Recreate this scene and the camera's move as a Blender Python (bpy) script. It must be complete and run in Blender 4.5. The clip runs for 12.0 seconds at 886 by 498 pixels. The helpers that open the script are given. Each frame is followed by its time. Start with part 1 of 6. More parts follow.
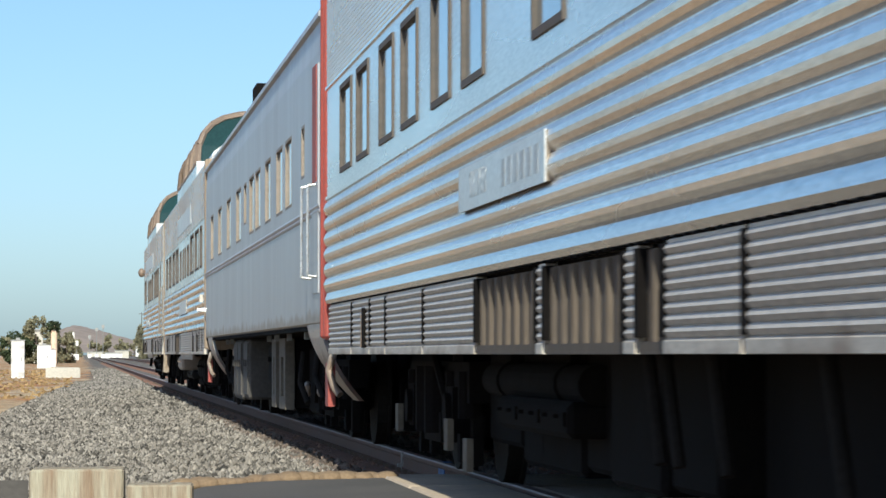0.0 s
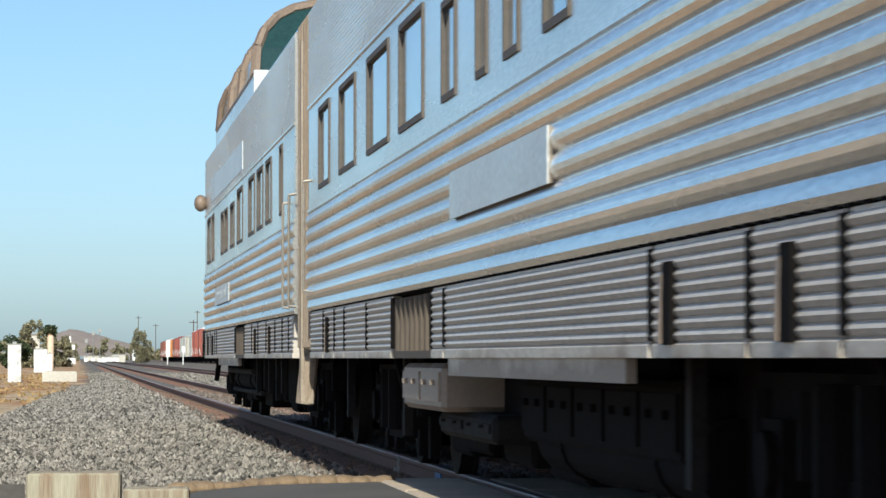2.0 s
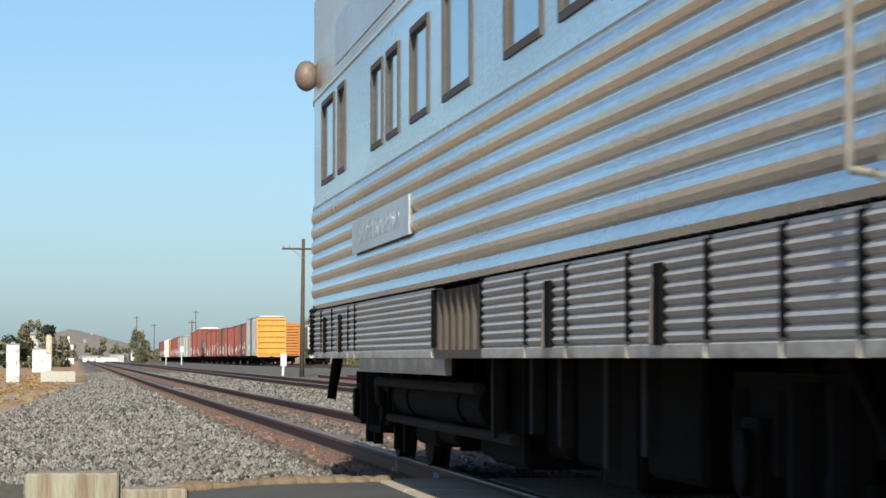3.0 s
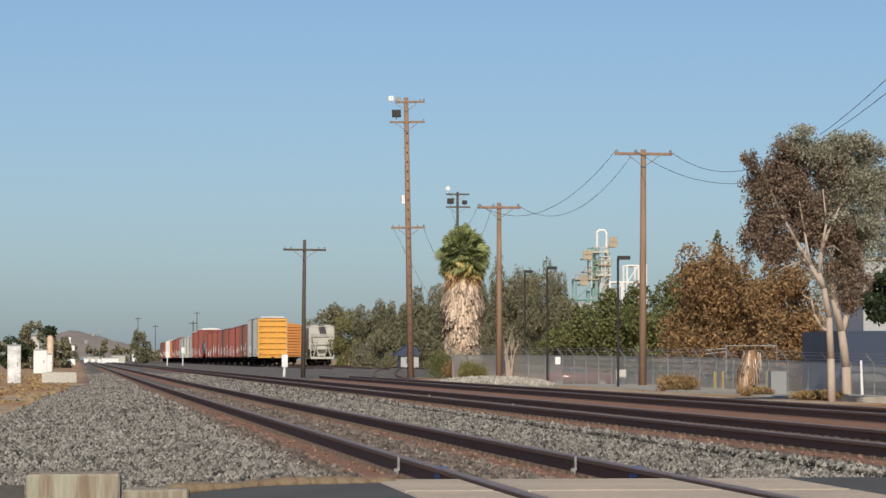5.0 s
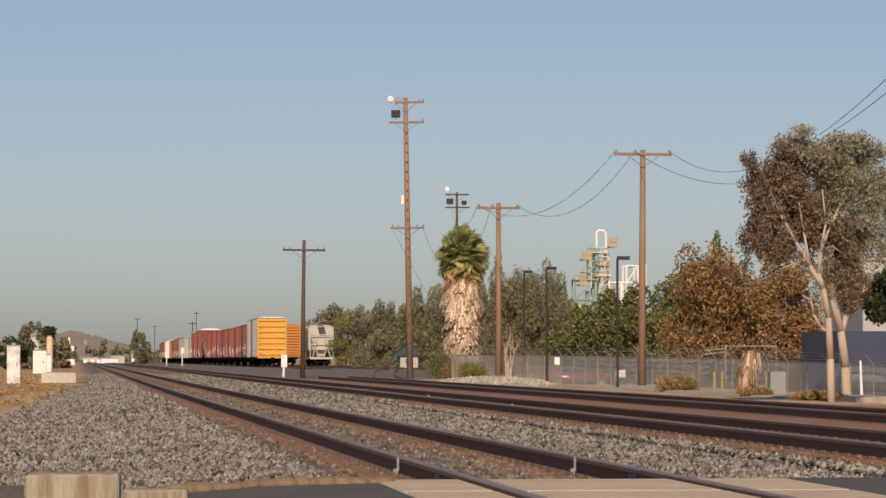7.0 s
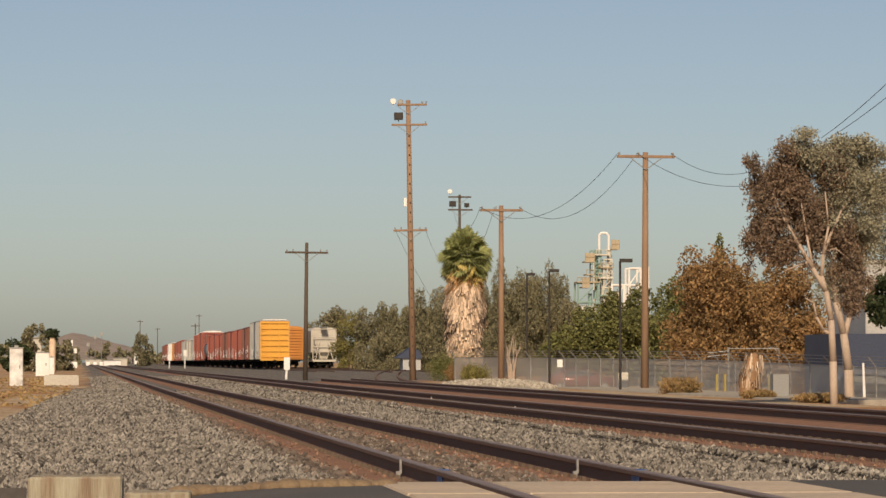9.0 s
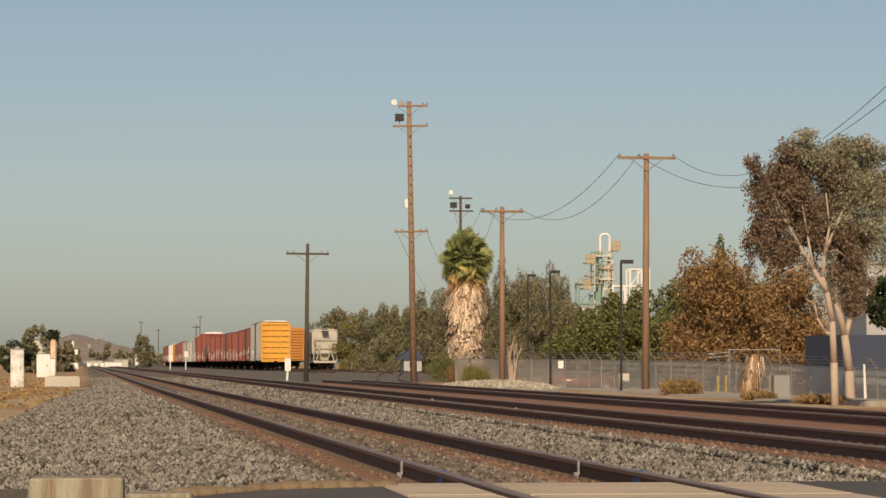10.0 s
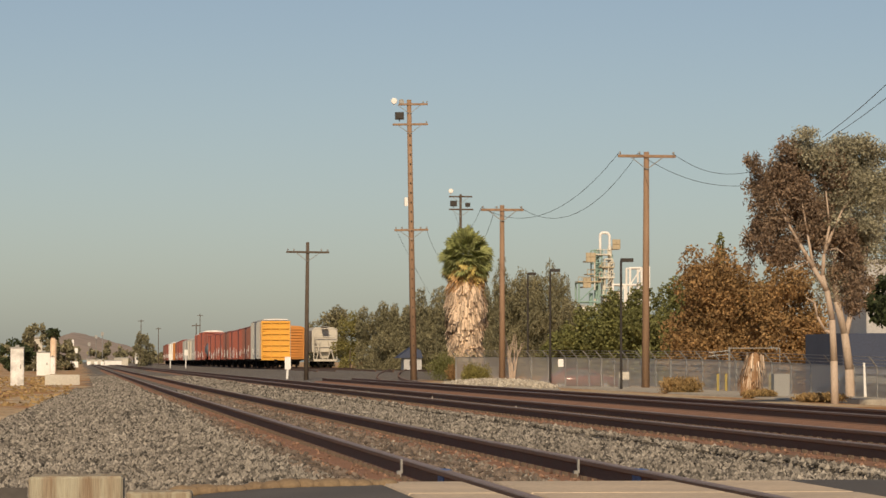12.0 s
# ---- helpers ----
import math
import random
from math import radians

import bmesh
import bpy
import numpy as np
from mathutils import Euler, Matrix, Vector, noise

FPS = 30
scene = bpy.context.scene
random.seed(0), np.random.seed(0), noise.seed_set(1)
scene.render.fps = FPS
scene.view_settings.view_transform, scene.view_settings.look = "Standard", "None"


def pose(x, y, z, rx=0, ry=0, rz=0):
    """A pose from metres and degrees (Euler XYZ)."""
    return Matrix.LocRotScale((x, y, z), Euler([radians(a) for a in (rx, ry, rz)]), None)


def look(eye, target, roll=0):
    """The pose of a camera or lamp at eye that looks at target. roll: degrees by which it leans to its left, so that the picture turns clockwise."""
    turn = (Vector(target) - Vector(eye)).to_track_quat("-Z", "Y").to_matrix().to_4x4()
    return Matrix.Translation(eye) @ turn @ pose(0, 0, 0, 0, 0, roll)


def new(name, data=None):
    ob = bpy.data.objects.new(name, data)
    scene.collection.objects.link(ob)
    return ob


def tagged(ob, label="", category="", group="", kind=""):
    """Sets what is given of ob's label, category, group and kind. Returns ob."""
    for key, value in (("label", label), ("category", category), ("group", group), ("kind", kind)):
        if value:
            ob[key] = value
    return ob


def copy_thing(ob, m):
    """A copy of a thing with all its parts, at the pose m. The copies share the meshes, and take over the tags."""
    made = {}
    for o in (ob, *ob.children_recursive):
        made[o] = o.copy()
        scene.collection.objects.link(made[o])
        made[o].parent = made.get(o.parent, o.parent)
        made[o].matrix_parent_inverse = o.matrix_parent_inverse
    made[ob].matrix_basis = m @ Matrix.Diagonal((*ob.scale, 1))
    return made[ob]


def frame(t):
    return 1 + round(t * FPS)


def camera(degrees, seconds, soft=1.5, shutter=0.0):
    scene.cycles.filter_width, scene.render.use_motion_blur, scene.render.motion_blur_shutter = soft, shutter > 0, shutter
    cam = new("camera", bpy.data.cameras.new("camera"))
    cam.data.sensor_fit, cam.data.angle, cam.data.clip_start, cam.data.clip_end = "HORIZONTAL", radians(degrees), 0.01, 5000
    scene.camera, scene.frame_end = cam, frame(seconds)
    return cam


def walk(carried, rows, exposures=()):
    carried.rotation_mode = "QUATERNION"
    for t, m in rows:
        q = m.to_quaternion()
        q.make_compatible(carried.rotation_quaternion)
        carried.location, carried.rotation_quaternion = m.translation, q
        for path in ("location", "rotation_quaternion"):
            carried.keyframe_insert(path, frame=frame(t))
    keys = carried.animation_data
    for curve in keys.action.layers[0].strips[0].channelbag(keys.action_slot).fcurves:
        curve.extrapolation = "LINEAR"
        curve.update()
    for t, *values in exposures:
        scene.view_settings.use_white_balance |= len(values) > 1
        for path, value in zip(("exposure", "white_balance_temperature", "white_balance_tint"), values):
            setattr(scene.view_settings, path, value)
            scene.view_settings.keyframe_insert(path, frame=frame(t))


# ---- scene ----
SPEED = 24.13         # the train, metres a second
EYE_Z = 0.83          # the lens above the rail heads; z = 0 is the top of rail
GROUND = -0.36        # ballast and yard level

cam = camera(14.53, 12.0, soft=1.5, shutter=0.12)
# seconds, turn to the right of the track, tilt up
AIM = [(0.0, 5.93, 1.735), (0.5, 5.95, 1.75), (1.0, 5.97, 1.765), (1.5, 5.975, 1.785), (2.0, 5.985, 1.80),
       (2.5, 6.0, 1.80), (3.0, 6.01, 1.80), (3.5, 5.995, 1.81), (5.5, 5.99, 1.815), (6.0, 6.0, 1.80),
       (6.5, 6.0, 1.80), (7.0, 6.0, 1.82), (9.0, 5.955, 1.86), (9.5, 5.94, 1.88), (10.0, 5.94, 1.88),
       (10.5, 5.94, 1.865), (11.0, 5.94, 1.865), (11.5, 5.94, 1.854), (12.0, 5.94, 1.854)]
walk(cam, [(t, pose(0, 0, EYE_Z, 90 + up, 0, -right)) for t, right, up in AIM],
     [(0.0, 0.78, 5900, 2), (2.0, 0.75, 5900, 2), (3.0, 0.62, 5950, 2), (3.6, 0.48, 5950, 2), (5.3, 0.14, 6300, 9), (6.0, 0.12, 6700, 11), (7.0, 0.12, 7500, 19),
      (9.0, 0.12, 8150, 15), (10.0, 0.10, 8300, 13), (12.0, 0.10, 8300, 13)])

world = bpy.data.worlds.new("world")
scene.world = world
world.use_nodes = True
SUN_EL, SUN_AZ = 34.0, 188.5   # degrees; azimuth clockwise from +y
sky = world.node_tree.nodes.new("ShaderNodeTexSky")
sky.sky_type, sky.sun_disc = "NISHITA", False
sky.sun_elevation, sky.sun_rotation = radians(SUN_EL), radians(SUN_AZ)
sky.air_density, sky.dust_density, sky.ozone_density = 0.72, 0.9, 3.2
back = world.node_tree.nodes["Background"]
back.inputs["Strength"].default_value = 0.076
world.node_tree.links.new(sky.outputs[0], back.inputs["Color"])
sun = new("sun", bpy.data.lights.new("sun", "SUN"))
sun.data.energy, sun.data.angle, sun.data.color = 3.5, radians(0.6), (1.0, 0.89, 0.74)
a, e = radians(SUN_AZ), radians(SUN_EL)
sun.matrix_basis = look((0, 0, 30), (-math.sin(a) * math.cos(e), -math.cos(a) * math.cos(e), 30 - math.sin(e)))


# ---- materials ----
def material(name, colour, rough=0.7, metal=0.0, second=None, scale=3.0, grain=40.0, bump=0.15, mix=0.5, stretch=(1, 1, 1), island=0.0, dist=0.01, contrast=0.15):
    """A principled surface with two scales of variation: patches of a second colour and fine grain with relief."""
    m = bpy.data.materials.new(name)
    m.use_nodes = True
    n, l = m.node_tree.nodes, m.node_tree.links
    b = n["Principled BSDF"]
    b.inputs["Metallic"].default_value = metal
    co = n.new("ShaderNodeTexCoord")
    mp = n.new("ShaderNodeMapping")
    mp.inputs["Scale"].default_value = stretch
    l.new(co.outputs["Object"], mp.inputs["Vector"])
    n1, n2 = n.new("ShaderNodeTexNoise"), n.new("ShaderNodeTexNoise")
    n1.inputs["Scale"].default_value, n1.inputs["Detail"].default_value = scale, 5
    n2.inputs["Scale"].default_value, n2.inputs["Detail"].default_value = grain, 3
    l.new(mp.outputs[0], n1.inputs["Vector"])
    l.new(mp.outputs[0], n2.inputs["Vector"])
    ramp = n.new("ShaderNodeMapRange")
    ramp.inputs["From Min"].default_value, ramp.inputs["From Max"].default_value = 0.35, 0.7
    ramp.inputs["To Max"].default_value = mix
    l.new(n1.outputs["Fac"], ramp.inputs["Value"])
    mx = n.new("ShaderNodeMix")
    mx.data_type = "RGBA"
    l.new(ramp.outputs[0], mx.inputs["Factor"])
    mx.inputs["A"].default_value = (*colour, 1)
    mx.inputs["B"].default_value = (*(second or [c * 0.7 for c in colour]), 1)
    hsv = n.new("ShaderNodeHueSaturation")
    l.new(mx.outputs["Result"], hsv.inputs["Color"])
    val = n.new("ShaderNodeMapRange")
    val.inputs["From Min"].default_value, val.inputs["From Max"].default_value = 0.3, 0.7
    val.inputs["To Min"].default_value, val.inputs["To Max"].default_value = 1 - contrast, 1 + contrast
    l.new(n2.outputs["Fac"], val.inputs["Value"])
    last = val.outputs[0]
    if island:
        geo = n.new("ShaderNodeNewGeometry")
        r = n.new("ShaderNodeMapRange")
        r.inputs["To Min"].default_value, r.inputs["To Max"].default_value = 1 - island, 1 + island
        l.new(geo.outputs["Random Per Island"], r.inputs["Value"])
        mul = n.new("ShaderNodeMath")
        mul.operation = "MULTIPLY"
        l.new(last, mul.inputs[0])
        l.new(r.outputs[0], mul.inputs[1])
        last = mul.outputs[0]
    l.new(last, hsv.inputs["Value"])
    l.new(hsv.outputs[0], b.inputs["Base Color"])
    rr = n.new("ShaderNodeMapRange")
    rr.inputs["To Min"].default_value, rr.inputs["To Max"].default_value = max(rough - 0.1, 0.02), min(rough + 0.1, 1)
    l.new(n1.outputs["Fac"], rr.inputs["Value"])
    l.new(rr.outputs[0], b.inputs["Roughness"])
    if bump:
        bp = n.new("ShaderNodeBump")
        bp.inputs["Strength"].default_value, bp.inputs["Distance"].default_value = bump, dist
        l.new(n2.outputs["Fac"], bp.inputs["Height"])
        l.new(bp.outputs[0], b.inputs["Normal"])
    return m


STEEL = material("stainless_steel", (0.76, 0.75, 0.71), 0.27, 0.9, (0.46, 0.43, 0.39), 1.2, 60, 0.008, 0.5, (1, 0.15, 1))
GREY = material("grey_paint", (0.43, 0.44, 0.46), 0.40, 0.25, (0.37, 0.375, 0.39), 1.6, 30, 0.012, 0.4, (1, 1.4, 0.16), contrast=0.05)
# Near-black base colour holds the deep shade under the cars.
UNDER = material("underframe_shade_black", (0.008, 0.007, 0.007), 0.9, 0.0, (0.014, 0.012, 0.010), 4, 40)
REDP = material("red_diaphragm", (0.36, 0.07, 0.05), 0.6, 0, (0.25, 0.06, 0.05))
GLASS = material("tinted_window_glass", (0.36, 0.41, 0.44), 0.05, 0.75, None, 1, 20, 0)
RUST = material("rail_rust", (0.14, 0.08, 0.056), 0.85, 0.0, (0.19, 0.095, 0.06), 6, 60, 0.3)
HEAD = material("rail_head", (0.29, 0.215, 0.185), 0.55, 0.35, (0.21, 0.15, 0.125), 3, 60, 0.05)
STONE = material("ballast_stone", (0.215, 0.196, 0.168), 0.9, 0, (0.105, 0.092, 0.076), 0.6, 30, 0.2, 0.7, island=0.85)
DIRT = material("dry_dirt", (0.36, 0.23, 0.13), 0.95, 0, (0.22, 0.15, 0.09), 0.25, 14, 0.5, 0.7)
WOODPOLE = material("pole_wood", (0.30, 0.19, 0.12), 0.85, 0, (0.18, 0.11, 0.07), 2, 30, 0.4, 0.6, (3, 3, 0.3))
YELLOW = material("yellow_boxcar_paint", (0.72, 0.36, 0.05), 0.55, 0, (0.6, 0.3, 0.06), 1, 20)
REDBOX = material("red_boxcar_paint", (0.30, 0.075, 0.05), 0.65, 0, (0.2, 0.06, 0.045), 1, 20)
LEAF = material("dark_foliage", (0.055, 0.075, 0.03), 0.8, 0, (0.03, 0.045, 0.02), 0.5, 8, 0, 0.6, island=0.4)


# ---- mesh helpers ----
def part(name, bm, mat, parent=None, label="", smooth=False, at=None):
    me = bpy.data.meshes.new(name)
    bm.to_mesh(me)
    bm.free()
    me.materials.append(mat)
    if smooth:
        for p in me.polygons:
            p.use_smooth = True
    ob = new(name, me)
    ob.parent = parent
    if at is not None:
        ob.matrix_basis = at
    if label:
        tagged(ob, label)
    return ob


def box(bm, x0, x1, y0, y1, z0, z1, m=None):
    mat = Matrix.LocRotScale(((x0 + x1) / 2, (y0 + y1) / 2, (z0 + z1) / 2), None, (abs(x1 - x0), abs(y1 - y0), abs(z1 - z0)))
    return bmesh.ops.create_cube(bm, size=1, matrix=(m @ mat) if m else mat)["verts"]


def boxes(*dims, m=None):
    bm = bmesh.new()
    for d in dims:
        box(bm, *d, m=m)
    return bm


def rod(bm, p, q, r0, r1=None, n=8):
    p, q = Vector(p), Vector(q)
    d = q - p
    m = Matrix.Translation((p + q) / 2) @ d.to_track_quat("Z", "Y").to_matrix().to_4x4()
    bmesh.ops.create_cone(bm, cap_ends=True, segments=n, radius1=r0, radius2=r0 if r1 is None else r1, depth=d.length, matrix=m)


def prism(bm, outline, y0, y1):
    """A closed outline of (x, z) drawn out along y."""
    a = [bm.verts.new((x, y0, z)) for x, z in outline]
    b = [bm.verts.new((x, y1, z)) for x, z in outline]
    k = len(outline)
    for i in range(k):
        bm.faces.new((a[i], a[(i + 1) % k], b[(i + 1) % k], b[i]))
    bm.faces.new(a[::-1])
    bm.faces.new(b)
    return a + b


def thing(name, label, category, at=None, group="", kind=""):
    ob = new(name)
    ob.empty_display_size = 0.3
    if at is not None:
        ob.matrix_basis = at
    return tagged(ob, label, category, group, kind)

# ---- more materials ----
SKIRT = material("dull_steel", (0.56, 0.51, 0.445), 0.5, 0.2, (0.47, 0.415, 0.35), 1.5, 50, 0.06, 0.6, (1, 0.2, 1))
TAN = material("tan_diaphragm", (0.32, 0.25, 0.18), 0.7, 0, (0.22, 0.17, 0.12), 2, 30)
GRILLE = material("rusty_grille", (0.088, 0.07, 0.053), 0.8, 0, (0.14, 0.11, 0.08), 3, 30, 0.2, 0.7, (1, 4, 0.3))
RUBBER = material("window_rubber", (0.085, 0.072, 0.06), 0.7, 0, (0.13, 0.105, 0.085), 4, 40, 0.1)
REVEAL = material("pale_window_frame", (0.27, 0.225, 0.18), 0.6, 0, (0.19, 0.155, 0.12), 4, 40, 0.1)
CHROME = material("grab_iron", (0.75, 0.75, 0.73), 0.3, 0.8)
LETTER = material("letter_grey", (0.53, 0.56, 0.57), 0.5, 0.5)
PANEL = material("name_panel", (0.66, 0.68, 0.68), 0.4, 0.6, (0.55, 0.56, 0.56), 1, 30, 0.03)
TEAL = material("dome_glass", (0.02, 0.05, 0.05), 0.08, 0, None, 1, 20, 0)
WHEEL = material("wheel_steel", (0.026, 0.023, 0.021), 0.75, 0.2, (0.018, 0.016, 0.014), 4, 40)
CONCRETE = material("crossing_concrete", (0.54, 0.43, 0.31), 0.9, 0, (0.36, 0.30, 0.24), 0.8, 25, 0.3, 0.7)
ASPHALT = material("asphalt", (0.07, 0.065, 0.06), 0.9, 0, (0.11, 0.10, 0.09), 1.2, 60, 0.5, 0.6)
EARTH = material("brown_earth_edge", (0.24, 0.17, 0.10), 0.95, 0, (0.16, 0.11, 0.07), 3, 40, 0.6, 0.7)
POSTWOOD = material("weathered_post", (0.38, 0.35, 0.26), 0.85, 0, (0.20, 0.12, 0.07), 9, 60, 0.5, 0.8, (6, 6, 0.4))
BALLASTG = material("ballast_bed", (0.25, 0.23, 0.205), 0.95, 0, (0.17, 0.15, 0.13), 1.2, 22, 0.5, 0.6, dist=0.05)
RUSTBED = material("rust_stained_ballast", (0.27, 0.14, 0.085), 0.95, 0, (0.18, 0.095, 0.06), 1.5, 30, 0.8, 0.6, dist=0.03)
TIE = material("tie_wood", (0.13, 0.095, 0.07), 0.9, 0, (0.08, 0.06, 0.045), 3, 30, 0.4)
WHITE = material("white_paint", (0.80, 0.79, 0.76), 0.6, 0, (0.62, 0.60, 0.55), 1.2, 20, 0.05)
PALEGRAVEL = material("pale_gravel", (0.42, 0.38, 0.31), 0.95, 0, (0.30, 0.26, 0.21), 1.5, 15, 0.6, 0.7, island=0.3)
GREYCAR = material("grey_boxcar_paint", (0.34, 0.35, 0.34), 0.6, 0, (0.25, 0.24, 0.22), 0.6, 12)
BROWNCAR = material("brown_boxcar_paint", (0.20, 0.075, 0.055), 0.7, 0, (0.14, 0.055, 0.045), 0.6, 12)
ORANGE = material("orange_boxcar_paint", (0.55, 0.22, 0.04), 0.6, 0, (0.42, 0.17, 0.04), 0.8, 12)
HOPPER = material("pale_hopper_paint", (0.52, 0.49, 0.42), 0.6, 0, (0.38, 0.35, 0.30), 0.6, 12)
BARK = material("pale_bark", (0.46, 0.36, 0.285), 0.85, 0, (0.34, 0.26, 0.195), 3, 25, 0.4, 0.7, (2, 2, 0.4))
DARKBARK = material("dark_bark", (0.10, 0.075, 0.055), 0.9, 0, (0.06, 0.045, 0.035), 3, 25, 0.4)
# Pine and hedge leaf colours are lightened to stand in for haze.
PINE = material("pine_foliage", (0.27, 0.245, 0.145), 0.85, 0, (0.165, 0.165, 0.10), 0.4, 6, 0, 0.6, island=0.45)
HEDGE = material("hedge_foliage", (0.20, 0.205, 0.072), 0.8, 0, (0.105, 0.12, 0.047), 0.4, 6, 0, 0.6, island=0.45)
RUSTLEAF = material("autumn_foliage", (0.36, 0.215, 0.095), 0.85, 0, (0.20, 0.145, 0.068), 0.6, 6, 0, 0.6, island=0.45)
EUCA = material("eucalyptus_foliage", (0.38, 0.36, 0.26), 0.75, 0, (0.23, 0.225, 0.155), 0.5, 6, 0, 0.6, island=0.5)
EUCABROWN = material("brown_eucalyptus_foliage", (0.27, 0.19, 0.13), 0.8, 0, (0.17, 0.13, 0.09), 0.6, 6, 0, 0.6, island=0.5)
YELLOWLEAF = material("olive_foliage", (0.27, 0.245, 0.085), 0.8, 0, (0.17, 0.155, 0.06), 0.5, 6, 0, 0.6, island=0.4)
FROND = material("palm_frond", (0.34, 0.365, 0.15), 0.7, 0, (0.21, 0.25, 0.10), 0.8, 8, 0, 0.6, island=0.4)
YELLOWFROND = material("yellowing_frond", (0.46, 0.38, 0.13), 0.75, 0, (0.40, 0.26, 0.11), 0.8, 8, 0, 0.6, island=0.4)
DEADFROND = material("dry_frond", (0.66, 0.43, 0.22), 0.85, 0, (0.38, 0.22, 0.10), 0.8, 8, 0, 0.6, island=0.4)
HUSK = material("pale_frond_skirt", (0.58, 0.45, 0.335), 0.9, 0, (0.40, 0.275, 0.185), 1.0, 8, 0, 0.7, island=0.55)
GRASS = material("dry_brush", (0.42, 0.28, 0.13), 0.9, 0, (0.18, 0.13, 0.05), 1, 9, 0, 0.6, island=0.4)
GREENBRUSH = material("olive_brush", (0.30, 0.27, 0.09), 0.9, 0, (0.12, 0.11, 0.04), 1, 9, 0, 0.6, island=0.4)
GALV = material("galvanised_steel", (0.30, 0.30, 0.285), 0.5, 0.5, (0.28, 0.27, 0.26), 2, 30, 0.05)
DARKSTEEL = material("dark_lamp_steel", (0.04, 0.035, 0.03), 0.6, 0.3)
TOWERTEAL = material("teal_plant_paint", (0.24, 0.36, 0.32), 0.6, 0, (0.12, 0.26, 0.23), 0.5, 10, 0)
TOWERPALE = material("pale_plant_paint", (0.62, 0.60, 0.52), 0.6, 0, (0.5, 0.47, 0.4), 0.5, 10, 0)
TOWERTAN = material("tan_plant_paint", (0.42, 0.35, 0.24), 0.7, 0, (0.32, 0.27, 0.19), 0.5, 10, 0)
HILL = material("dry_hill", (0.31, 0.245, 0.20), 0.95, 0, (0.24, 0.20, 0.17), 0.004, 0.05, 0, 0.7)
CARRED = material("red_car_paint", (0.20, 0.06, 0.052), 0.25, 0.1)
CARDARK = material("dark_car_paint", (0.03, 0.03, 0.035), 0.2, 0.2)
BLUEROOF = material("dark_blue_wall", (0.03, 0.045, 0.085), 0.6, 0, (0.04, 0.05, 0.08), 0.5, 10)
GREYWALL = material("pale_grey_wall", (0.42, 0.42, 0.41), 0.8, 0, (0.35, 0.34, 0.33), 0.4, 10)
STUMPWOOD = material("stump_wood", (0.33, 0.19, 0.10), 0.9, 0, (0.20, 0.11, 0.06), 2, 20, 0.6, 0.7, (2, 2, 0.6))
DOMEFRAME = material("dome_frame", (0.24, 0.18, 0.135), 0.6, 0.2, (0.17, 0.13, 0.10), 3, 30)
ENDPOST = material("end_post_paint", (0.34, 0.28, 0.21), 0.65, 0, (0.24, 0.19, 0.14), 3, 30)
BLUEMARK = material("blue_spray_paint", (0.035, 0.13, 0.36), 0.6, 0, (0.05, 0.08, 0.18), 9, 60, 0.1, 0.7)


EQUIP = material("grey_equipment_paint", (0.034, 0.030, 0.026), 0.85, 0, (0.02, 0.018, 0.016), 3, 30)
CASE = material("dusty_grey_case_paint", (0.085, 0.077, 0.068), 0.8, 0, (0.045, 0.04, 0.036), 3, 30)
PILLAR = material("worn_tan_underframe_paint", (0.15, 0.13, 0.10), 0.8, 0, (0.075, 0.062, 0.05), 3, 30)
GRABDULL = material("dull_grab_iron", (0.30, 0.27, 0.23), 0.5, 0.4)
PEEL = material("peeling_white_paint", (0.82, 0.81, 0.78), 0.7, 0, (0.40, 0.385, 0.36), 2.2, 20, 0.1, 1.0)
def rust_along_foot(m, low, high):
    """Patchy rust stains that climb from the lower edge of a painted side."""
    n, l = m.node_tree.nodes, m.node_tree.links
    b = n["Principled BSDF"]
    paint = b.inputs["Base Color"].links[0].from_socket
    co, xyz, blot = n.new("ShaderNodeTexCoord"), n.new("ShaderNodeSeparateXYZ"), n.new("ShaderNodeTexNoise")
    l.new(co.outputs["Object"], xyz.inputs[0])
    l.new(co.outputs["Object"], blot.inputs["Vector"])
    blot.inputs["Scale"].default_value, blot.inputs["Detail"].default_value = 2.2, 6
    foot, patch, both = n.new("ShaderNodeMapRange"), n.new("ShaderNodeMapRange"), n.new("ShaderNodeMath")
    foot.inputs["From Min"].default_value, foot.inputs["From Max"].default_value = low, high
    foot.inputs["To Min"].default_value, foot.inputs["To Max"].default_value = 0.5, -0.4
    l.new(xyz.outputs["Z"], foot.inputs["Value"])
    both.operation = "ADD"
    l.new(foot.outputs[0], both.inputs[0])
    l.new(blot.outputs["Fac"], both.inputs[1])
    patch.inputs["From Min"].default_value, patch.inputs["From Max"].default_value = 0.62, 0.85
    patch.inputs["To Max"].default_value = 0.75
    l.new(both.outputs[0], patch.inputs["Value"])
    mx = n.new("ShaderNodeMix")
    mx.data_type = "RGBA"
    l.new(patch.outputs[0], mx.inputs["Factor"])
    l.new(paint, mx.inputs["A"])
    mx.inputs["B"].default_value = (0.20, 0.13, 0.085, 1)
    l.new(mx.outputs["Result"], b.inputs["Base Color"])


rust_along_foot(GREY, 1.08, 1.36)
rust_along_foot(SKIRT, 0.72, 1.05)
# Dark base and cut sheen stand in for shade under the cars.
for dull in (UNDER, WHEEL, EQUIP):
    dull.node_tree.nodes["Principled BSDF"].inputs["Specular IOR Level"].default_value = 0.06


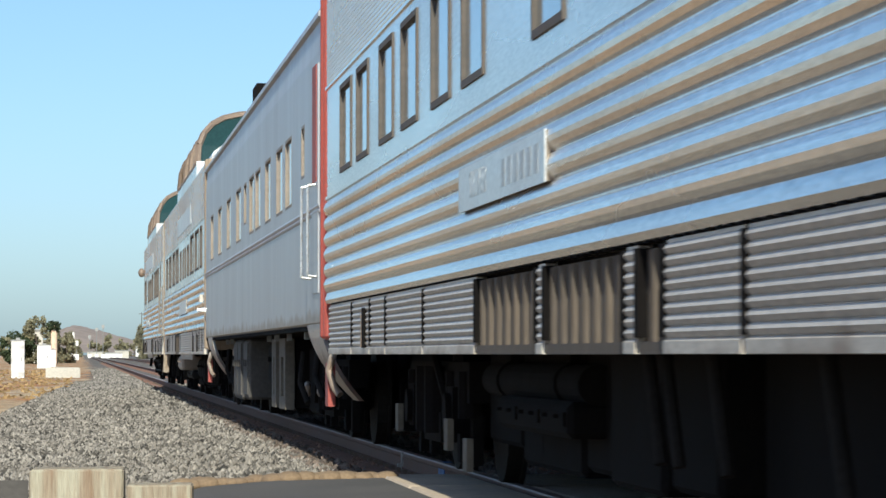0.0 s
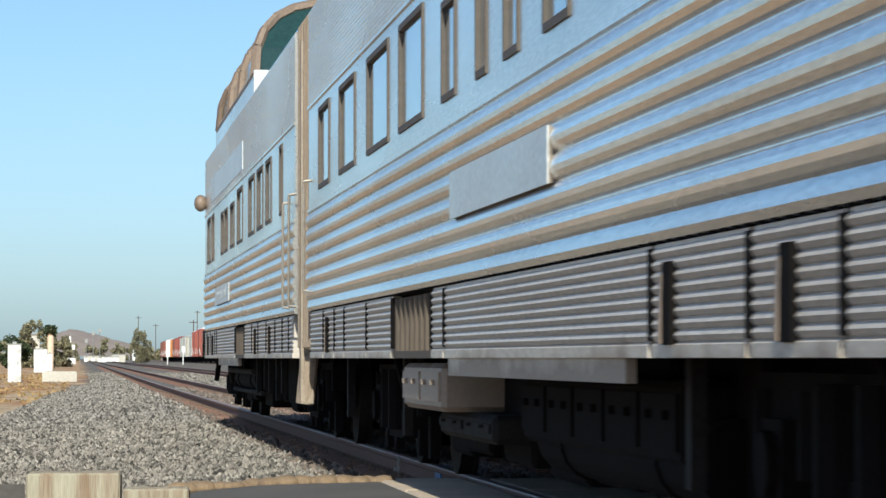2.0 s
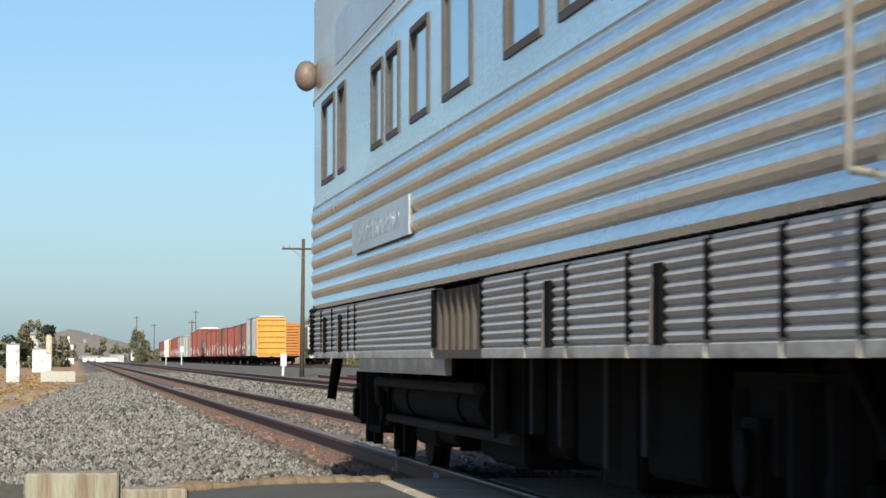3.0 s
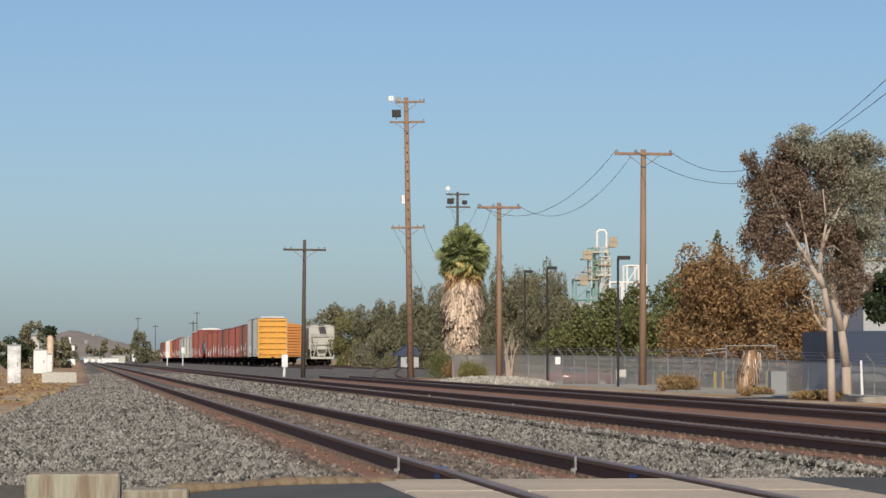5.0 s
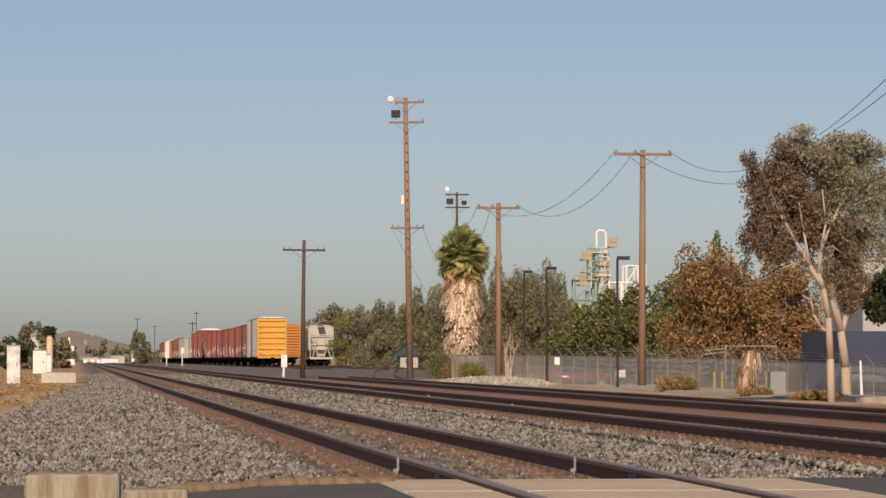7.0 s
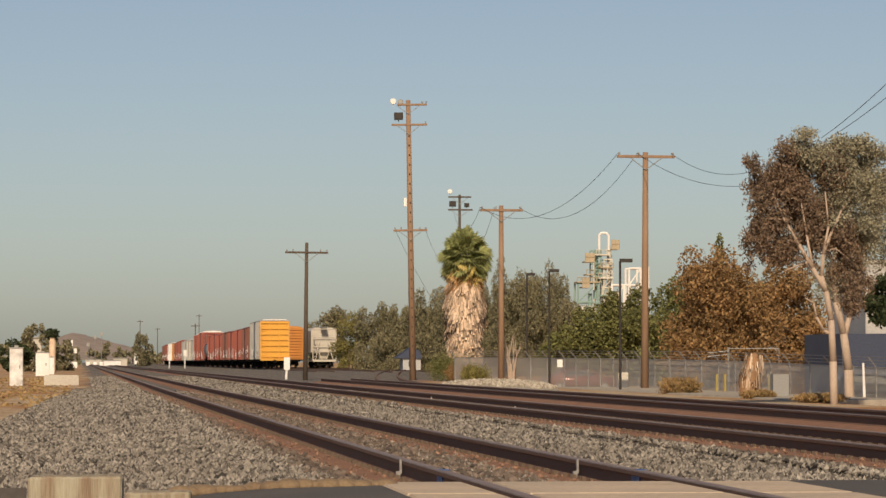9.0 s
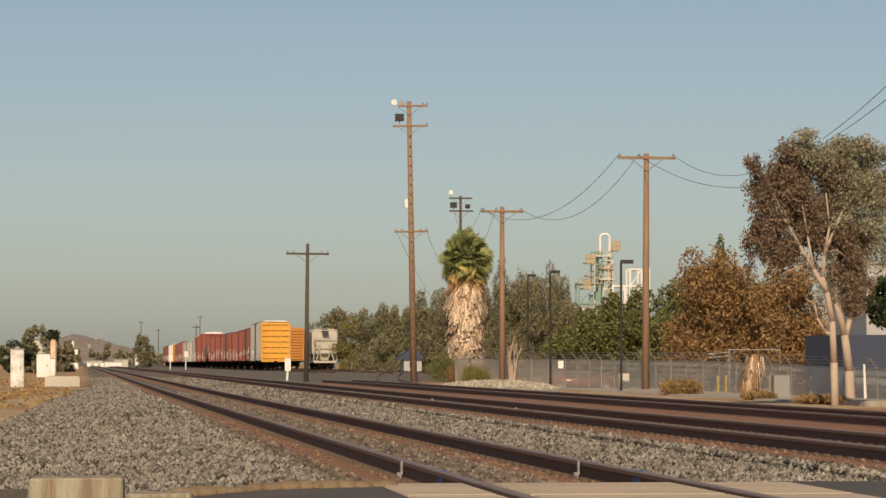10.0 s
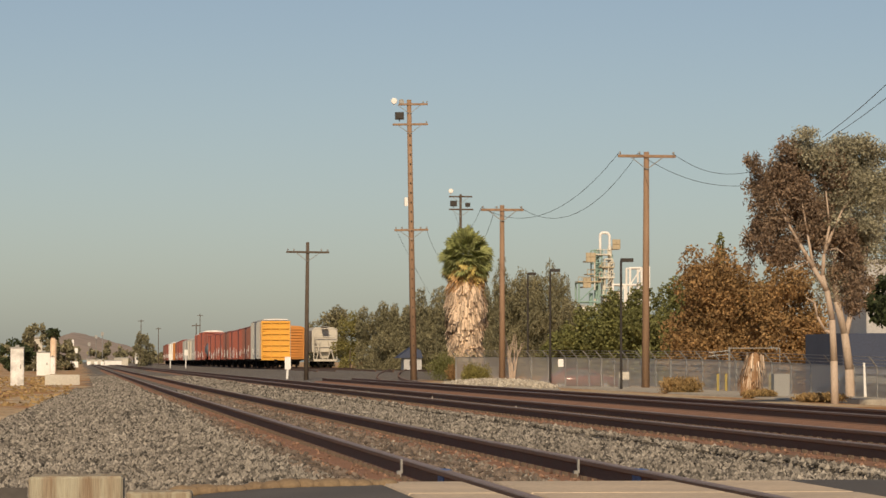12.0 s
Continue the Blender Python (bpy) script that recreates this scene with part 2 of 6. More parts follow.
def let_light_through(m, share):
    """Leaves pass some light: a translucent share beside the principled surface."""
    n, l = m.node_tree.nodes, m.node_tree.links
    b = n["Principled BSDF"]
    tr, mx = n.new("ShaderNodeBsdfTranslucent"), n.new("ShaderNodeMixShader")
    l.new(b.inputs["Base Color"].links[0].from_socket, tr.inputs["Color"])
    mx.inputs[0].default_value = share
    l.new(b.outputs[0], mx.inputs[1])
    l.new(tr.outputs[0], mx.inputs[2])
    l.new(mx.outputs[0], n["Material Output"].inputs["Surface"])


for leafy in (LEAF, PINE, HEDGE, RUSTLEAF, EUCA, EUCABROWN, YELLOWLEAF, FROND, DEADFROND, GRASS, GREENBRUSH):
    let_light_through(leafy, 0.3)


def see_through(name, colour, alpha):
    m = bpy.data.materials.new(name)
    m.use_nodes = True
    b = m.node_tree.nodes["Principled BSDF"]
    b.inputs["Base Color"].default_value = (*colour, 1)
    b.inputs["Alpha"].default_value = alpha
    b.inputs["Roughness"].default_value, b.inputs["Metallic"].default_value = 0.6, 0.3
    return m


CHAINLINK = see_through("chain_link", (0.72, 0.70, 0.65), 0.54)


def from_arrays(name, verts, faces, mat, parent=None, at=None):
    me = bpy.data.meshes.new(name)
    me.from_pydata(verts.tolist(), [], faces.tolist())
    me.materials.append(mat)
    ob = new(name, me)
    ob.parent = parent
    if at is not None:
        ob.matrix_basis = at
    return ob


def ground_material():
    """Grey ballast along the tracks that runs out unevenly into orange-brown earth on both sides."""
    m = material("ground_surface", (0.165, 0.147, 0.125), 0.95, 0, (0.085, 0.073, 0.06), 0.8, 9, 1.0, 0.7, dist=0.09, contrast=0.8)
    n, l = m.node_tree.nodes, m.node_tree.links
    b = n["Principled BSDF"]
    ballast = b.inputs["Base Color"].links[0].from_socket
    co, xyz = n.new("ShaderNodeTexCoord"), n.new("ShaderNodeSeparateXYZ")
    l.new(co.outputs["Object"], xyz.inputs[0])
    long_way = n.new("ShaderNodeMapping")
    long_way.inputs["Scale"].default_value = (1.0, 0.2, 1.0)
    l.new(co.outputs["Object"], long_way.inputs["Vector"])
    ragged, clods, tufts = (n.new("ShaderNodeTexNoise") for _ in range(3))
    for node, scale in ((ragged, 0.6), (clods, 7.0), (tufts, 0.5)):
        node.inputs["Scale"].default_value, node.inputs["Detail"].default_value = scale, 6
        l.new(long_way.outputs[0], node.inputs["Vector"])

    def ranged(sock, a, b_, c, d):
        r = n.new("ShaderNodeMapRange")
        for name, v in zip(("From Min", "From Max", "To Min", "To Max"), (a, b_, c, d)):
            r.inputs[name].default_value = v
        l.new(sock, r.inputs["Value"])
        return r.outputs[0]

    def sums(op, a, c):
        k = n.new("ShaderNodeMath")
        k.operation = op
        for i, v in enumerate((a, c)):
            if isinstance(v, float):
                k.inputs[i].default_value = v
            else:
                l.new(v, k.inputs[i])
        return k.outputs[0]

    edge = ranged(xyz.outputs["Y"], 45.0, 150.0, -1.9, 0.6)
    wobble = ranged(ragged.outputs["Fac"], 0.3, 0.7, -1.1, 1.1)
    left = ranged(sums("ADD", sums("SUBTRACT", xyz.outputs["X"], edge), wobble), -0.25, 0.25, 0.0, 1.0)
    yard = ranged(xyz.outputs["Y"], 200.0, 270.0, 0.0, 15.0)
    right = ranged(sums("ADD", sums("SUBTRACT", xyz.outputs["X"], yard), wobble), 16.0, 19.0, 1.0, 0.0)
    mask = sums("MULTIPLY", left, right)
    earth = n.new("ShaderNodeMix")
    earth.data_type = "RGBA"
    l.new(ranged(tufts.outputs["Fac"], 0.42, 0.58, 0.0, 1.0), earth.inputs["Factor"])
    earth.inputs["A"].default_value, earth.inputs["B"].default_value = (0.46, 0.35, 0.22, 1), (0.38, 0.19, 0.075, 1)
    shade = n.new("ShaderNodeHueSaturation")
    l.new(ranged(clods.outputs["Fac"], 0.3, 0.7, 0.7, 1.2), shade.inputs["Value"])
    l.new(earth.outputs["Result"], shade.inputs["Color"])
    both = n.new("ShaderNodeMix")
    both.data_type = "RGBA"
    l.new(mask, both.inputs["Factor"])
    l.new(shade.outputs[0], both.inputs["A"])
    l.new(ballast, both.inputs["B"])
    l.new(both.outputs["Result"], b.inputs["Base Color"])
    return m


GROUNDMAT = ground_material()


# ---- the track and the ground ----
def bend(s):
    """How far the main line leans to the left at s metres ahead."""
    return -0.25 * (1 - math.cos(math.pi * min(max(s, 0), 130) / 130)) / 2


def terrain(x, y):
    """Height of ground: ballast crown under the tracks, lower verge to the left, the yard rising far to the right."""
    crown = -0.20
    if x > 12.5:
        u, v = min(max((x - 12.5) / 4.0, 0), 1), min(max((y - 205) / 90, 0), 1)
        if u * v > 0:
            return GROUND - 0.05 - (0.62 * min(max((x - 22.5) / 2.5, 0), 1)) * (1 - v) + 0.42 * u * v * v * (3 - 2 * v)
    if x < 2.3:
        return crown + (GROUND - crown) * min(max((2.3 - x) / 2.2, 0), 1)
    if x > 22.5:
        return GROUND - 0.05 - 0.62 * min((x - 22.5) / 2.5, 1)
    if x > 10.4:
        return crown + (GROUND - 0.05 - crown) * min((x - 10.4) / 1.5, 1)
    if 5.1 < x < 7.1:
        return crown - 0.06
    return crown


XS = [-2500, -400, -120, -40, -15, -6, -2.6, -1, 0, 0.6, 1.2, 1.7, 2.0, 2.3, 4.9, 5.2, 6.0, 7.0, 7.3, 10.2, 10.6, 11.2, 12, 14, 18, 22.4, 25, 35, 60, 120, 400, 2500]
YS = [-200, -40, 0, 12, 20, 26, 32, 40, 50, 62, 76, 92, 110, 130, 155, 190, 205, 225, 245, 270, 295, 320, 450, 700, 1200, 2200, 4600]
bm = bmesh.new()
grid = [[bm.verts.new((x, y, terrain(x, y))) for x in XS] for y in YS]
for j in range(len(YS) - 1):
    for i in range(len(XS) - 1):
        f = bm.faces.new((grid[j][i], grid[j][i + 1], grid[j + 1][i + 1], grid[j + 1][i]))
ground = part("ground", bm, GROUNDMAT)
tagged(ground, "dry brown earth beside grey track ballast", "ground", kind="structure")


def sweep(outline, x, s0, s1, step, name, mat, parent=None):
    """A rail-like outline (x, z) swept along the main line."""
    n = max(int((s1 - s0) / step), 1)
    bm = bmesh.new()
    rows = []
    for k in range(n + 1):
        s = s0 + (s1 - s0) * k / n
        rows.append([bm.verts.new((x + bend(s) + a, s, z)) for a, z in outline])
    m = len(outline)
    for p, q in zip(rows, rows[1:]):
        for i in range(m):
            bm.faces.new((p[i], p[(i + 1) % m], q[(i + 1) % m], q[i]))
    bm.faces.new(rows[0][::-1])
    bm.faces.new(rows[-1])
    return part(name, bm, mat, parent)


RAIL = [(-0.075, -0.172), (0.075, -0.172), (0.075, -0.158), (0.014, -0.142), (0.009, -0.055), (0.036, -0.040), (0.036, -0.008),
        (-0.036, -0.008), (-0.036, -0.040), (-0.009, -0.055), (-0.014, -0.142), (-0.075, -0.158)]
TOP = [(-0.037, -0.012), (0.037, -0.012), (0.033, 0.0), (-0.033, 0.0)]
MAIN, SECOND, THIRD = (2.79, 4.295), (7.95, 9.455), (12.35, 13.85)
for pair, start, words in ((MAIN, 8, "rusty steel rail of the main line in ballast"), (SECOND, 8, "rusty steel rail of the second track"),
                           (THIRD, 38, "dark rusty siding rail beside the fence")):
    for x in pair:
        far = 1500 if pair is not THIRD else 175
        r = sweep(RAIL, x, start, far, 6, "rail", RUST)
        tagged(r, words, "rail", "rails of the tracks")
        head = sweep(TOP, x, start, far, 6, "rail_head", HEAD, r)
        tagged(head, "worn shiny running surface")
        band = sweep([(-0.46, -0.215), (0.46, -0.215), (0.30, -0.160), (-0.30, -0.160)], x, start, min(far, 400), 6, "stained_bed", RUSTBED)
        tagged(band, "rust-stained ballast strip under a rail", "ballast", kind="structure")
# ties and fastenings of the two near tracks
bm = boxes((-1.28, 1.28, -0.115, 0.115, -0.33, -0.165))
tie = part("tie", bm, TIE)
tagged(tie, "dark weathered timber tie sunk in ballast", "tie", "ties under the tracks")
tie.matrix_basis = pose(3.54, 26, 0)
for centre in (3.5425, 8.7025):
    s = 26.0
    while s < 100:
        if not (centre < 5 and s < 26.1):
            t = copy_thing(tie, pose(centre + bend(s), s, random.uniform(-0.012, 0.0), 0, 0, random.uniform(-0.6, 0.6)))
        s += 0.56
bm = bmesh.new()
for x in MAIN + SECOND:
    s = 24.8
    while s < 120:
        for d in (-0.10, 0.10):
            for e in (-0.06, 0.06):
                box(bm, x + bend(s) + d - 0.018, x + bend(s) + d + 0.018, s + e - 0.018, s + e + 0.018, -0.165, -0.125)
        s += 0.56
tagged(part("rail_spikes", bm, TIE), "rusty spike heads beside the rails", "spikes", kind="stuff")
# joint bars, bond wires and survey paint on the near rails
for x, s in ((MAIN[0], 29.5), (MAIN[1], 29.4)):
    b = part("joint_bond", boxes((-0.055, -0.037, -0.022, 0.022, -0.12, 0.0), (-0.085, -0.05, -0.035, 0.035, -0.17, -0.10)), GALV)
    b.matrix_basis = pose(x + bend(s), s, 0)
    tagged(b, "pale bond wire clip on a rail joint", "rail clip", "bond clips on the near rails")
for x, s in ((MAIN[0], 26.6), (MAIN[1], 26.5)):
    b = part("paint_mark", boxes((-0.043, -0.010, -0.2, 0.2, -0.135, -0.006), (-0.034, 0.034, -0.14, 0.14, 0.0005, 0.002)), BLUEMARK)
    b.matrix_basis = pose(x, s, 0)
    tagged(b, "blue spray paint mark on a rail web", "paint mark", "blue marks on the rails")

# ballast stones, several shapes, thrown over the bed
rng = np.random.default_rng(4)
ico = bmesh.new()
bmesh.ops.create_icosphere(ico, subdivisions=1, radius=1)
ICO_V = np.array([v.co[:] for v in ico.verts])
ICO_F = np.array([[v.index for v in f.verts] for f in ico.faces])
ico.free()


OCT_V = np.array([(1, 0, 0), (-1, 0, 0), (0, 1, 0), (0, -1, 0), (0, 0, 1), (0, 0, -1)], float)
OCT_F = np.array([(0, 2, 4), (2, 1, 4), (1, 3, 4), (3, 0, 4), (2, 0, 5), (1, 2, 5), (3, 1, 5), (0, 3, 5)])


def stones(name, n, region, size, mat, lift=0.0, far=False):
    """n angular stones; region(k) gives k places (x, y). Far ones have eight faces."""
    shape, faces = (OCT_V, OCT_F) if far else (ICO_V, ICO_F)
    xy = region(n)
    z = np.array([terrain(x, y) for x, y in xy]) + lift
    r = size * rng.uniform(0.5, 1.35, (n, 1, 1)) * rng.uniform(0.5, 1.25, (n, 1, 3))
    v = shape[None] * rng.uniform(0.62, 1.25, (n, len(shape), 1)) * r
    a = rng.uniform(0, 2 * math.pi, n)
    c, s = np.cos(a)[:, None], np.sin(a)[:, None]
    v = np.stack([v[..., 0] * c - v[..., 1] * s, v[..., 0] * s + v[..., 1] * c, v[..., 2] + rng.normal(0, 0.3, (n, 1)) * v[..., 0]], -1)
    v += np.stack([xy[:, 0], xy[:, 1], z + rng.uniform(-0.3, 0.9, n) * size], -1)[:, None]
    f = faces[None] + (np.arange(n) * len(shape))[:, None, None]
    return from_arrays(name, v.reshape(-1, 3), f.reshape(-1, 3), mat)


def shoulder(k):
    y = 24.9 + (150 - 24.9) * rng.random(k) ** 2.3
    left = -2.3 + 0.016 * (y - 25)
    return np.stack([left + (2.18 - left) * rng.random(k) ** 0.95, y], -1)


def far_shoulder(k):
    y = 62 + 190 * rng.random(k) ** 1.3
    left = -1.9 + 0.0238 * (np.minimum(y, 150) - 45)
    return np.stack([left + (2.2 - left) * rng.random(k), y], -1)


def far_between(k):
    y = 80 + 170 * rng.random(k) ** 1.2
    return np.stack([np.where(rng.random(k) < 0.75, rng.uniform(4.75, 7.45, k), rng.uniform(9.95, 12.0, k)), y], -1)


def between(k):
    y = 24.9 + (120 - 24.9) * rng.random(k) ** 1.9
    x = np.where(rng.random(k) < 0.06, rng.uniform(3.12, 3.97, k), rng.uniform(4.85, 7.4, k))
    return np.stack([x, y], -1)


def beyond(k):
    y = 40 + 90 * rng.random(k) ** 1.4
    x = np.where(rng.random(k) < 0.25, rng.uniform(8.3, 9.1, k), rng.uniform(9.8, 12.0, k))
    return np.stack([x, y], -1)


def strips(k):
    y = 24.9 + 70 * rng.random(k) ** 1.8
    x = np.array(MAIN + SECOND)[rng.integers(0, 4, k)] + rng.choice([-1, 1], k) * rng.uniform(0.11, 0.44, k)
    return np.stack([x + np.array([bend(v) for v in y]), y], -1)


def inner(k):
    y = 24.9 + 80 * rng.random(k) ** 1.8
    x = np.choose(rng.integers(0, 5, k), [rng.uniform(3.1, 4.0, k), rng.uniform(3.1, 4.0, k), rng.uniform(8.3, 9.1, k), rng.uniform(2.05, 2.4, k), rng.uniform(4.6, 4.95, k)])
    return np.stack([x, y], -1)


STAINED = material("rust_stained_stone", (0.26, 0.15, 0.10), 0.95, 0, (0.14, 0.09, 0.065), 0.8, 30, 0.2, 0.6, island=0.4)
tagged(stones("stained_stones", 4200, strips, 0.024, STAINED, 0.03, True), "rust-stained ballast stones beside the rails", "ballast", kind="stuff")
DARKSTONE = material("dark_brown_stone", (0.16, 0.125, 0.10), 0.95, 0, (0.085, 0.066, 0.053), 0.8, 30, 0.2, 0.6, island=0.55)
tagged(stones("dark_stones", 14000, inner, 0.036, DARKSTONE), "dark brown oily ballast stones between the rails", "ballast", kind="stuff")
for words, obj in (("loose grey crushed ballast stones on the shoulder", stones("ballast_stones", 105000, shoulder, 0.033, STONE, 0.0, True)),
                   ("loose grey crushed ballast stones between the tracks", stones("ballast_stones", 58000, between, 0.033, STONE, 0.0, True)),
                   ("loose grey crushed ballast stones by the second track", stones("ballast_stones", 9000, beyond, 0.05, STONE, 0.0, True)),
                   ("loose grey ballast stones far along the shoulder", stones("ballast_stones", 26000, far_shoulder, 0.05, STONE, 0.0, True)),
                   ("loose grey ballast stones far along the tracks", stones("ballast_stones", 16000, far_between, 0.05, STONE, 0.0, True))):
    tagged(obj, words, "ballast", kind="stuff")

# ---- the road crossing ----
def slab(name, x0, x1, s0, s1, z0, z1, mat, words, cat, group=""):
    bm = boxes((x0, x1, s0, s1, z0, z1))
    bmesh.ops.bevel(bm, geom=[e for e in bm.edges], offset=0.015, segments=1, affect="EDGES")
    return tagged(part(name, bm, mat), words, cat, group)


for x0, x1 in ((2.10, 2.70), (2.90, 4.20), (4.39, 5.05)):
    for k in range(4):
        slab("crossing_panel", x0, x1, 22.42 - k * 2.45, 24.55 - k * 2.2 - 0.02 * k, -0.25, -0.02, CONCRETE,
             "tan concrete crossing panel beside the rail", "concrete panel", "crossing panels between the rails")
for x0, x1 in ((7.25, 7.85), (8.06, 9.34), (9.56, 10.2)):
    slab("crossing_panel", x0, x1, 12.0, 26.0, -0.25, -0.02, CONCRETE, "tan concrete crossing panel beside the rail", "concrete panel",
         "crossing panels between the rails")
bm = bmesh.new()
outline = [(-0.1, -0.45), (0.35, -0.20), (0.85, -0.085), (1.35, -0.045), (2.09, -0.03), (2.09, -0.4)]
prism(bm, outline, 6.0, 24.2)
tagged(part("road", bm, ASPHALT), "dark asphalt road apron at the crossing", "road", kind="structure")
bm = bmesh.new()
for k in range(26):
    x = 0.7 + k * 0.057
    r = random.uniform(0.05, 0.085)
    bmesh.ops.create_icosphere(bm, subdivisions=2, radius=1, matrix=Matrix.LocRotScale((x, 24.25 + random.uniform(-0.05, 0.06), -0.085 + 0.05 * min(k / 14, 1)), None, (r * 1.3, r * 1.6, r * 0.7)))
tagged(part("earth_edge", bm, EARTH, smooth=True), "brown earth heaped along the asphalt edge", "earth", kind="structure")
bm = boxes((5.1, 7.2, 8, 25.5, -0.4, -0.05))
tagged(part("road", bm, ASPHALT), "dark asphalt road between the tracks", "road", kind="structure")


def guard_post(x, y, top, w, words):
    bm = boxes((-w / 2, w / 2, -w / 2, w / 2, terrain(x, y) - 0.2, top))
    bmesh.ops.subdivide_edges(bm, edges=bm.edges[:], cuts=3, use_grid_fill=True)
    for v in bm.verts:
        v.co += Vector((random.uniform(-1, 1), random.uniform(-1, 1), random.uniform(-1, 1))) * 0.0015
    bmesh.ops.bevel(bm, geom=[e for e in bm.edges if len(e.link_faces) == 2 and e.calc_face_angle() > 1], offset=0.005, segments=1, affect="EDGES")
    return tagged(part("guard_post", bm, POSTWOOD, at=pose(x, y, 0, 0, 0, random.uniform(-3, 3))), words, "post", "guard posts by the road")


guard_post(-0.008, 7.75, 0.578, 0.205, "weathered square timber guard post with split top")
guard_post(0.20, 8.9, 0.50, 0.165, "shorter weathered timber post behind another post")
bm = bmesh.new()
prism(bm, [(-0.02, 0.20), (0.02, 0.23), (0.02, 0.30), (-0.01, 0.36), (0.02, 0.42), (0.02, 0.49), (-0.02, 0.545), (-0.05, 0.49), (-0.03, 0.36), (-0.05, 0.25)], -1.5, 1.5)
tagged(part("guard_rail", bm, DARKSTEEL, at=pose(-1.62, 7.95, 0, 0, 0, 90)), "dark steel guard rail beam behind the post", "guard rail")
# ---- foliage helpers ----
def leaf_cloud(name, blobs, n, size, mat, parent, gap=0.35, long=1.6, up=0.0):
    """n small leaf clumps over the shells of ellipsoids (x, y, z, rx, ry, rz), with gaps and a ragged edge."""
    b = np.array(blobs, float)
    share = (b[:, 3] * b[:, 5]) ** 1.0
    pick = rng.choice(len(b), n, p=share / share.sum())
    d = rng.normal(size=(n, 3))
    d /= np.linalg.norm(d, axis=1)[:, None]
    phase = rng.uniform(0, 6.28, (len(b), 3))[pick]
    lump = 1 + 0.22 * np.sin(3.1 * d[:, 0] * 2 + phase[:, 0]) * np.sin(4.3 * d[:, 2] * 1.7 + phase[:, 1]) + 0.12 * np.sin(9 * d[:, 1] + 7 * d[:, 2] + phase[:, 2])
    r = (1 - gap * rng.random(n) ** 1.5) * lump + rng.normal(0, 0.05, n)
    c = b[pick, :3] + d * b[pick, 3:] * r[:, None]
    u = rng.normal(size=(n, 3)) + np.array([0, 0, up])
    u /= np.linalg.norm(u, axis=1)[:, None]
    w = np.cross(u, rng.normal(size=(n, 3)))
    w /= np.linalg.norm(w, axis=1)[:, None]
    s = size * rng.uniform(0.5, 1.3, (n, 1))
    v = np.stack([c - u * s * long * 0.5, c + w * s * 0.5, c + u * s * long * 0.5, c - w * s * 0.5], 1).reshape(-1, 3)
    f = np.arange(4 * n).reshape(n, 4)
    return from_arrays(name, v, f, mat, parent)


def limb(bm, pts, r0, r1, n=8):
    """A tapered, bent branch."""
    k = len(pts) - 1
    for i in range(k):
        a, b = r0 + (r1 - r0) * i / k, r0 + (r1 - r0) * (i + 1) / k
        rod(bm, pts[i], pts[i + 1], a, b, n)
        bmesh.ops.create_icosphere(bm, subdivisions=1, radius=b * 0.99, matrix=Matrix.Translation(pts[i + 1]))


def tree(x, y, label, leaf, blobs, n, size, trunk, bark=None, base=GROUND, group="", category="tree", up=0.0, long=1.6):
    t = thing("tree", label, category, pose(x, y, base), group)
    bm = bmesh.new()
    for pts, r0, r1 in trunk:
        limb(bm, pts, r0, r1)
    part("trunk", bm, bark or DARKBARK, t, smooth=True)
    leaf_cloud("crown", blobs, n, size, leaf, t, long=long, up=up)
    return t


def crowns(cx, w, z0, z1, k, depth=1.5, squash=1.0):
    """Overlapping clumps that fill a crown w wide between two heights."""
    out = []
    for i in range(k):
        u = random.random()
        z = z0 + (z1 - z0) * u
        half = w / 2 * (1 - 0.55 * abs(u - 0.42) ** 1.3 * 1.6)
        out.append((cx + random.uniform(-1, 1) * half * 0.75, random.uniform(-depth, depth), z, half * random.uniform(0.3, 0.48), depth * 0.5 + 0.3, (z1 - z0) * random.uniform(0.12, 0.2) * squash))
    return out


def spires(w, h, k):
    """Narrow upright conifer tips of uneven height side by side."""
    out = []
    for i in range(k):
        x, top = w * ((i + random.uniform(0.1, 0.9)) / k - 0.5), h * random.uniform(0.82, 1.0)
        for j in range(9):
            u = j / 8
            out.append((x + random.uniform(-0.15, 0.15), random.uniform(-0.6, 0.6), 0.3 + (top - 0.5) * u, w / k * (1.05 - 0.62 * u) * random.uniform(0.7, 1.25), 0.8, top * 0.11))
    return out


def brush(x, y, w, h, mat, label, n=900, base=GROUND):
    t = thing("shrub", label, "shrub", pose(x, y, base))
    leaf_cloud("foliage", [(random.uniform(-w / 2, w / 2) * 0.7, 0, h * 0.35, w * 0.28, 0.5, h * 0.5) for _ in range(6)], n * 4, 0.03, mat, t, 0.9, 5.0, 1.6)
    bm = bmesh.new()
    for k in range(6):
        rod(bm, (random.uniform(-w, w) * 0.2, 0, -0.05), (random.uniform(-w, w) * 0.35, 0, h * 0.6), 0.02, 0.01, 5)
    part("stems", bm, DARKBARK, t)
    return t


# ---- poles, lamps and wires ----
def insulators(arm, xs, y, z):
    for x in xs:
        bm = bmesh.new()
        rod(bm, (x, y, z), (x, y, z + 0.09), 0.035, n=6)
        rod(bm, (x, y, z + 0.07), (x, y, z + 0.15), 0.06, 0.04, n=8)
        part("insulator", bm, GALV, arm)


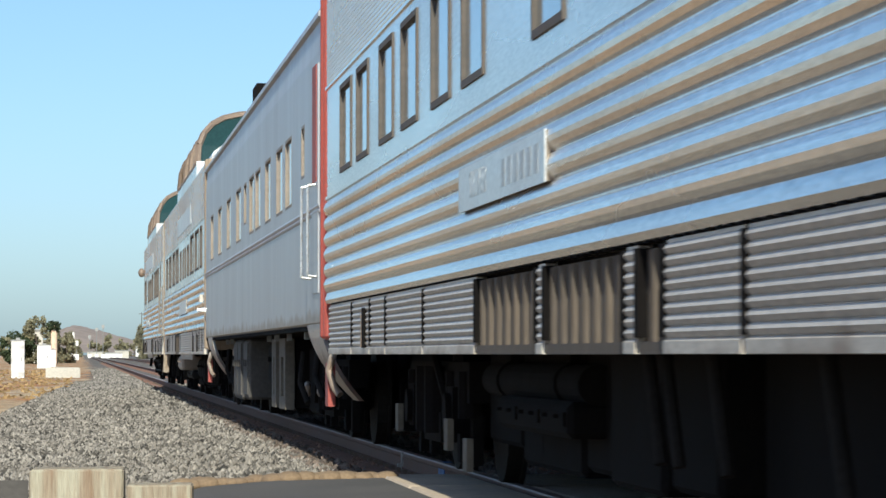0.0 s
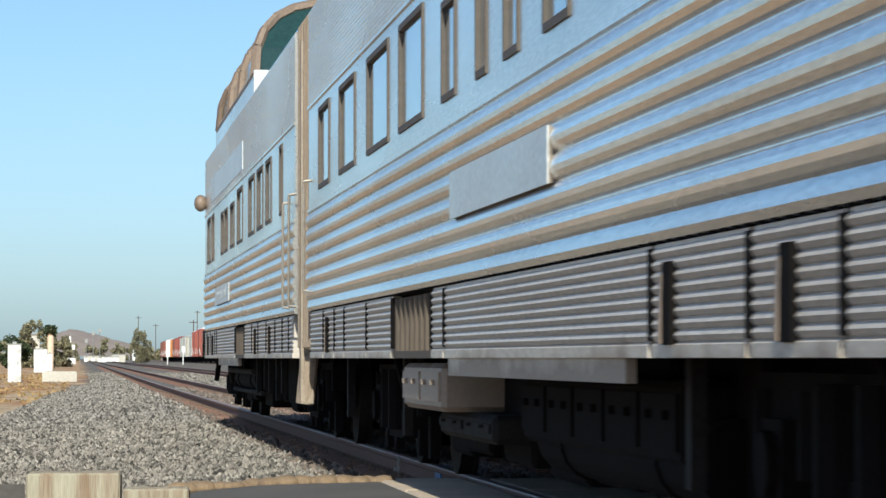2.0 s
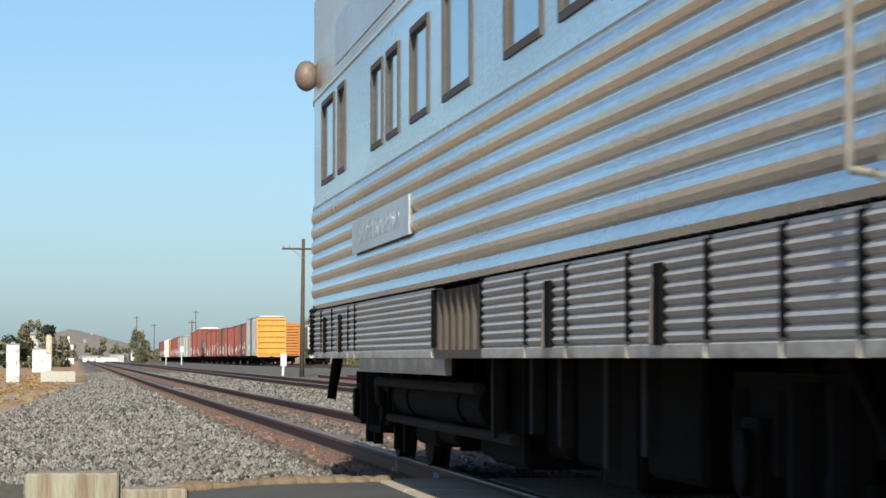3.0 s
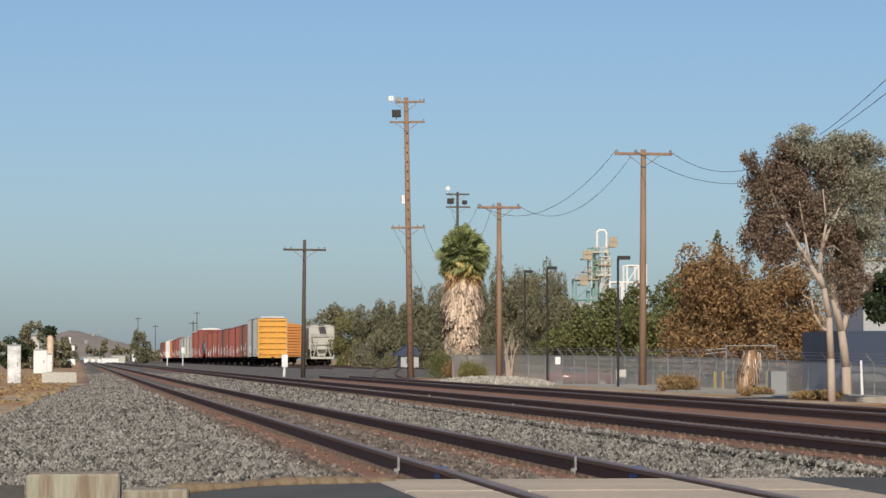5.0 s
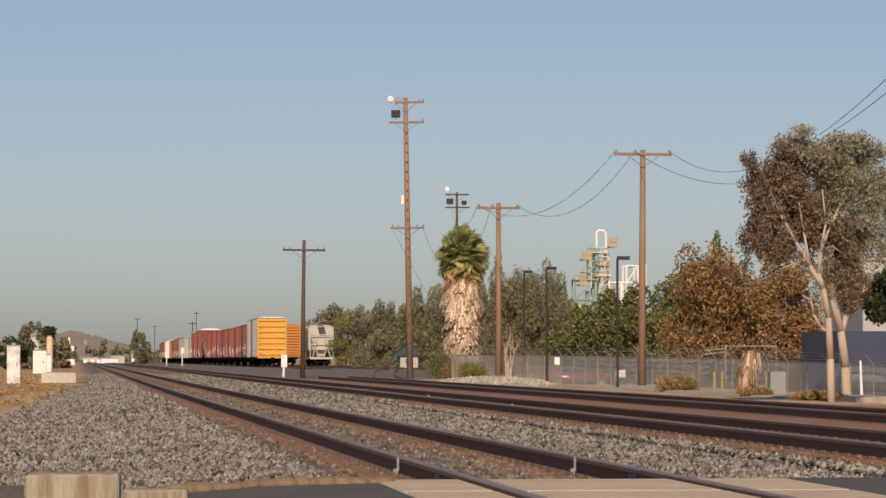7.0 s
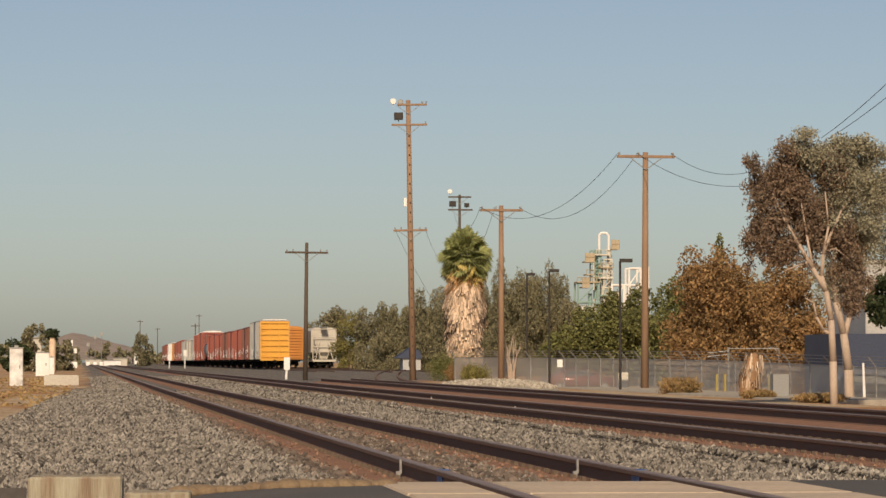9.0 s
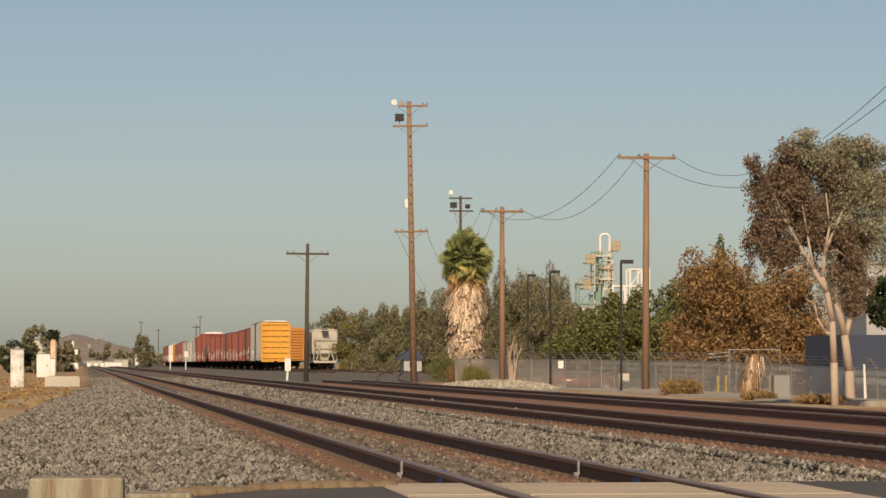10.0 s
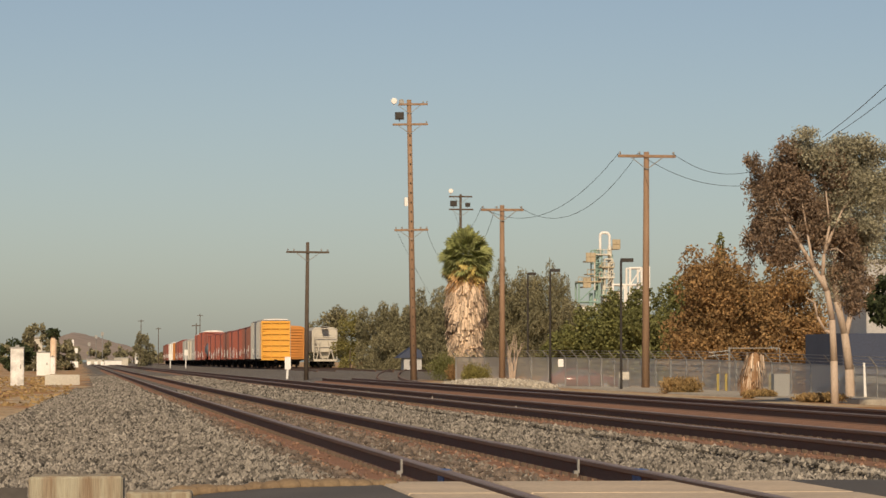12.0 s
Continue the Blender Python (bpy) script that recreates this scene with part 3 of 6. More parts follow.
def utility_pole(x, y, h, r, arms, label, lean=0.0, mat=None):
    """A timber pole; arms are (height, from, to, pins)."""
    t = thing("utility_pole", label, "utility pole", pose(x, y, 0, 0, lean, 0), "poles along the yard")
    bm = bmesh.new()
    rod(bm, (0, 0, -0.8), (0, 0, h), r, r * 0.66, 12)
    part("pole", bm, mat or WOODPOLE, t, smooth=True)
    for z, a, b, pins in arms:
        bm = boxes((a, b, -0.16, -0.04, z - 0.07, z + 0.06))
        bmesh.ops.bevel(bm, geom=bm.edges[:], offset=0.012, segments=1, affect="EDGES")
        arm = part("crossarm", bm, mat or WOODPOLE, t)
        insulators(arm, pins, -0.1, z + 0.05)
        if b - a > 1.6:
            for s in (-1, 1):
                bm = bmesh.new()
                rod(bm, (s * min(0.75, b * 0.7), -0.17, z - 0.06), (0, -0.17, z - 0.62), 0.02, n=6)
                part("brace", bm, GALV, t)
    return t


def floodlight(parent, x, z, mat, size, face):
    bm = bmesh.new()
    if face == "round":
        rod(bm, (x, 0.15, z), (x, -0.12, z - 0.03), size * 0.35, size * 0.8, 16)
        rod(bm, (x, -0.12, z - 0.03), (x, -0.15, z - 0.03), size * 0.8, size * 0.7, 16)
    else:
        box(bm, x - size, x + size, -0.3, 0.05, z - size * 0.85, z + size * 0.85)
        box(bm, x - size * 0.7, x + size * 0.7, -0.34, -0.3, z - size * 0.6, z + size * 0.6)
    rod(bm, (x, 0, z - size * 1.3), (x, 0, z), 0.03, n=6)
    return part("floodlight", bm, mat, parent, "white round floodlight" if mat is WHITE else "dark square floodlight")


pa = utility_pole(14.56, 226.0, 8.6, 0.16, [(7.95, -1.4, 1.4, (-1.3, -0.9, 0.9, 1.3))], "dark leaning telegraph pole with a thin crossarm", 0.6, DARKBARK)
pb = utility_pole(21.4, 224.0, 17.8, 0.22, [(17.5, -0.7, 1.2, (0.9, 1.15)), (16.2, -1.1, 1.2, (1.1,)), (9.35, -1.1, 1.1, (-1.0, -0.6, 0.6, 1.0))],
                  "tall timber pole with floodlights on crossarms", -1.0)
floodlight(pb, -0.98, 17.75, WHITE, 0.25, "round")
floodlight(pb, -0.5, 17.7, GALV, 0.22, "round")
floodlight(pb, -0.65, 16.75, DARKSTEEL, 0.28, "square")
part("meter_box", boxes((-0.42, -0.22, -0.2, 0.1, 10.9, 11.45)), WHITE, pb, "pale grey meter box")
for k in range(24):
    b = part("climbing_step", boxes((-0.04, 0.04, -0.26, -0.15, 1.2 + k * 0.62, 1.26 + k * 0.62)), DARKSTEEL, pb)
pc = utility_pole(22.4, 184.7, 9.2, 0.18, [(8.95, -1.15, 1.15, (-1.05, -0.3, 1.02))], "brown timber utility pole with one crossarm", 0.0)
pd = utility_pole(26.0, 159.2, 10.55, 0.19, [(10.35, -1.35, 1.35, (-1.25, -0.35, 1.25))], "weathered brown timber utility pole with one crossarm", 0.3)
pe = utility_pole(32.4, 296.8, 15.2, 0.16, [(15.0, -1.0, 1.0, ()), (13.9, -1.0, 1.1, ())], "distant timber pole with small floodlights", 0.0, DARKBARK)
floodlight(pe, -0.85, 15.5, WHITE, 0.26, "round")
floodlight(pe, -0.62, 14.4, DARKSTEEL, 0.28, "square")
floodlight(pe, 0.6, 14.3, DARKSTEEL, 0.2, "square")


def wire(p, q, sag, group="wires between the poles"):
    cu = bpy.data.curves.new("wire", "CURVE")
    cu.dimensions, cu.bevel_depth, cu.bevel_resolution = "3D", 0.011, 1
    sp = cu.splines.new("POLY")
    n = 24
    sp.points.add(n)
    for i in range(n + 1):
        u = i / n
        v = Vector(p).lerp(Vector(q), u)
        sp.points[i].co = (v.x, v.y, v.z - sag * 4 * u * (1 - u), 1)
    cu.materials.append(DARKSTEEL)
    return tagged(new("wire", cu), "thin dark sagging overhead wire", "wire", group)


for a, b in ((-1.05, -1.25), (1.02, -0.35)):
    wire((22.3 + a, 184.4, 9.1), (26.0 + b, 159.1, 10.5), 1.6)
for a, b in ((-0.35, 8.2), (1.25, 9.0)):
    wire((26.0 + a, 159.1, 10.5), (28.2, 139.0, b), 0.75)
for a, b in ((-0.1, 0.0), (0.5, 0.3)):
    wire((27.2 + b, 126, 9.1), (21.2 + a, 84.0, 9.0), 0.15)
wire((22.3 - 1.05, 184.4, 9.1), (31.8, 296, 13.6), 1.4)
wire((22.3 - 0.3, 184.4, 9.1), (33.0, 296, 12.6), 1.8)
wire((21.2 - 1.0, 223.9, 9.45), (33.0, 300, 3.0), 0.8)
wire((21.2 + 1.0, 223.9, 9.45), (31.6, 296, 10.0), 1.2)


def street_lamp(x, y, h, arm):
    t = thing("street_lamp", "dark slim street lamp with a box head", "street lamp", pose(x, y, GROUND), "lamps of the car park")
    bm = bmesh.new()
    rod(bm, (0, 0, -0.9), (0, 0, h), 0.06, 0.05, 10)
    part("pole", bm, DARKSTEEL, t)
    part("head", boxes((0.0, arm, -0.16, 0.16, h - 0.06, h + 0.10)), DARKSTEEL, t)


street_lamp(23.2, 148.6, 5.55, 0.52)
street_lamp(24.2, 178.8, 5.9, 0.5)
street_lamp(25.5, 198, 6.2, 0.45)

# ---- freight cars in the yard ----
YARD = 0.10           # top of rail in the yard


def freight_truck(parent, y):
    bm = bmesh.new()
    for x in (-0.95, 0.95):
        box(bm, x - 0.1, x + 0.1, y - 1.1, y + 1.1, 0.38, 0.62)
        box(bm, x - 0.12, x + 0.12, y - 0.4, y + 0.4, 0.2, 0.75)
    box(bm, -0.9, 0.9, y - 0.25, y + 0.25, 0.4, 0.8)
    part("truck_frame", bm, UNDER, parent)
    for d in (-0.88, 0.88):
        bm = bmesh.new()
        for x in (-0.75, 0.75):
            rod(bm, (x - 0.06, y + d, 0.42), (x + 0.06, y + d, 0.42), 0.42, n=20)
        rod(bm, (-0.75, y + d, 0.42), (0.75, y + d, 0.42), 0.08, n=8)
        part("wheelset", bm, WHEEL, parent)


def boxcar(x, y, length, height, mat, label, roof=None, end=None):
    t = thing("boxcar", label, "boxcar", pose(x, y, YARD, 0, 0, 0), "freight cars in the yard")
    w = 1.5
    bm = boxes((-w, w, 0, length, 1.0, height - 0.25))
    n = int(length / 0.95)
    for k in range(n + 1):
        yy = length * k / n
        if not 0.40 < k / n < 0.60:
            for s in (-1, 1):
                box(bm, s * w, s * (w + 0.06), yy - 0.05, yy + 0.05, 1.0, height - 0.3)
    bmesh.ops.recalc_face_normals(bm, faces=bm.faces)
    part("body", bm, mat, t)
    # the pressed end: a sheet, horizontal ribs and three upright posts
    part("end_sheet", boxes((-w + 0.04, w - 0.04, -0.03, -0.004, 1.02, height - 0.27)), end or mat, t)
    for k in range(7 if end else 11):
        z = 1.25 + (height - 1.7) * k / (6 if end else 10)
        part("end_rib", boxes((-w + 0.1, w - 0.1, -0.17, -0.031, z - 0.04, z + 0.04)), end or mat, t)
    if end:
        for sx in (-w + 0.06, -0.45, 0.45, w - 0.06):
            part("end_post", boxes((sx - 0.06, sx + 0.06, -0.21, -0.031, 1.0, height - 0.28)), end, t)
    part("end_sill", boxes((-w, w, -0.16, -0.031, 0.86, 1.0)), end or UNDER, t)
    part("coupler", boxes((-0.16, 0.16, -0.75, -0.1, 0.62, 0.86), (-0.02, 0.02, -0.35, -0.3, 0.2, 0.62), (-0.9, -0.82, -0.3, -0.2, 0.25, 0.86), (0.82, 0.9, -0.3, -0.2, 0.25, 0.86)), UNDER, t)
    bm = bmesh.new()
    prism(bm, [(-w - 0.03, height - 0.26), (w + 0.03, height - 0.26), (w * 0.8, height - 0.08), (0, height), (-w * 0.8, height - 0.08)], -0.06, length + 0.06)
    bmesh.ops.recalc_face_normals(bm, faces=bm.faces)
    part("roof", bm, roof or mat, t)
    part("door", boxes((-w - 0.08, -w, length * 0.41, length * 0.59, 1.1, height - 0.4)), mat, t)
    part("underframe", boxes((-1.2, 1.2, 0.3, length - 0.3, 0.75, 1.0), (-0.15, 0.15, -0.6, length + 0.6, 0.75, 0.95)), UNDER, t)
    bm = bmesh.new()
    for s in (-w + 0.12, -w + 0.5):
        rod(bm, (s, -0.16, 0.9), (s, -0.16, height * 0.9), 0.02, n=5)
    for k in range(8):
        rod(bm, (-w + 0.12, -0.16, 1.0 + k * 0.42), (-w + 0.5, -0.16, 1.0 + k * 0.42), 0.018, n=5)
    part("ladder", bm, end or GALV, t)
    if mat in (REDBOX, BROWNCAR, GREYCAR):
        bm = bmesh.new()
        for k in range(9):
            yy, zz = length * random.uniform(0.06, 0.34) + (length * 0.55 if k % 2 else 0), random.uniform(1.1, 1.9)
            box(bm, -w - 0.085, -w - 0.062, yy, yy + random.uniform(0.3, 0.9), zz, zz + random.uniform(0.2, 0.8))
        tagged(part("scrawl", bm, WHITE, t, "pale sprayed scrawl shapes"), kind="stuff")
    freight_truck(t, 1.9)
    freight_truck(t, length - 1.9)
    return t


def tank_car(x, y, length):
    t = thing("tank_car", "dull dark grey cylindrical tank car", "tank car", pose(x, y, YARD), "freight cars in the yard")
    bm = bmesh.new()
    rod(bm, (0, 0.6, 2.5), (0, length - 0.6, 2.5), 1.42, n=28)
    for e in (0.6, length - 0.6):
        bmesh.ops.create_uvsphere(bm, u_segments=28, v_segments=12, radius=1, matrix=Matrix.LocRotScale((0, e, 2.5), None, (1.42, 0.5, 1.42)))
    part("tank", bm, GREYCAR, t, smooth=True)
    bm = bmesh.new()
    rod(bm, (0, length / 2, 3.8), (0, length / 2, 4.25), 0.45, n=16)
    part("manway", bm, GREYCAR, t)
    part("walkway", boxes((-0.9, 0.9, length / 2 - 1.2, length / 2 + 1.2, 3.78, 3.84)), GALV, t)
    part("sill", boxes((-0.35, 0.35, -0.5, length + 0.5, 0.75, 1.05), (-1.4, 1.4, 0.2, 0.6, 0.9, 1.1), (-1.4, 1.4, length - 0.6, length - 0.2, 0.9, 1.1)), UNDER, t)
    for e in (1.0, length - 1.0):
        part("saddle", boxes((-1.1, 1.1, e - 0.25, e + 0.25, 1.0, 1.5)), UNDER, t)
    freight_truck(t, 1.6)
    freight_truck(t, length - 1.6)
    return t


FREIGHT = 20.02
boxcar(FREIGHT, 360, 21.0, 5.2, GREYCAR, "tall boxcar with a bright yellow ribbed end", GREYCAR, YELLOW)
part("running_board", boxes((-1.2, 1.2, -0.14, 0.5, 5.02, 5.12)), WHITE, bpy.data.objects["boxcar"], "white painted roof end")
for y in (0.0, 0.55):
    part("corner_stripe", boxes((-1.575, -1.562, y + 0.1, y + 0.42, 1.05, 4.8)), YELLOW if y else ORANGE, bpy.data.objects["boxcar"], "painted corner stripe")
spot = 384.0
RED, BROWN, DULL = "faded red ribbed boxcar", "weathered brown-red ribbed boxcar", "weathered dull grey ribbed boxcar"
for k, (mat, h, words, gap) in enumerate([
        (BROWNCAR, 4.75, BROWN, 18.4), (REDBOX, 4.7, RED, 18.4), (REDBOX, 4.65, RED, 18.4), (BROWNCAR, 4.7, BROWN, 18.4), (REDBOX, 4.6, RED, 18.4), (REDBOX, 4.7, RED, 18.4), (REDBOX, 4.65, RED, 18.4),
        (None, 4.2, "", 20), (REDBOX, 5.5, "tall red boxcar with a white roof", 22), (REDBOX, 5.3, "tall red boxcar with a white roof", 22),
        (GREYCAR, 4.6, DULL, 18), (HOPPER, 4.6, "pale weathered ribbed boxcar", 18), (GREYCAR, 4.8, DULL, 18), (GREYCAR, 4.7, DULL, 18), (REDBOX, 4.9, RED, 18), (REDBOX, 4.8, RED, 18), (BROWNCAR, 4.7, BROWN, 18),
        (ORANGE, 4.7, "orange ribbed boxcar far in the yard", 18), (WHITE, 4.8, "white painted ribbed boxcar", 18), (WHITE, 4.8, "white painted ribbed boxcar", 18), (REDBOX, 4.7, RED, 18), (BROWNCAR, 4.7, BROWN, 18), (BROWNCAR, 4.6, BROWN, 18)]):
    if mat is None:
        tank_car(FREIGHT + 0.02 * k, spot, gap - 1.4)
    else:
        boxcar(FREIGHT + 0.02 * k, spot, gap - 1.2, h, mat, words, WHITE if "white roof" in words else None)
    spot += gap
boxcar(FREIGHT + 4.8, 413, 17.0, 5.0, ORANGE, "orange ribbed boxcar on the next track", None)


def covered_hopper(x, y):
    t = thing("hopper_car", "pale grey covered hopper car with open end frame", "hopper car", pose(x, y, YARD), "freight cars in the yard")
    bm = bmesh.new()
    prism(bm, [(-1.5, 1.9), (1.5, 1.9), (1.5, 4.5), (1.1, 4.9), (-1.1, 4.9), (-1.5, 4.5)], 2.2, 14)
    bmesh.ops.recalc_face_normals(bm, faces=bm.faces)
    part("body", bm, HOPPER, t)
    bm = bmesh.new()
    vs = [bm.verts.new(p) for p in ((-1.2, 2.2, 3.4), (1.2, 2.2, 3.4), (0.5, 3.0, 1.1), (-0.5, 3.0, 1.1), (-1.2, 5, 3.4), (1.2, 5, 3.4), (0.5, 4.4, 1.1), (-0.5, 4.4, 1.1))]
    for q in ((0, 1, 2, 3), (4, 7, 6, 5), (0, 3, 7, 4), (1, 5, 6, 2), (3, 2, 6, 7), (0, 4, 5, 1)):
        bm.faces.new([vs[i] for i in q])
    part("chute", bm, HOPPER, t)
    bm = bmesh.new()
    for s in (-1.4, 1.4):
        rod(bm, (s, 0.3, 0.9), (s, 0.3, 4.75), 0.07, n=6)
        rod(bm, (s * 0.75, 0.3, 1.0), (s * 0.35, 2.2, 3.2), 0.06, n=6)
        rod(bm, (s * 0.2, 0.5, 1.0), (s * 0.85, 2.2, 3.4), 0.05, n=6)
    for z in (0.95, 2.5, 3.7, 4.7):
        rod(bm, (-1.4, 0.3, z), (1.4, 0.3, z), 0.06, n=6)
    for k in range(9):
        rod(bm, (-1.4, 0.28, 1.0 + k * 0.4), (-1.0, 0.28, 1.0 + k * 0.4), 0.03, n=5)
    part("end_frame", bm, HOPPER, t)
    part("underframe", boxes((-1.4, 1.4, 0.2, 14.2, 0.75, 0.95)), HOPPER, t)
    part("roof_walk", boxes((-0.4, 0.4, 0.3, 14, 4.9, 4.98)), GALV, t)
    freight_truck(t, 1.6)
    freight_truck(t, 12.8)


covered_hopper(29.4, 420)
for x in (FREIGHT - 0.75, FREIGHT + 0.75, FREIGHT + 4.05, FREIGHT + 5.55, 28.65, 30.15):
    tagged(part("rail", boxes((x - 0.036, x + 0.036, 285, 980, YARD - 0.16, YARD)), RUST), "dark yard rail under freight cars", "rail", "rails of the tracks")
# a turnout lead curving from the second track to the yard
for off in (0.0, 1.5):
    bm = bmesh.new()
    pts = [(15.0 + off + (u * 13.0) ** 1.0 - 4.5 * u * (1 - u), 165 + 150 * u, -0.25 - 0.1 * u + 0.45 * max(0.0, (u - 0.3) / 0.7) ** 1.3) for u in [k / 12 for k in range(13)]]
    rings = [[bm.verts.new((px + a, py, pz + c)) for a, c in ((-0.07, -0.1), (0.07, -0.1), (0.05, 0.06), (-0.05, 0.06))] for px, py, pz in pts]
    for p, q in zip(rings, rings[1:]):
        for i in range(4):
            bm.faces.new((p[i], p[(i + 1) % 4], q[(i + 1) % 4], q[i]))
    tagged(part("rail", bm, RUST), "dark rusty turnout rail", "rail", "rails of the tracks")

# ---- trees behind the yard ----
for x, y, w, h in ((27.9, 326, 3.0, 6.2), (29.0, 323, 3.4, 6.6), (30.4, 321, 3.4, 6.1), (31.5, 318, 3.4, 6.6), (32.8, 315, 3.6, 7.5), (34.3, 312, 4, 7.6), (35.8, 312, 5, 7.6), (38.2, 310, 6, 6.8)):
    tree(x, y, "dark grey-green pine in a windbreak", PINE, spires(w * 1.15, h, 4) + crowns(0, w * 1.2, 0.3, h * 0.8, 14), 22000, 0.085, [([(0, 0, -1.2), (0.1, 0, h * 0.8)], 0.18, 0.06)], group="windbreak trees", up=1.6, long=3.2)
tree(31.6, 410, "round olive-green tree behind freight cars", YELLOWLEAF, crowns(0, 4.4, 0.4, 6.4, 24), 14000, 0.12, [([(0, 0, -1.2), (0, 0, 2.5)], 0.15, 0.06)], group="windbreak trees")
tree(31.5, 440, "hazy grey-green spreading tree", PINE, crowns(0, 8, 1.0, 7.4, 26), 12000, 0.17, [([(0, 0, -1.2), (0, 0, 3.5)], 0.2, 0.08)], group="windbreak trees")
for x, y, w, h in ((32.9, 270, 3.4, 8.0), (34.4, 268, 3.8, 8.9), (35.8, 266, 3.2, 8.0), (31.4, 274, 3.4, 7.2), (36.9, 265, 2.4, 6.4)):
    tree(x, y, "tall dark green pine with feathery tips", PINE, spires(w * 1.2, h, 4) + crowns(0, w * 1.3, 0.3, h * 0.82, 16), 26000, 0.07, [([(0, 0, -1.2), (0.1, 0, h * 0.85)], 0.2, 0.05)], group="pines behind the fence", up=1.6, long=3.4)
for x, y, w, h in ((32.6, 235, 2.8, 2.9), (33.9, 233, 3.6, 4.2), (35.8, 231, 4.0, 4.9), (37.8, 229, 4.4, 5.4), (39.6, 227, 4.6, 5.9), (41.4, 225, 4.6, 6.0), (43.6, 226, 4.4, 5.7)):
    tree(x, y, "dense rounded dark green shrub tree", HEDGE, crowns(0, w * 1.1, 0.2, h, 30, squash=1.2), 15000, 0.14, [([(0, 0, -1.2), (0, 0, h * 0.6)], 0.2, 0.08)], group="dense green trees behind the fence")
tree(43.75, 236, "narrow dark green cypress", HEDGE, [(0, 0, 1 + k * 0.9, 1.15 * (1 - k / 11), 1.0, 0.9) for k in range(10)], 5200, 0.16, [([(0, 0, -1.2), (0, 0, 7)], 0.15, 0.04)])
# the autumn tree
tree(33.9, 184, "spreading tree with rust-brown autumn leaves", RUSTLEAF, crowns(0, 5.6, 0.2, 6.5, 70, 2.2), 34000, 0.12,
     [([(0.2, 0, -1.2), (0.1, 0, 1.5), (-0.4, 0, 3.4)], 0.2, 0.07), ([(0.1, 0, 1.5), (1.2, 0.2, 3.6)], 0.12, 0.05)])
tree(36.8, 180, "spreading tree with rust-brown autumn leaves", RUSTLEAF, crowns(0, 4.6, 0.3, 6.2, 40, 2.0), 20000, 0.12,
     [([(0.2, 0, -1.2), (0.1, 0, 1.5), (0.4, 0, 3.4)], 0.2, 0.07)])
# the eucalyptus with a pale forked trunk
t = thing("tree", "eucalyptus with pale forked trunk and brownish drooping leaves", "tree", pose(21.85, 99.6, GROUND))
bm = bmesh.new()
limb(bm, [(0.0, 0, -0.4), (-0.03, 0, 1.2), (-0.08, 0, 2.4), (-0.23, 0, 3.25), (-0.63, 0, 3.92), (-1.04, 0, 4.62), (-1.47, 0.1, 5.4), (-1.95, 0.1, 6.5)], 0.125, 0.02)
limb(bm, [(-0.20, 0, 3.1), (-0.36, 0, 3.7), (-0.31, 0, 4.32), (-0.15, 0, 5.16), (-0.23, 0.1, 6.15)], 0.075, 0.02)
limb(bm, [(-0.31, 0, 4.32), (-0.05, 0, 5.0), (0.25, 0.1, 5.6), (0.7, 0.1, 6.2)], 0.05, 0.015)
limb(bm, [(-0.1, 0, 2.0), (-0.3, 0, 2.1), (-0.52, 0, 2.5), (-0.6, 0, 2.9), (-0.85, 0, 3.05)], 0.05, 0.018)
limb(bm, [(-0.75, 0, 4.1), (-1.05, 0, 4.0), (-1.45, 0, 3.84)], 0.035, 0.015)
limb(bm, [(-0.63, 0, 3.92), (-0.78, 0.1, 4.9), (-0.95, 0.1, 5.9)], 0.05, 0.015)
limb(bm, [(-0.31, 0, 4.4), (0.1, 0.2, 4.5), (0.5, 0.2, 4.2)], 0.03, 0.012)
part("trunk", bm, BARK, t, smooth=True)

def sprays(clumps, k, spread):
    """Break each clump (x, z, half-width, half-height) into k smaller drooping sprays."""
    out = []
    for x, z, w, h in clumps:
        for _ in range(k):
            out.append((x + random.gauss(0, w * 0.5), random.uniform(0.1, spread), z + random.gauss(0, h * 0.5), w * random.uniform(0.35, 0.75), spread * 0.4, h * random.uniform(0.35, 0.7)))
    return out


leaf_cloud("crown", sprays([(-1.95, 6.3, 0.5, 0.75), (-1.22, 6.8, 0.65, 0.65), (-1.7, 5.3, 0.65, 0.8), (-0.9, 5.65, 0.75, 0.8), (-0.15, 6.3, 0.6, 0.75), (-1.25, 4.4, 0.55, 0.5),
                            (-2.2, 4.8, 0.3, 0.6), (0.6, 4.0, 0.4, 0.75), (0.85, 3.0, 0.35, 0.6), (0.1, 4.85, 0.5, 0.5), (-2.3, 7.0, 0.15, 0.3), (-0.5, 4.9, 0.5, 0.5)], 15, 1.2), 46000, 0.042, EUCABROWN, t, 0.9, 3.0, -0.8)
leaf_cloud("crown", sprays([(-0.7, 7.4, 0.6, 0.45), (0.1, 7.35, 0.65, 0.5), (0.92, 7.25, 0.65, 0.55), (1.42, 6.5, 0.5, 0.8), (0.6, 6.35, 0.6, 0.65), (1.15, 5.2, 0.4, 0.65), (-0.15, 6.85, 0.5, 0.5), (0.3, 5.5, 0.4, 0.5)], 13, 1.5), 44000, 0.042, EUCA, t, 0.9, 2.4)
t = thing("tree", "grey-green eucalyptus with a second pale trunk", "tree", pose(27.6, 123.5, GROUND))
bm = bmesh.new()
limb(bm, [(0.08, 0, -1.2), (0.02, 0, 0.9), (-0.15, 0, 2.2), (-0.43, 0, 3.35), (-0.55, 0, 4.5), (-0.4, 0, 5.6)], 0.19, 0.07)
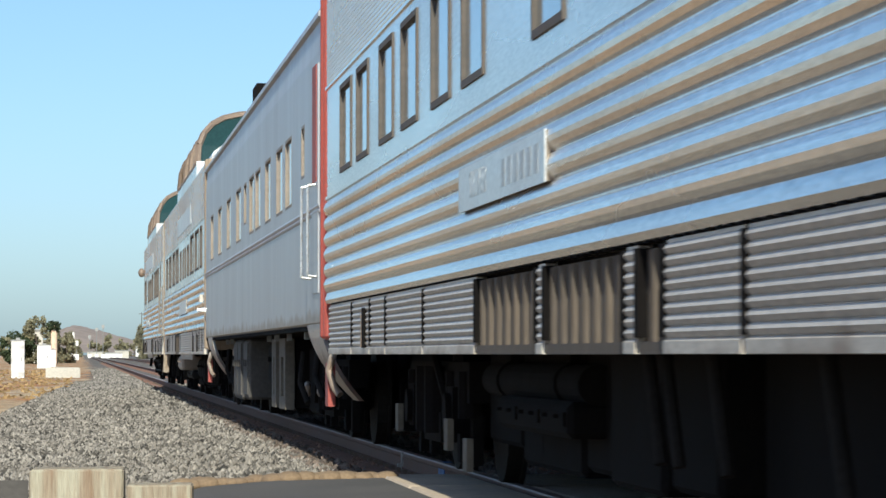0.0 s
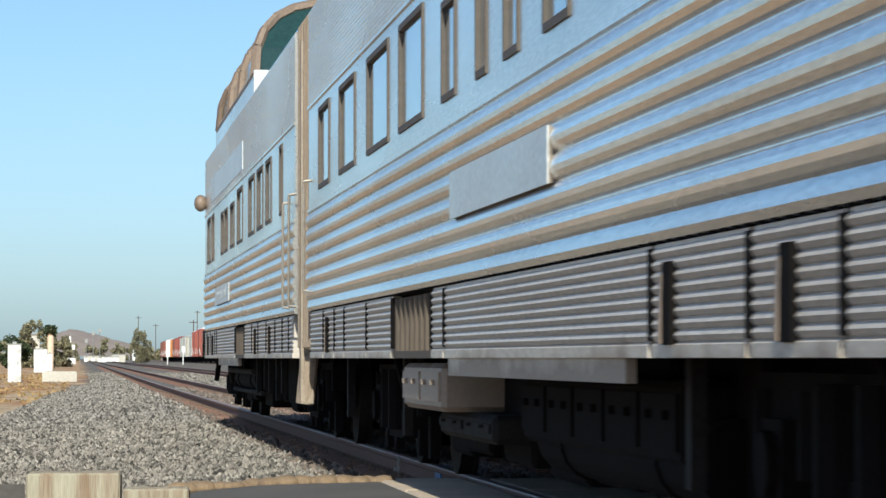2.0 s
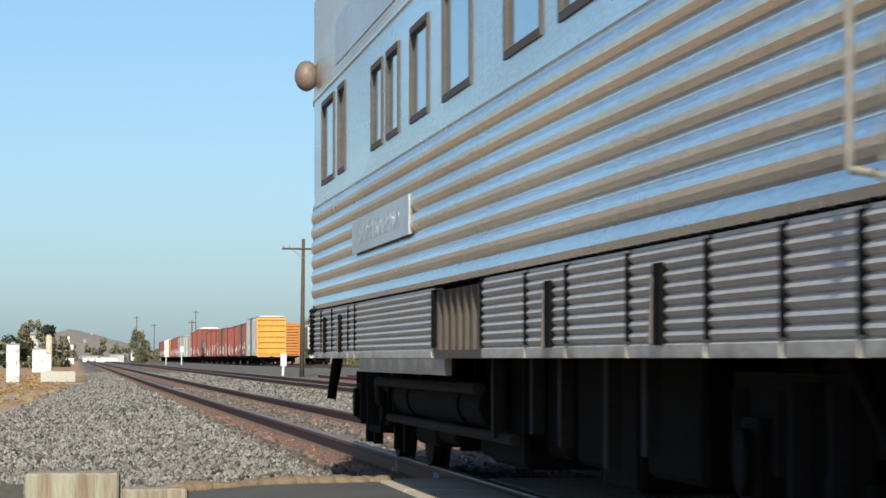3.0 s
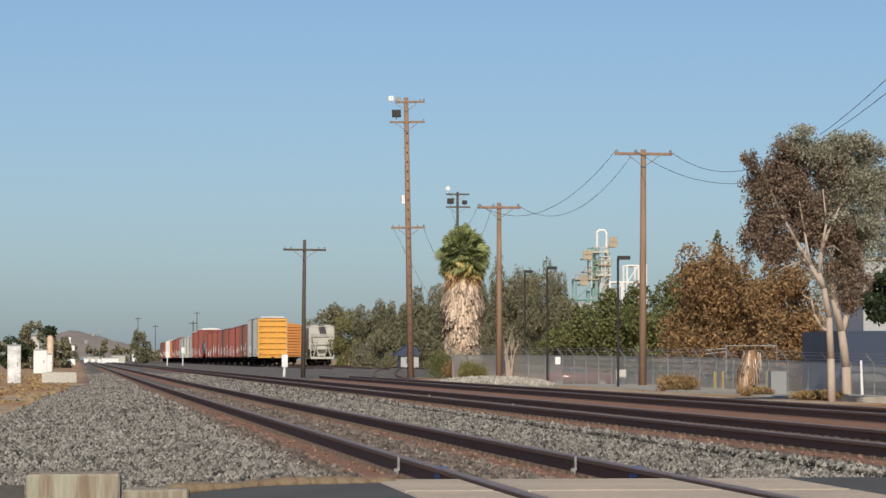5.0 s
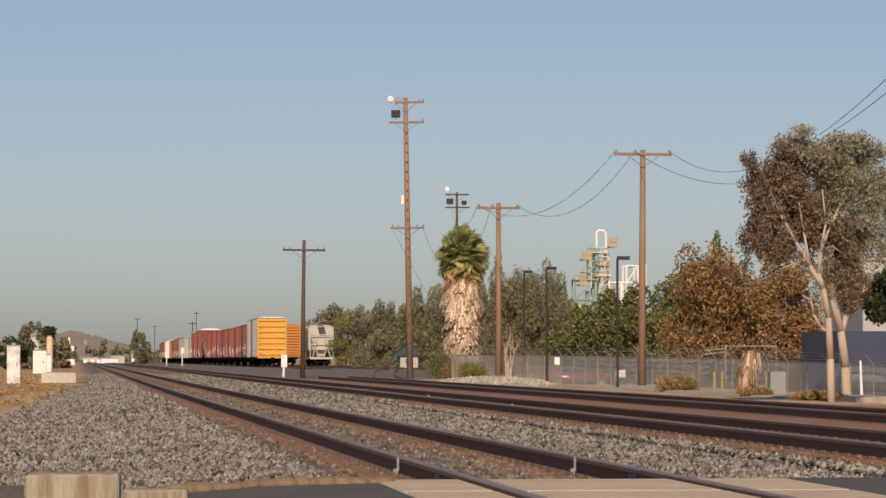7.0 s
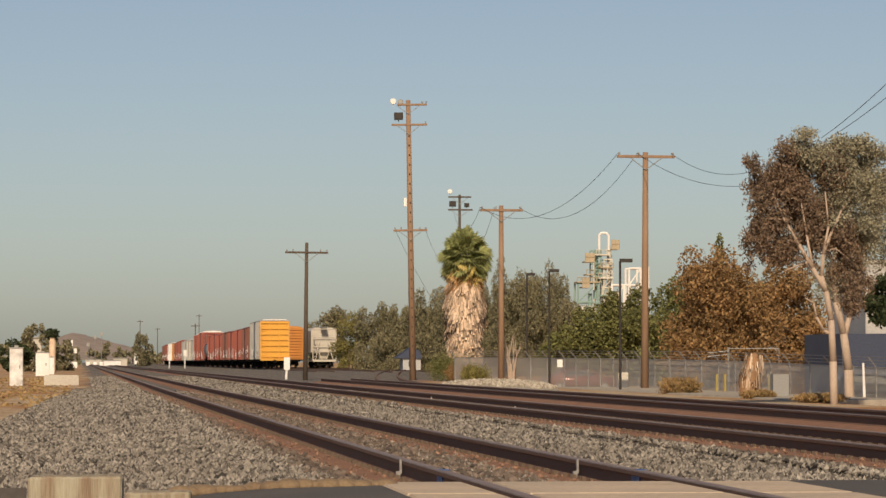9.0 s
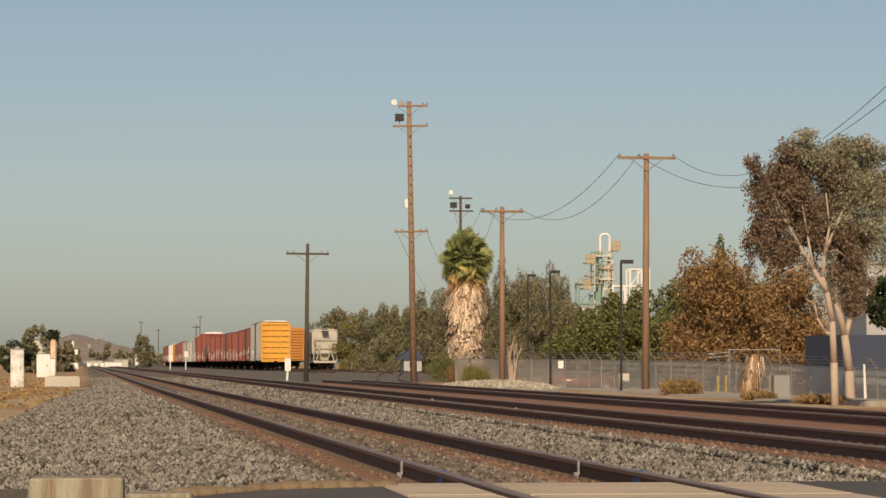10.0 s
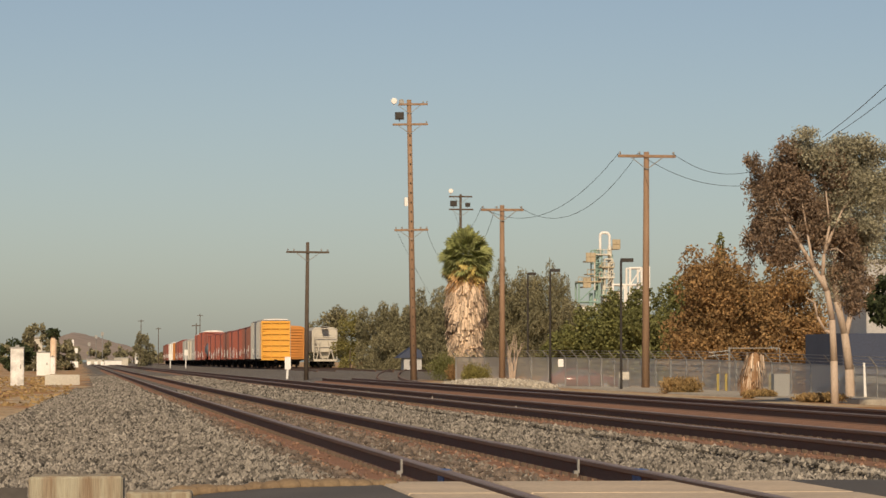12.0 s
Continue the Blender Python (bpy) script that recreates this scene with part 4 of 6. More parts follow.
limb(bm, [(-0.12, 0, 2.1), (0.05, 0, 2.8), (0.22, 0, 3.6), (0.5, 0, 5.0)], 0.12, 0.04)
part("trunk", bm, BARK, t, smooth=True)
leaf_cloud("crown", [(0.5, 0, 7.2, 1.5, 1.4, 1.1), (1.8, 0, 6.8, 1.3, 1.4, 1.2), (-0.6, 0.2, 6.6, 1.1, 1.3, 1.0), (0.6, 0.2, 5.4, 1.4, 1.3, 1.0), (2.3, 0, 5.3, 1.2, 1.3, 1.2), (-0.4, 0.3, 4.2, 0.9, 1.1, 1.0), (3.2, 0, 6.4, 1.2, 1.3, 1.4)], 30000, 0.055, EUCA, t, 0.8, 2.3)
tree(32.9, 138, "dense very dark green tree by the car park", LEAF, crowns(0, 3.0, 2.4, 5.0, 14, 1.4), 6000, 0.13, [([(0, 0, -1.2), (0, 0, 3)], 0.16, 0.06)])

# ---- the palm ----
palm = thing("palm_tree", "fan palm with a thick skirt of dead fronds", "palm tree", pose(26.5, 238.5, GROUND))
bm = bmesh.new()
limb(bm, [(0.15, 0, -1.2), (0, 0, 4), (-0.1, 0, 8.2)], 0.6, 0.35, 12)
part("trunk", bm, BARK, palm)


def fan_fronds(name, n, z0, z1, reach, droop, size, mat):
    vs, fs = [], []
    for k in range(n):
        a, u = rng.uniform(0, 2 * math.pi), rng.random()
        z = z0 + (z1 - z0) * u
        up = rng.uniform(*droop)
        d = np.array([math.cos(a) * math.cos(up), math.sin(a) * math.cos(up), math.sin(up)])
        hub = np.array([-0.1, 0, z]) + d * reach * rng.uniform(0.7, 1.1)
        side = np.cross(d, [0, 0, 1.0])
        side /= max(np.linalg.norm(side), 1e-6)
        roll = rng.uniform(-1.3, 1.3)
        side, top = side * math.cos(roll) + np.cross(side, d) * math.sin(roll), np.cross(side, d) * math.cos(roll) - side * math.sin(roll)
        for j in range(13):
            b = (j - 6) * 0.23
            fold = top * (0.10 * abs(j - 6) / 6)
            e = d * math.cos(b) + side * math.sin(b) + fold
            w = np.cross(e, top) * 0.085 * size
            reach_tip = size * rng.uniform(0.85, 1.1) * (1 - 0.15 * abs(j - 6) / 6)
            mid = hub + e * reach_tip * 0.62
            end_tip = hub + e * reach_tip - np.array([0, 0, 0.16 * size])
            i = len(vs)
            vs += [hub - w * 0.2, mid - w, end_tip, mid + w]
            fs.append([i, i + 1, i + 2, i + 3])
        i = len(vs)
        s = side * 0.03
        vs += [np.array([-0.1, 0, z]) - s, np.array([-0.1, 0, z]) + s, hub + s * 0.4, hub - s * 0.4]
        fs.append([i, i + 1, i + 2, i + 3])
    return from_arrays(name, np.array(vs), np.array(fs), mat, palm)


tagged(fan_fronds("green_fronds", 80, 8.5, 9.0, 0.8, (0.0, 1.5), 1.05, FROND), "green fan fronds")
tagged(fan_fronds("drooping_fronds", 80, 8.1, 8.8, 1.15, (-0.75, 0.2), 0.95, FROND), "drooping green fronds")
tagged(fan_fronds("yellowing_fronds", 46, 7.8, 8.4, 1.0, (-1.1, -0.4), 0.9, YELLOWFROND), "yellow-green old fronds")
tagged(fan_fronds("dry_fronds", 110, 6.7, 8.0, 1.05, (-1.3, -0.7), 0.9, DEADFROND), "dry orange-brown fronds")
vs, fs = [], []
for k in range(5200):
    a, z = rng.uniform(0, 2 * math.pi), rng.uniform(1.0, 6.9)
    r = 0.88 + 0.34 * min(max((z - 1.8) / 2.8, 0), 1) - 0.35 * max((z - 5.6) / 1.3, 0)
    r += 0.11 * math.sin(3 * a + 1.7 * z) + 0.09 * math.sin(5 * a - 4.1 * z) + rng.uniform(-0.2, 0.08)
    c = np.array([math.cos(a) * r - 0.05 - 0.02 * z, math.sin(a) * r, z])
    sd = np.array([-math.sin(a), math.cos(a), 0]) * rng.uniform(0.025, 0.085) + np.array([0, 0, rng.uniform(-0.05, 0.05)])
    tip = c + np.array([math.cos(a + rng.normal(0, 0.3)) * rng.uniform(0.02, 0.3), math.sin(a) * rng.uniform(0.02, 0.3), -rng.uniform(0.35, 0.8)])
    i = len(vs)
    vs += [c - sd * 0.6, c + sd * 0.6, tip + sd, tip - sd]
    fs.append([i, i + 1, i + 2, i + 3])
tagged(from_arrays("frond_skirt", np.array(vs), np.array(fs), HUSK, palm), "pale hanging skirt of dead fronds")
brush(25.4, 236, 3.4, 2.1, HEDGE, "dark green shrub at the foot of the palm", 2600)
brush(24.4, 222, 2.2, 1.3, RUSTLEAF, "rust-brown dry shrub beside the fence", 1800)
brush(21.6, 190, 1.6, 1.25, GREENBRUSH, "olive-yellow brush against the fence", 1600)
brush(23.1, 133, 1.6, 0.65, GRASS, "dry brown brush beside the gravel path", 1800)
brush(23.4, 96, 1.6, 0.30, GREENBRUSH, "low dry grass by the siding", 2200)
brush(22.4, 104, 1.6, 0.25, GRASS, "low dry brown grass by the siding", 1600)
brush(22.8, 116, 1.2, 0.25, GRASS, "low dry brown grass by the siding", 1200)
t = thing("dead_shrub", "bare pale leafless sapling by the fence", "shrub", pose(23.6, 190, GROUND))
for k in range(8):
    a, top = random.uniform(-0.5, 0.5), random.uniform(2.0, 3.0)
    bm = bmesh.new()
    fork = (a * 0.7 + random.uniform(-0.15, 0.15), 0, top * 0.55)
    limb(bm, [(a * 0.2, 0, -0.6), (a * 0.3 + random.uniform(-0.1, 0.1), 0, top * 0.25), fork, (a * 1.1 + random.uniform(-0.25, 0.25), 0, top)], 0.05, 0.012, 6)
    limb(bm, [fork, (fork[0] + random.uniform(-0.5, 0.5), 0.1, top * 0.85)], 0.02, 0.008, 5)
    part("branch", bm, BARK, t)

n = 2600
gy = 92 + 170 * rng.random(n) ** 1.2
gx = -13 + 12.6 * rng.random(n)
keep = gx < -1.7 + 0.0236 * (np.minimum(gy, 150) - 45) - 0.6
base = np.stack([gx, gy, np.full(n, GROUND)], -1)[keep]
tip = base + np.stack([rng.normal(0, 0.06, len(base)), rng.normal(0, 0.05, len(base)), rng.uniform(0.03, 0.11, len(base))], -1)
wide = np.stack([rng.uniform(0.04, 0.12, len(base)), rng.normal(0, 0.03, len(base)), np.zeros(len(base))], -1)
verts = np.stack([base - wide, base + wide, tip], 1).reshape(-1, 3)
tagged(from_arrays("dry_grass", verts, np.arange(len(verts)).reshape(-1, 3), GRASS), "short dry orange-brown grass on the verge", "grass", kind="stuff")

# ---- the fence ----
FENCE = [(21.95, 203.5, 1.08), (25.3, 181, 1.02), (27.3, 147.5, 0.88), (28.3, 122, 0.62), (29.3, 96, 0.42)]
fence = thing("chain_link_fence", "grey chain-link fence with slanted barbed wire arms", "fence", pose(0, 0, 0))
k = 0
for (xa, ya, za), (xb, yb, zb) in zip(FENCE, FENCE[1:]):
    n = int(math.hypot(xb - xa, yb - ya) / 3.0)
    for i in range(n):
        u, v = i / n, (i + 1) / n
        p = Vector((xa + (xb - xa) * u, ya + (yb - ya) * u, za + (zb - za) * u))
        q = Vector((xa + (xb - xa) * v, ya + (yb - ya) * v, za + (zb - za) * v))
        bm = bmesh.new()
        rod(bm, (p.x, p.y, p.z - 2.0), (p.x, p.y, p.z), 0.035 if k % 5 else 0.06, n=8)
        post = part("post", bm, GALV, fence)
        bm = bmesh.new()
        rod(bm, p, p + Vector((-0.34, -0.15, 0.38)), 0.03, n=6)
        part("arm", bm, GALV, post)
        bm = bmesh.new()
        vs = [bm.verts.new(c) for c in ((p.x, p.y, p.z - 1.9), (q.x, q.y, q.z - 1.9), (q.x, q.y, q.z), (p.x, p.y, p.z))]
        bm.faces.new(vs)
        part("mesh_panel", bm, CHAINLINK, fence)
        bm = bmesh.new()
        rod(bm, p, q, 0.022, n=6)
        part("top_rail", bm, GALV, fence)
        for e in (0.35, 0.68, 1.0):
            o = Vector((-0.34, -0.15, 0.38)) * e
            bm = bmesh.new()
            rod(bm, p + o, q + o, 0.009, n=4)
            part("barbed_wire", bm, GALV, fence)
        k += 1
part("warning_sign", boxes((24.72, 25.0, 179.6, 179.63, 0.55, 0.95)), WHITE, fence, "small white sign")
gate = thing("gate_frame", "galvanised gate frame standing in the fence", "gate", pose(27.62, 146.9, 0))
bm = bmesh.new()
for a, b in (((0, 0, -1.2), (0, 0, 1.45)), ((0, 0, 1.4), (2.2, 0, 1.4)), ((2.2, 0, 1.4), (2.2, 0, -1.2)), ((-0.9, 0, 1.2), (0, 0, 1.3)), ((-0.9, 0, 1.05), (0, 0, 1.15))):
    rod(bm, a, b, 0.05 if a[0] == b[0] == 0 else 0.02, n=8)
part("frame", bm, GALV, gate)

# ---- things beyond and beside the fence ----
def parked_car(x, y, mat, label, turn, base):
    t = thing("parked_car", label, "car", pose(x, y, base, 0, 0, turn), "cars behind the fence")
    bm = bmesh.new()
    prism(bm, [(-2.1, 0.3), (2.1, 0.3), (2.15, 0.62), (1.9, 0.82), (1.0, 0.92), (0.45, 1.36), (-0.9, 1.38), (-1.5, 0.95), (-2.1, 0.85)], -0.82, 0.82)
    bmesh.ops.bevel(bm, geom=bm.edges[:], offset=0.06, segments=2, affect="EDGES")
    part("body", bm, mat, t, smooth=True)
    for s in (-0.835, 0.80):
        bm = bmesh.new()
        prism(bm, [(-1.15, 0.95), (0.8, 0.95), (0.38, 1.29), (-0.85, 1.31)], s, s + 0.03)
        part("window", bm, GLASS, t)
    for wx in (-1.3, 1.3):
        for s in (-0.75, 0.75):
            bm = bmesh.new()
            rod(bm, (wx, s - 0.11, 0.31), (wx, s + 0.11, 0.31), 0.31, n=20)
            wheel = part("wheel", bm, RUBBER, t)
            bm = bmesh.new()
            rod(bm, (wx, s - 0.13, 0.31), (wx, s + 0.13, 0.31), 0.19, n=14)
            part("rim", bm, CHROME, wheel)
    for wx in (-2.12, 2.10):
        for s in (-0.6, 0.6):
            part("headlight", boxes((wx - 0.05, wx + 0.05, s - 0.15, s + 0.15, 0.55, 0.7)), CHROME, t)


parked_car(28.8, 200, CARRED, "dark red parked saloon car seen through a fence", 6, -0.93)
parked_car(30.9, 135, CARDARK, "dark parked car behind the fence", 4, -1.03)
part("utility_cabinet", boxes((23.95, 24.5, 119.0, 119.5, -1.05, 0.40)), GALV)
tagged(bpy.data.objects["utility_cabinet"], "dull grey steel cabinet behind the fence", "cabinet")
part("barrier_block", boxes((24.35, 24.8, 156.5, 157, GROUND - 0.75, 0.35)), HOPPER)
tagged(bpy.data.objects["barrier_block"], "pale concrete block behind the fence", "block")
for x, y in ((26.03, 141), (26.37, 141), (28.2, 141)):
    bm = bmesh.new()
    rod(bm, (0, 0, GROUND - 0.8), (0, 0, 0.33), 0.055, n=10)
    tagged(part("bollard", bm, material("yellow_bollard", (0.36, 0.28, 0.09), 0.6), at=pose(x, y, 0)), "yellow steel bollard in the car park", "bollard", "bollards")
stump = thing("tree_stump", "short dead palm stump with shaggy hanging leaf bases", "tree stump", pose(22.95, 118.6, GROUND, 0, 6, 0))
bm = bmesh.new()
limb(bm, [(-0.08, 0, -0.5), (0.0, 0, 0.5), (0.1, 0, 1.35)], 0.26, 0.2, 12)
part("trunk", bm, STUMPWOOD, stump, smooth=True)
for words, mat, lo, hi, n in (("reddish brown lower leaf bases", STUMPWOOD, 0.25, 1.0, 160), ("pale tan hanging leaf bases", HUSK, 0.55, 1.5, 190)):
    vs, fs = [], []
    for k in range(n):
        a, z = rng.uniform(0, 2 * math.pi), rng.uniform(lo, hi)
        r = 0.26 + 0.09 * math.sin(2 * a + 3 * z) + rng.uniform(-0.04, 0.09)
        c = np.array([math.cos(a) * r + 0.08 * z, math.sin(a) * r, z])
        sd = np.array([-math.sin(a), math.cos(a), 0]) * rng.uniform(0.01, 0.032)
        tip = c + np.array([math.cos(a) * rng.uniform(0.0, 0.12), math.sin(a) * 0.08, -rng.uniform(0.2, 0.5)])
        i = len(vs)
        vs += [c - sd, c + sd, tip + sd * 0.6, tip - sd * 0.6]
        fs.append([i, i + 1, i + 2, i + 3])
    tagged(from_arrays("leaf_skirt", np.array(vs), np.array(fs), mat, stump), words)
# a small fan palm that shows over the fence
t = thing("fan_palm", "small bright green fan palm behind the fence", "palm tree", pose(32.6, 200, GROUND))
bm = bmesh.new()
limb(bm, [(0, 0, -1.2), (0, 0, 1.2)], 0.12, 0.09)
part("trunk", bm, DARKBARK, t)
vs, fs = [], []
for k in range(60):
    a, e = rng.uniform(0, 2 * math.pi), rng.uniform(0.2, 1.3)
    d = np.array([math.cos(a) * math.cos(e), math.sin(a) * math.cos(e), math.sin(e)])
    w = np.array([-math.sin(a), math.cos(a), 0]) * 0.05
    hub, tip = np.array([0, 0, 1.2]), np.array([0, 0, 1.2]) + d * rng.uniform(0.7, 1.25)
    i = len(vs)
    vs += [hub, (hub + tip) / 2 - w, tip - np.array([0, 0, 0.15]), (hub + tip) / 2 + w]
    fs.append([i, i + 1, i + 2, i + 3])
tagged(from_arrays("fronds", np.array(vs), np.array(fs), FROND, t), "bright green fronds")
bm = bmesh.new()
rod(bm, (0, 0, -0.4), (-0.05, 0, 1.15), 0.06, 0.04, 8)
tagged(part("white_pipe", bm, WHITE, at=pose(27.3, 119.5, GROUND)), "short white standpipe behind the fence", "pipe")
shed = thing("low_building", "pale grey building with a dark navy lower wall", "building", pose(35.7, 152, GROUND))
part("wall", boxes((-2.0, 3.2, 0, 8, -1.2, 2.45)), BLUEROOF, shed, "dark navy lower wall")
part("upper_wall", boxes((-0.9, 3.2, 0.1, 8, 2.45, 5.6)), GREYWALL, shed, "pale grey upper wall")
part("roof", boxes((-1.0, 3.4, 0.0, 8.3, 5.6, 5.75)), HOPPER, shed)
for x in (0.3, 1.05):
    win = part("window", boxes((x, x + 0.55, -0.02, 0.0, 1.0, 1.7)), GLASS, shed)
    part("window_frame", boxes((x - 0.05, x, -0.03, 0.0, 0.95, 1.75), (x + 0.55, x + 0.6, -0.03, 0.0, 0.95, 1.75), (x, x + 0.55, -0.03, 0.0, 1.7, 1.75), (x, x + 0.55, -0.03, 0.0, 0.95, 1.0)), GALV, win)
hut = thing("blue_roof_hut", "small hut with a dark blue pitched roof", "hut", pose(29.45, 311, GROUND + 0.5))
bm = bmesh.new()
prism(bm, [(-1.3, 1.0), (1.1, 1.0), (0.9, 1.7), (0.1, 2.0)], 0, 3)
part("roof", bm, BLUEROOF, hut)
part("wall", boxes((-0.6, 1.0, 0.2, 3, -0.4, 1.05)), GREYWALL, hut)
part("window", boxes((-0.1, 0.5, 0.17, 0.2, 0.3, 0.75)), GLASS, hut)
# a mound of pale gravel and a pale path
bm = bmesh.new()
bmesh.ops.create_uvsphere(bm, u_segments=48, v_segments=16, radius=1, matrix=Matrix.LocRotScale((17.9, 150, GROUND - 0.06), None, (2.6, 9, 0.42)))
for v in bm.verts:
    v.co.z += 0.05 * noise.noise(v.co * 2.2)
tagged(part("gravel_mound", bm, PALEGRAVEL, smooth=False), "low mound of pale gravel between tracks", "gravel", kind="structure")
stone_xy = np.stack([17.9 + 2.3 * (rng.random(3500) - 0.5) * 2, 150 + 8 * (rng.random(3500) - 0.5) * 2], -1)
keep = ((stone_xy[:, 0] - 17.9) / 2.6) ** 2 + ((stone_xy[:, 1] - 150) / 9) ** 2 < 0.9
mound = stone_xy[keep]
s = stones("gravel_stones", len(mound), lambda k: mound, 0.07, PALEGRAVEL)
co = np.empty(len(s.data.vertices) * 3)
s.data.vertices.foreach_get("co", co)
co = co.reshape(-1, 3)
rise = 0.42 * np.sqrt(np.maximum(1 - ((co[:, 0] - 17.9) / 2.6) ** 2 - ((co[:, 1] - 150) / 9) ** 2, 0))
co[:, 2] += rise - 0.02
s.data.vertices.foreach_set("co", co.ravel())
tagged(s, "pale crushed stones heaped on a mound", "gravel", kind="stuff")
bm = bmesh.new()
prism(bm, [(21.8, GROUND - 0.9), (27.2, GROUND - 0.9), (26.6, GROUND - 0.02), (22.6, GROUND + 0.0)], 108, 165)
tagged(part("path", bm, PALEGRAVEL), "pale gravel path before the fence", "path", kind="structure")

# ---- switch stands and markers ----
def marker(x, y, h, w, label):
    t = thing("track_marker", label, "marker", pose(x, y, GROUND), "markers beside the tracks")
    bm = bmesh.new()
    rod(bm, (0, 0, -0.1), (0.05, 0, h), 0.09, 0.08, 8)
    part("post", bm, WHITE, t)
    part("target", boxes((0.0 - w / 2, w / 2 + 0.1, -0.12, -0.05, h - 0.1, h + 0.75)), WHITE, t)


marker(13.9, 236, 0.75, 0.3, "white switch stand with a leaning post")
marker(14.2, 560, 1.6, 0.5, "white track marker post")
marker(15.5, 520, 2.2, 0.4, "white track marker post")
# ---- left of the line ----
def cabinet(x, y, w, h, label):
    t = thing("signal_cabinet", label, "signal cabinet", pose(x, y, GROUND), "white cabinets beside the line")
    bm = boxes((-w / 2, w / 2, -w / 2, w / 2, -0.1, h))
    bmesh.ops.bevel(bm, geom=bm.edges[:], offset=0.025, segments=1, affect="EDGES")
    paint = PEEL if "peeling" in label else WHITE
    part("case", bm, paint, t)
    part("door", boxes((-w * 0.4, w * 0.4, -w / 2 - 0.02, -w / 2, 0.25, h - 0.15)), paint, t)
    part("lid", boxes((-w * 0.54, w * 0.54, -w * 0.54, w * 0.54, h, h + 0.06), (-w * 0.15, w * 0.15, -0.1, 0.1, h + 0.06, h + 0.16)), GALV, t)
    part("latch", boxes((w * 0.22, w * 0.3, -w / 2 - 0.05, -w / 2 - 0.02, h * 0.45, h * 0.56)), GALV, t)


cabinet(-3.15, 173.4, 0.66, 1.85, "tall white signal cabinet with peeling paint")
cabinet(-3.2, 298, 1.15, 1.95, "broad white signal cabinet")
cabinet(-2.7, 330, 0.5, 1.6, "narrow white signal cabinet")
bm = boxes((-0.87, 0.87, -0.5, 0.5, -0.1, 0.52))
bmesh.ops.bevel(bm, geom=bm.edges[:], offset=0.04, segments=2, affect="EDGES")
tagged(part("concrete_block", bm, HOPPER, at=pose(-0.95, 177.2, GROUND)), "low pale concrete block on dry earth", "concrete block")
for x, y, h in ((-2.0, 520, 4.2), (-1.6, 560, 4.6), (-1.9, 640, 4.0), (-1.1, 700, 3.8), (2.2, 1000, 6.5), (4.4, 1050, 9.0), (6.0, 1000, 9.5)):
    t = thing("signal_mast", "far pale signal mast beside the line", "signal", pose(x, y, GROUND), "signals along the line")
    bm = bmesh.new()
    rod(bm, (0, 0, -1.2), (0, 0, h), 0.12, 0.1, 8)
    part("mast", bm, GALV, t)
    part("signal_head", boxes((-0.4, 0.4, -0.2, 0.2, h - 0.9, h + 0.1)), WHITE if y < 800 else GALV, t)
    part("base_case", boxes((-0.5, 0.5, -0.4, 0.4, 0.0, 1.2)), WHITE, t)
for x, y, w, h, m in ((-5.6, 430, 4.0, 5.2, PINE), (-3.4, 425, 2.0, 4.6, PINE), (-8.2, 420, 5, 4.0, LEAF), (-11.5, 400, 6, 3.6, LEAF), (-2.0, 470, 3.0, 3.6, PINE), (13.5, 800, 4.6, 7.4, PINE), (15.0, 810, 4, 6.6, PINE)):
    tree(x, y, "far grey-green tree beside the line", m, crowns(0, w, 0.3, h, 14), 3500, 0.22, [([(0, 0, -1.2), (0, 0, h * 0.7)], 0.18, 0.06)], group="far trees")
t = thing("palm_tree", "far dry palm trunk among trees", "palm tree", pose(-3.3, 415, GROUND))
bm = bmesh.new()
limb(bm, [(0, 0, -1.2), (0, 0, 4.4)], 0.35, 0.4, 10)
part("trunk", bm, HUSK, t)
leaf_cloud("crown", [(0, 0, 4.5, 0.75, 0.8, 0.6)], 900, 0.2, LEAF, t)
for x, y, w, h, d, m, words in ((-6.2, 460, 2.2, 4.3, 4, HOPPER, "pale distant house front"), (8.6, 950, 4.6, 1.5, 8, WHITE, "long low white distant shed"), (11.5, 1010, 4, 2.2, 6, HOPPER, "pale distant yard building"),
                                (5.0, 1300, 6, 2.0, 8, HOPPER, "long low pale distant shed"), (-10.5, 250, 9, 0.9, 0.3, BROWNCAR, "low brown wooden fence wall")):
    b = thing("distant_building", words, "building", pose(x, y, GROUND))
    part("wall", boxes((-w / 2, w / 2, 0, d, -0.2, h)), m, b)
    part("roof", boxes((-w / 2 - 0.2, w / 2 + 0.2, -0.2, d + 0.2, h, h + 0.2)), GALV, b)
van = thing("white_truck", "white yard truck facing along the tracks", "truck", pose(14.4, 860, GROUND))
bm = boxes((-1.15, 1.15, 0.8, 5, 0.6, 3.3), (-1.1, 1.1, -0.8, 0.8, 0.6, 2.4))
part("body", bm, WHITE, van)
part("windscreen", boxes((-0.95, 0.95, -0.84, -0.8, 1.5, 2.2)), GLASS, van)
for s in (-0.9, 0.9):
    bm = bmesh.new()
    rod(bm, (s - 0.15, 0, 0.45), (s + 0.15, 0, 0.45), 0.45, n=16)
    part("wheel", bm, RUBBER, van)
for x, y, h in ((30.5, 900, 13.5), (16.0, 940, 12.5), (22.0, 1000, 11.0), (21.0, 640, 8.2)):
    bm = bmesh.new()
    rod(bm, (0, 0, -0.3), (0, 0, h), 0.12, 0.09, 8)
    box(bm, -0.8, 0.8, -0.1, 0.1, h - 0.5, h - 0.35)
    tagged(part("utility_pole", bm, DARKBARK, at=pose(x, y, GROUND)), "far thin yard pole", "utility pole", "poles along the yard")
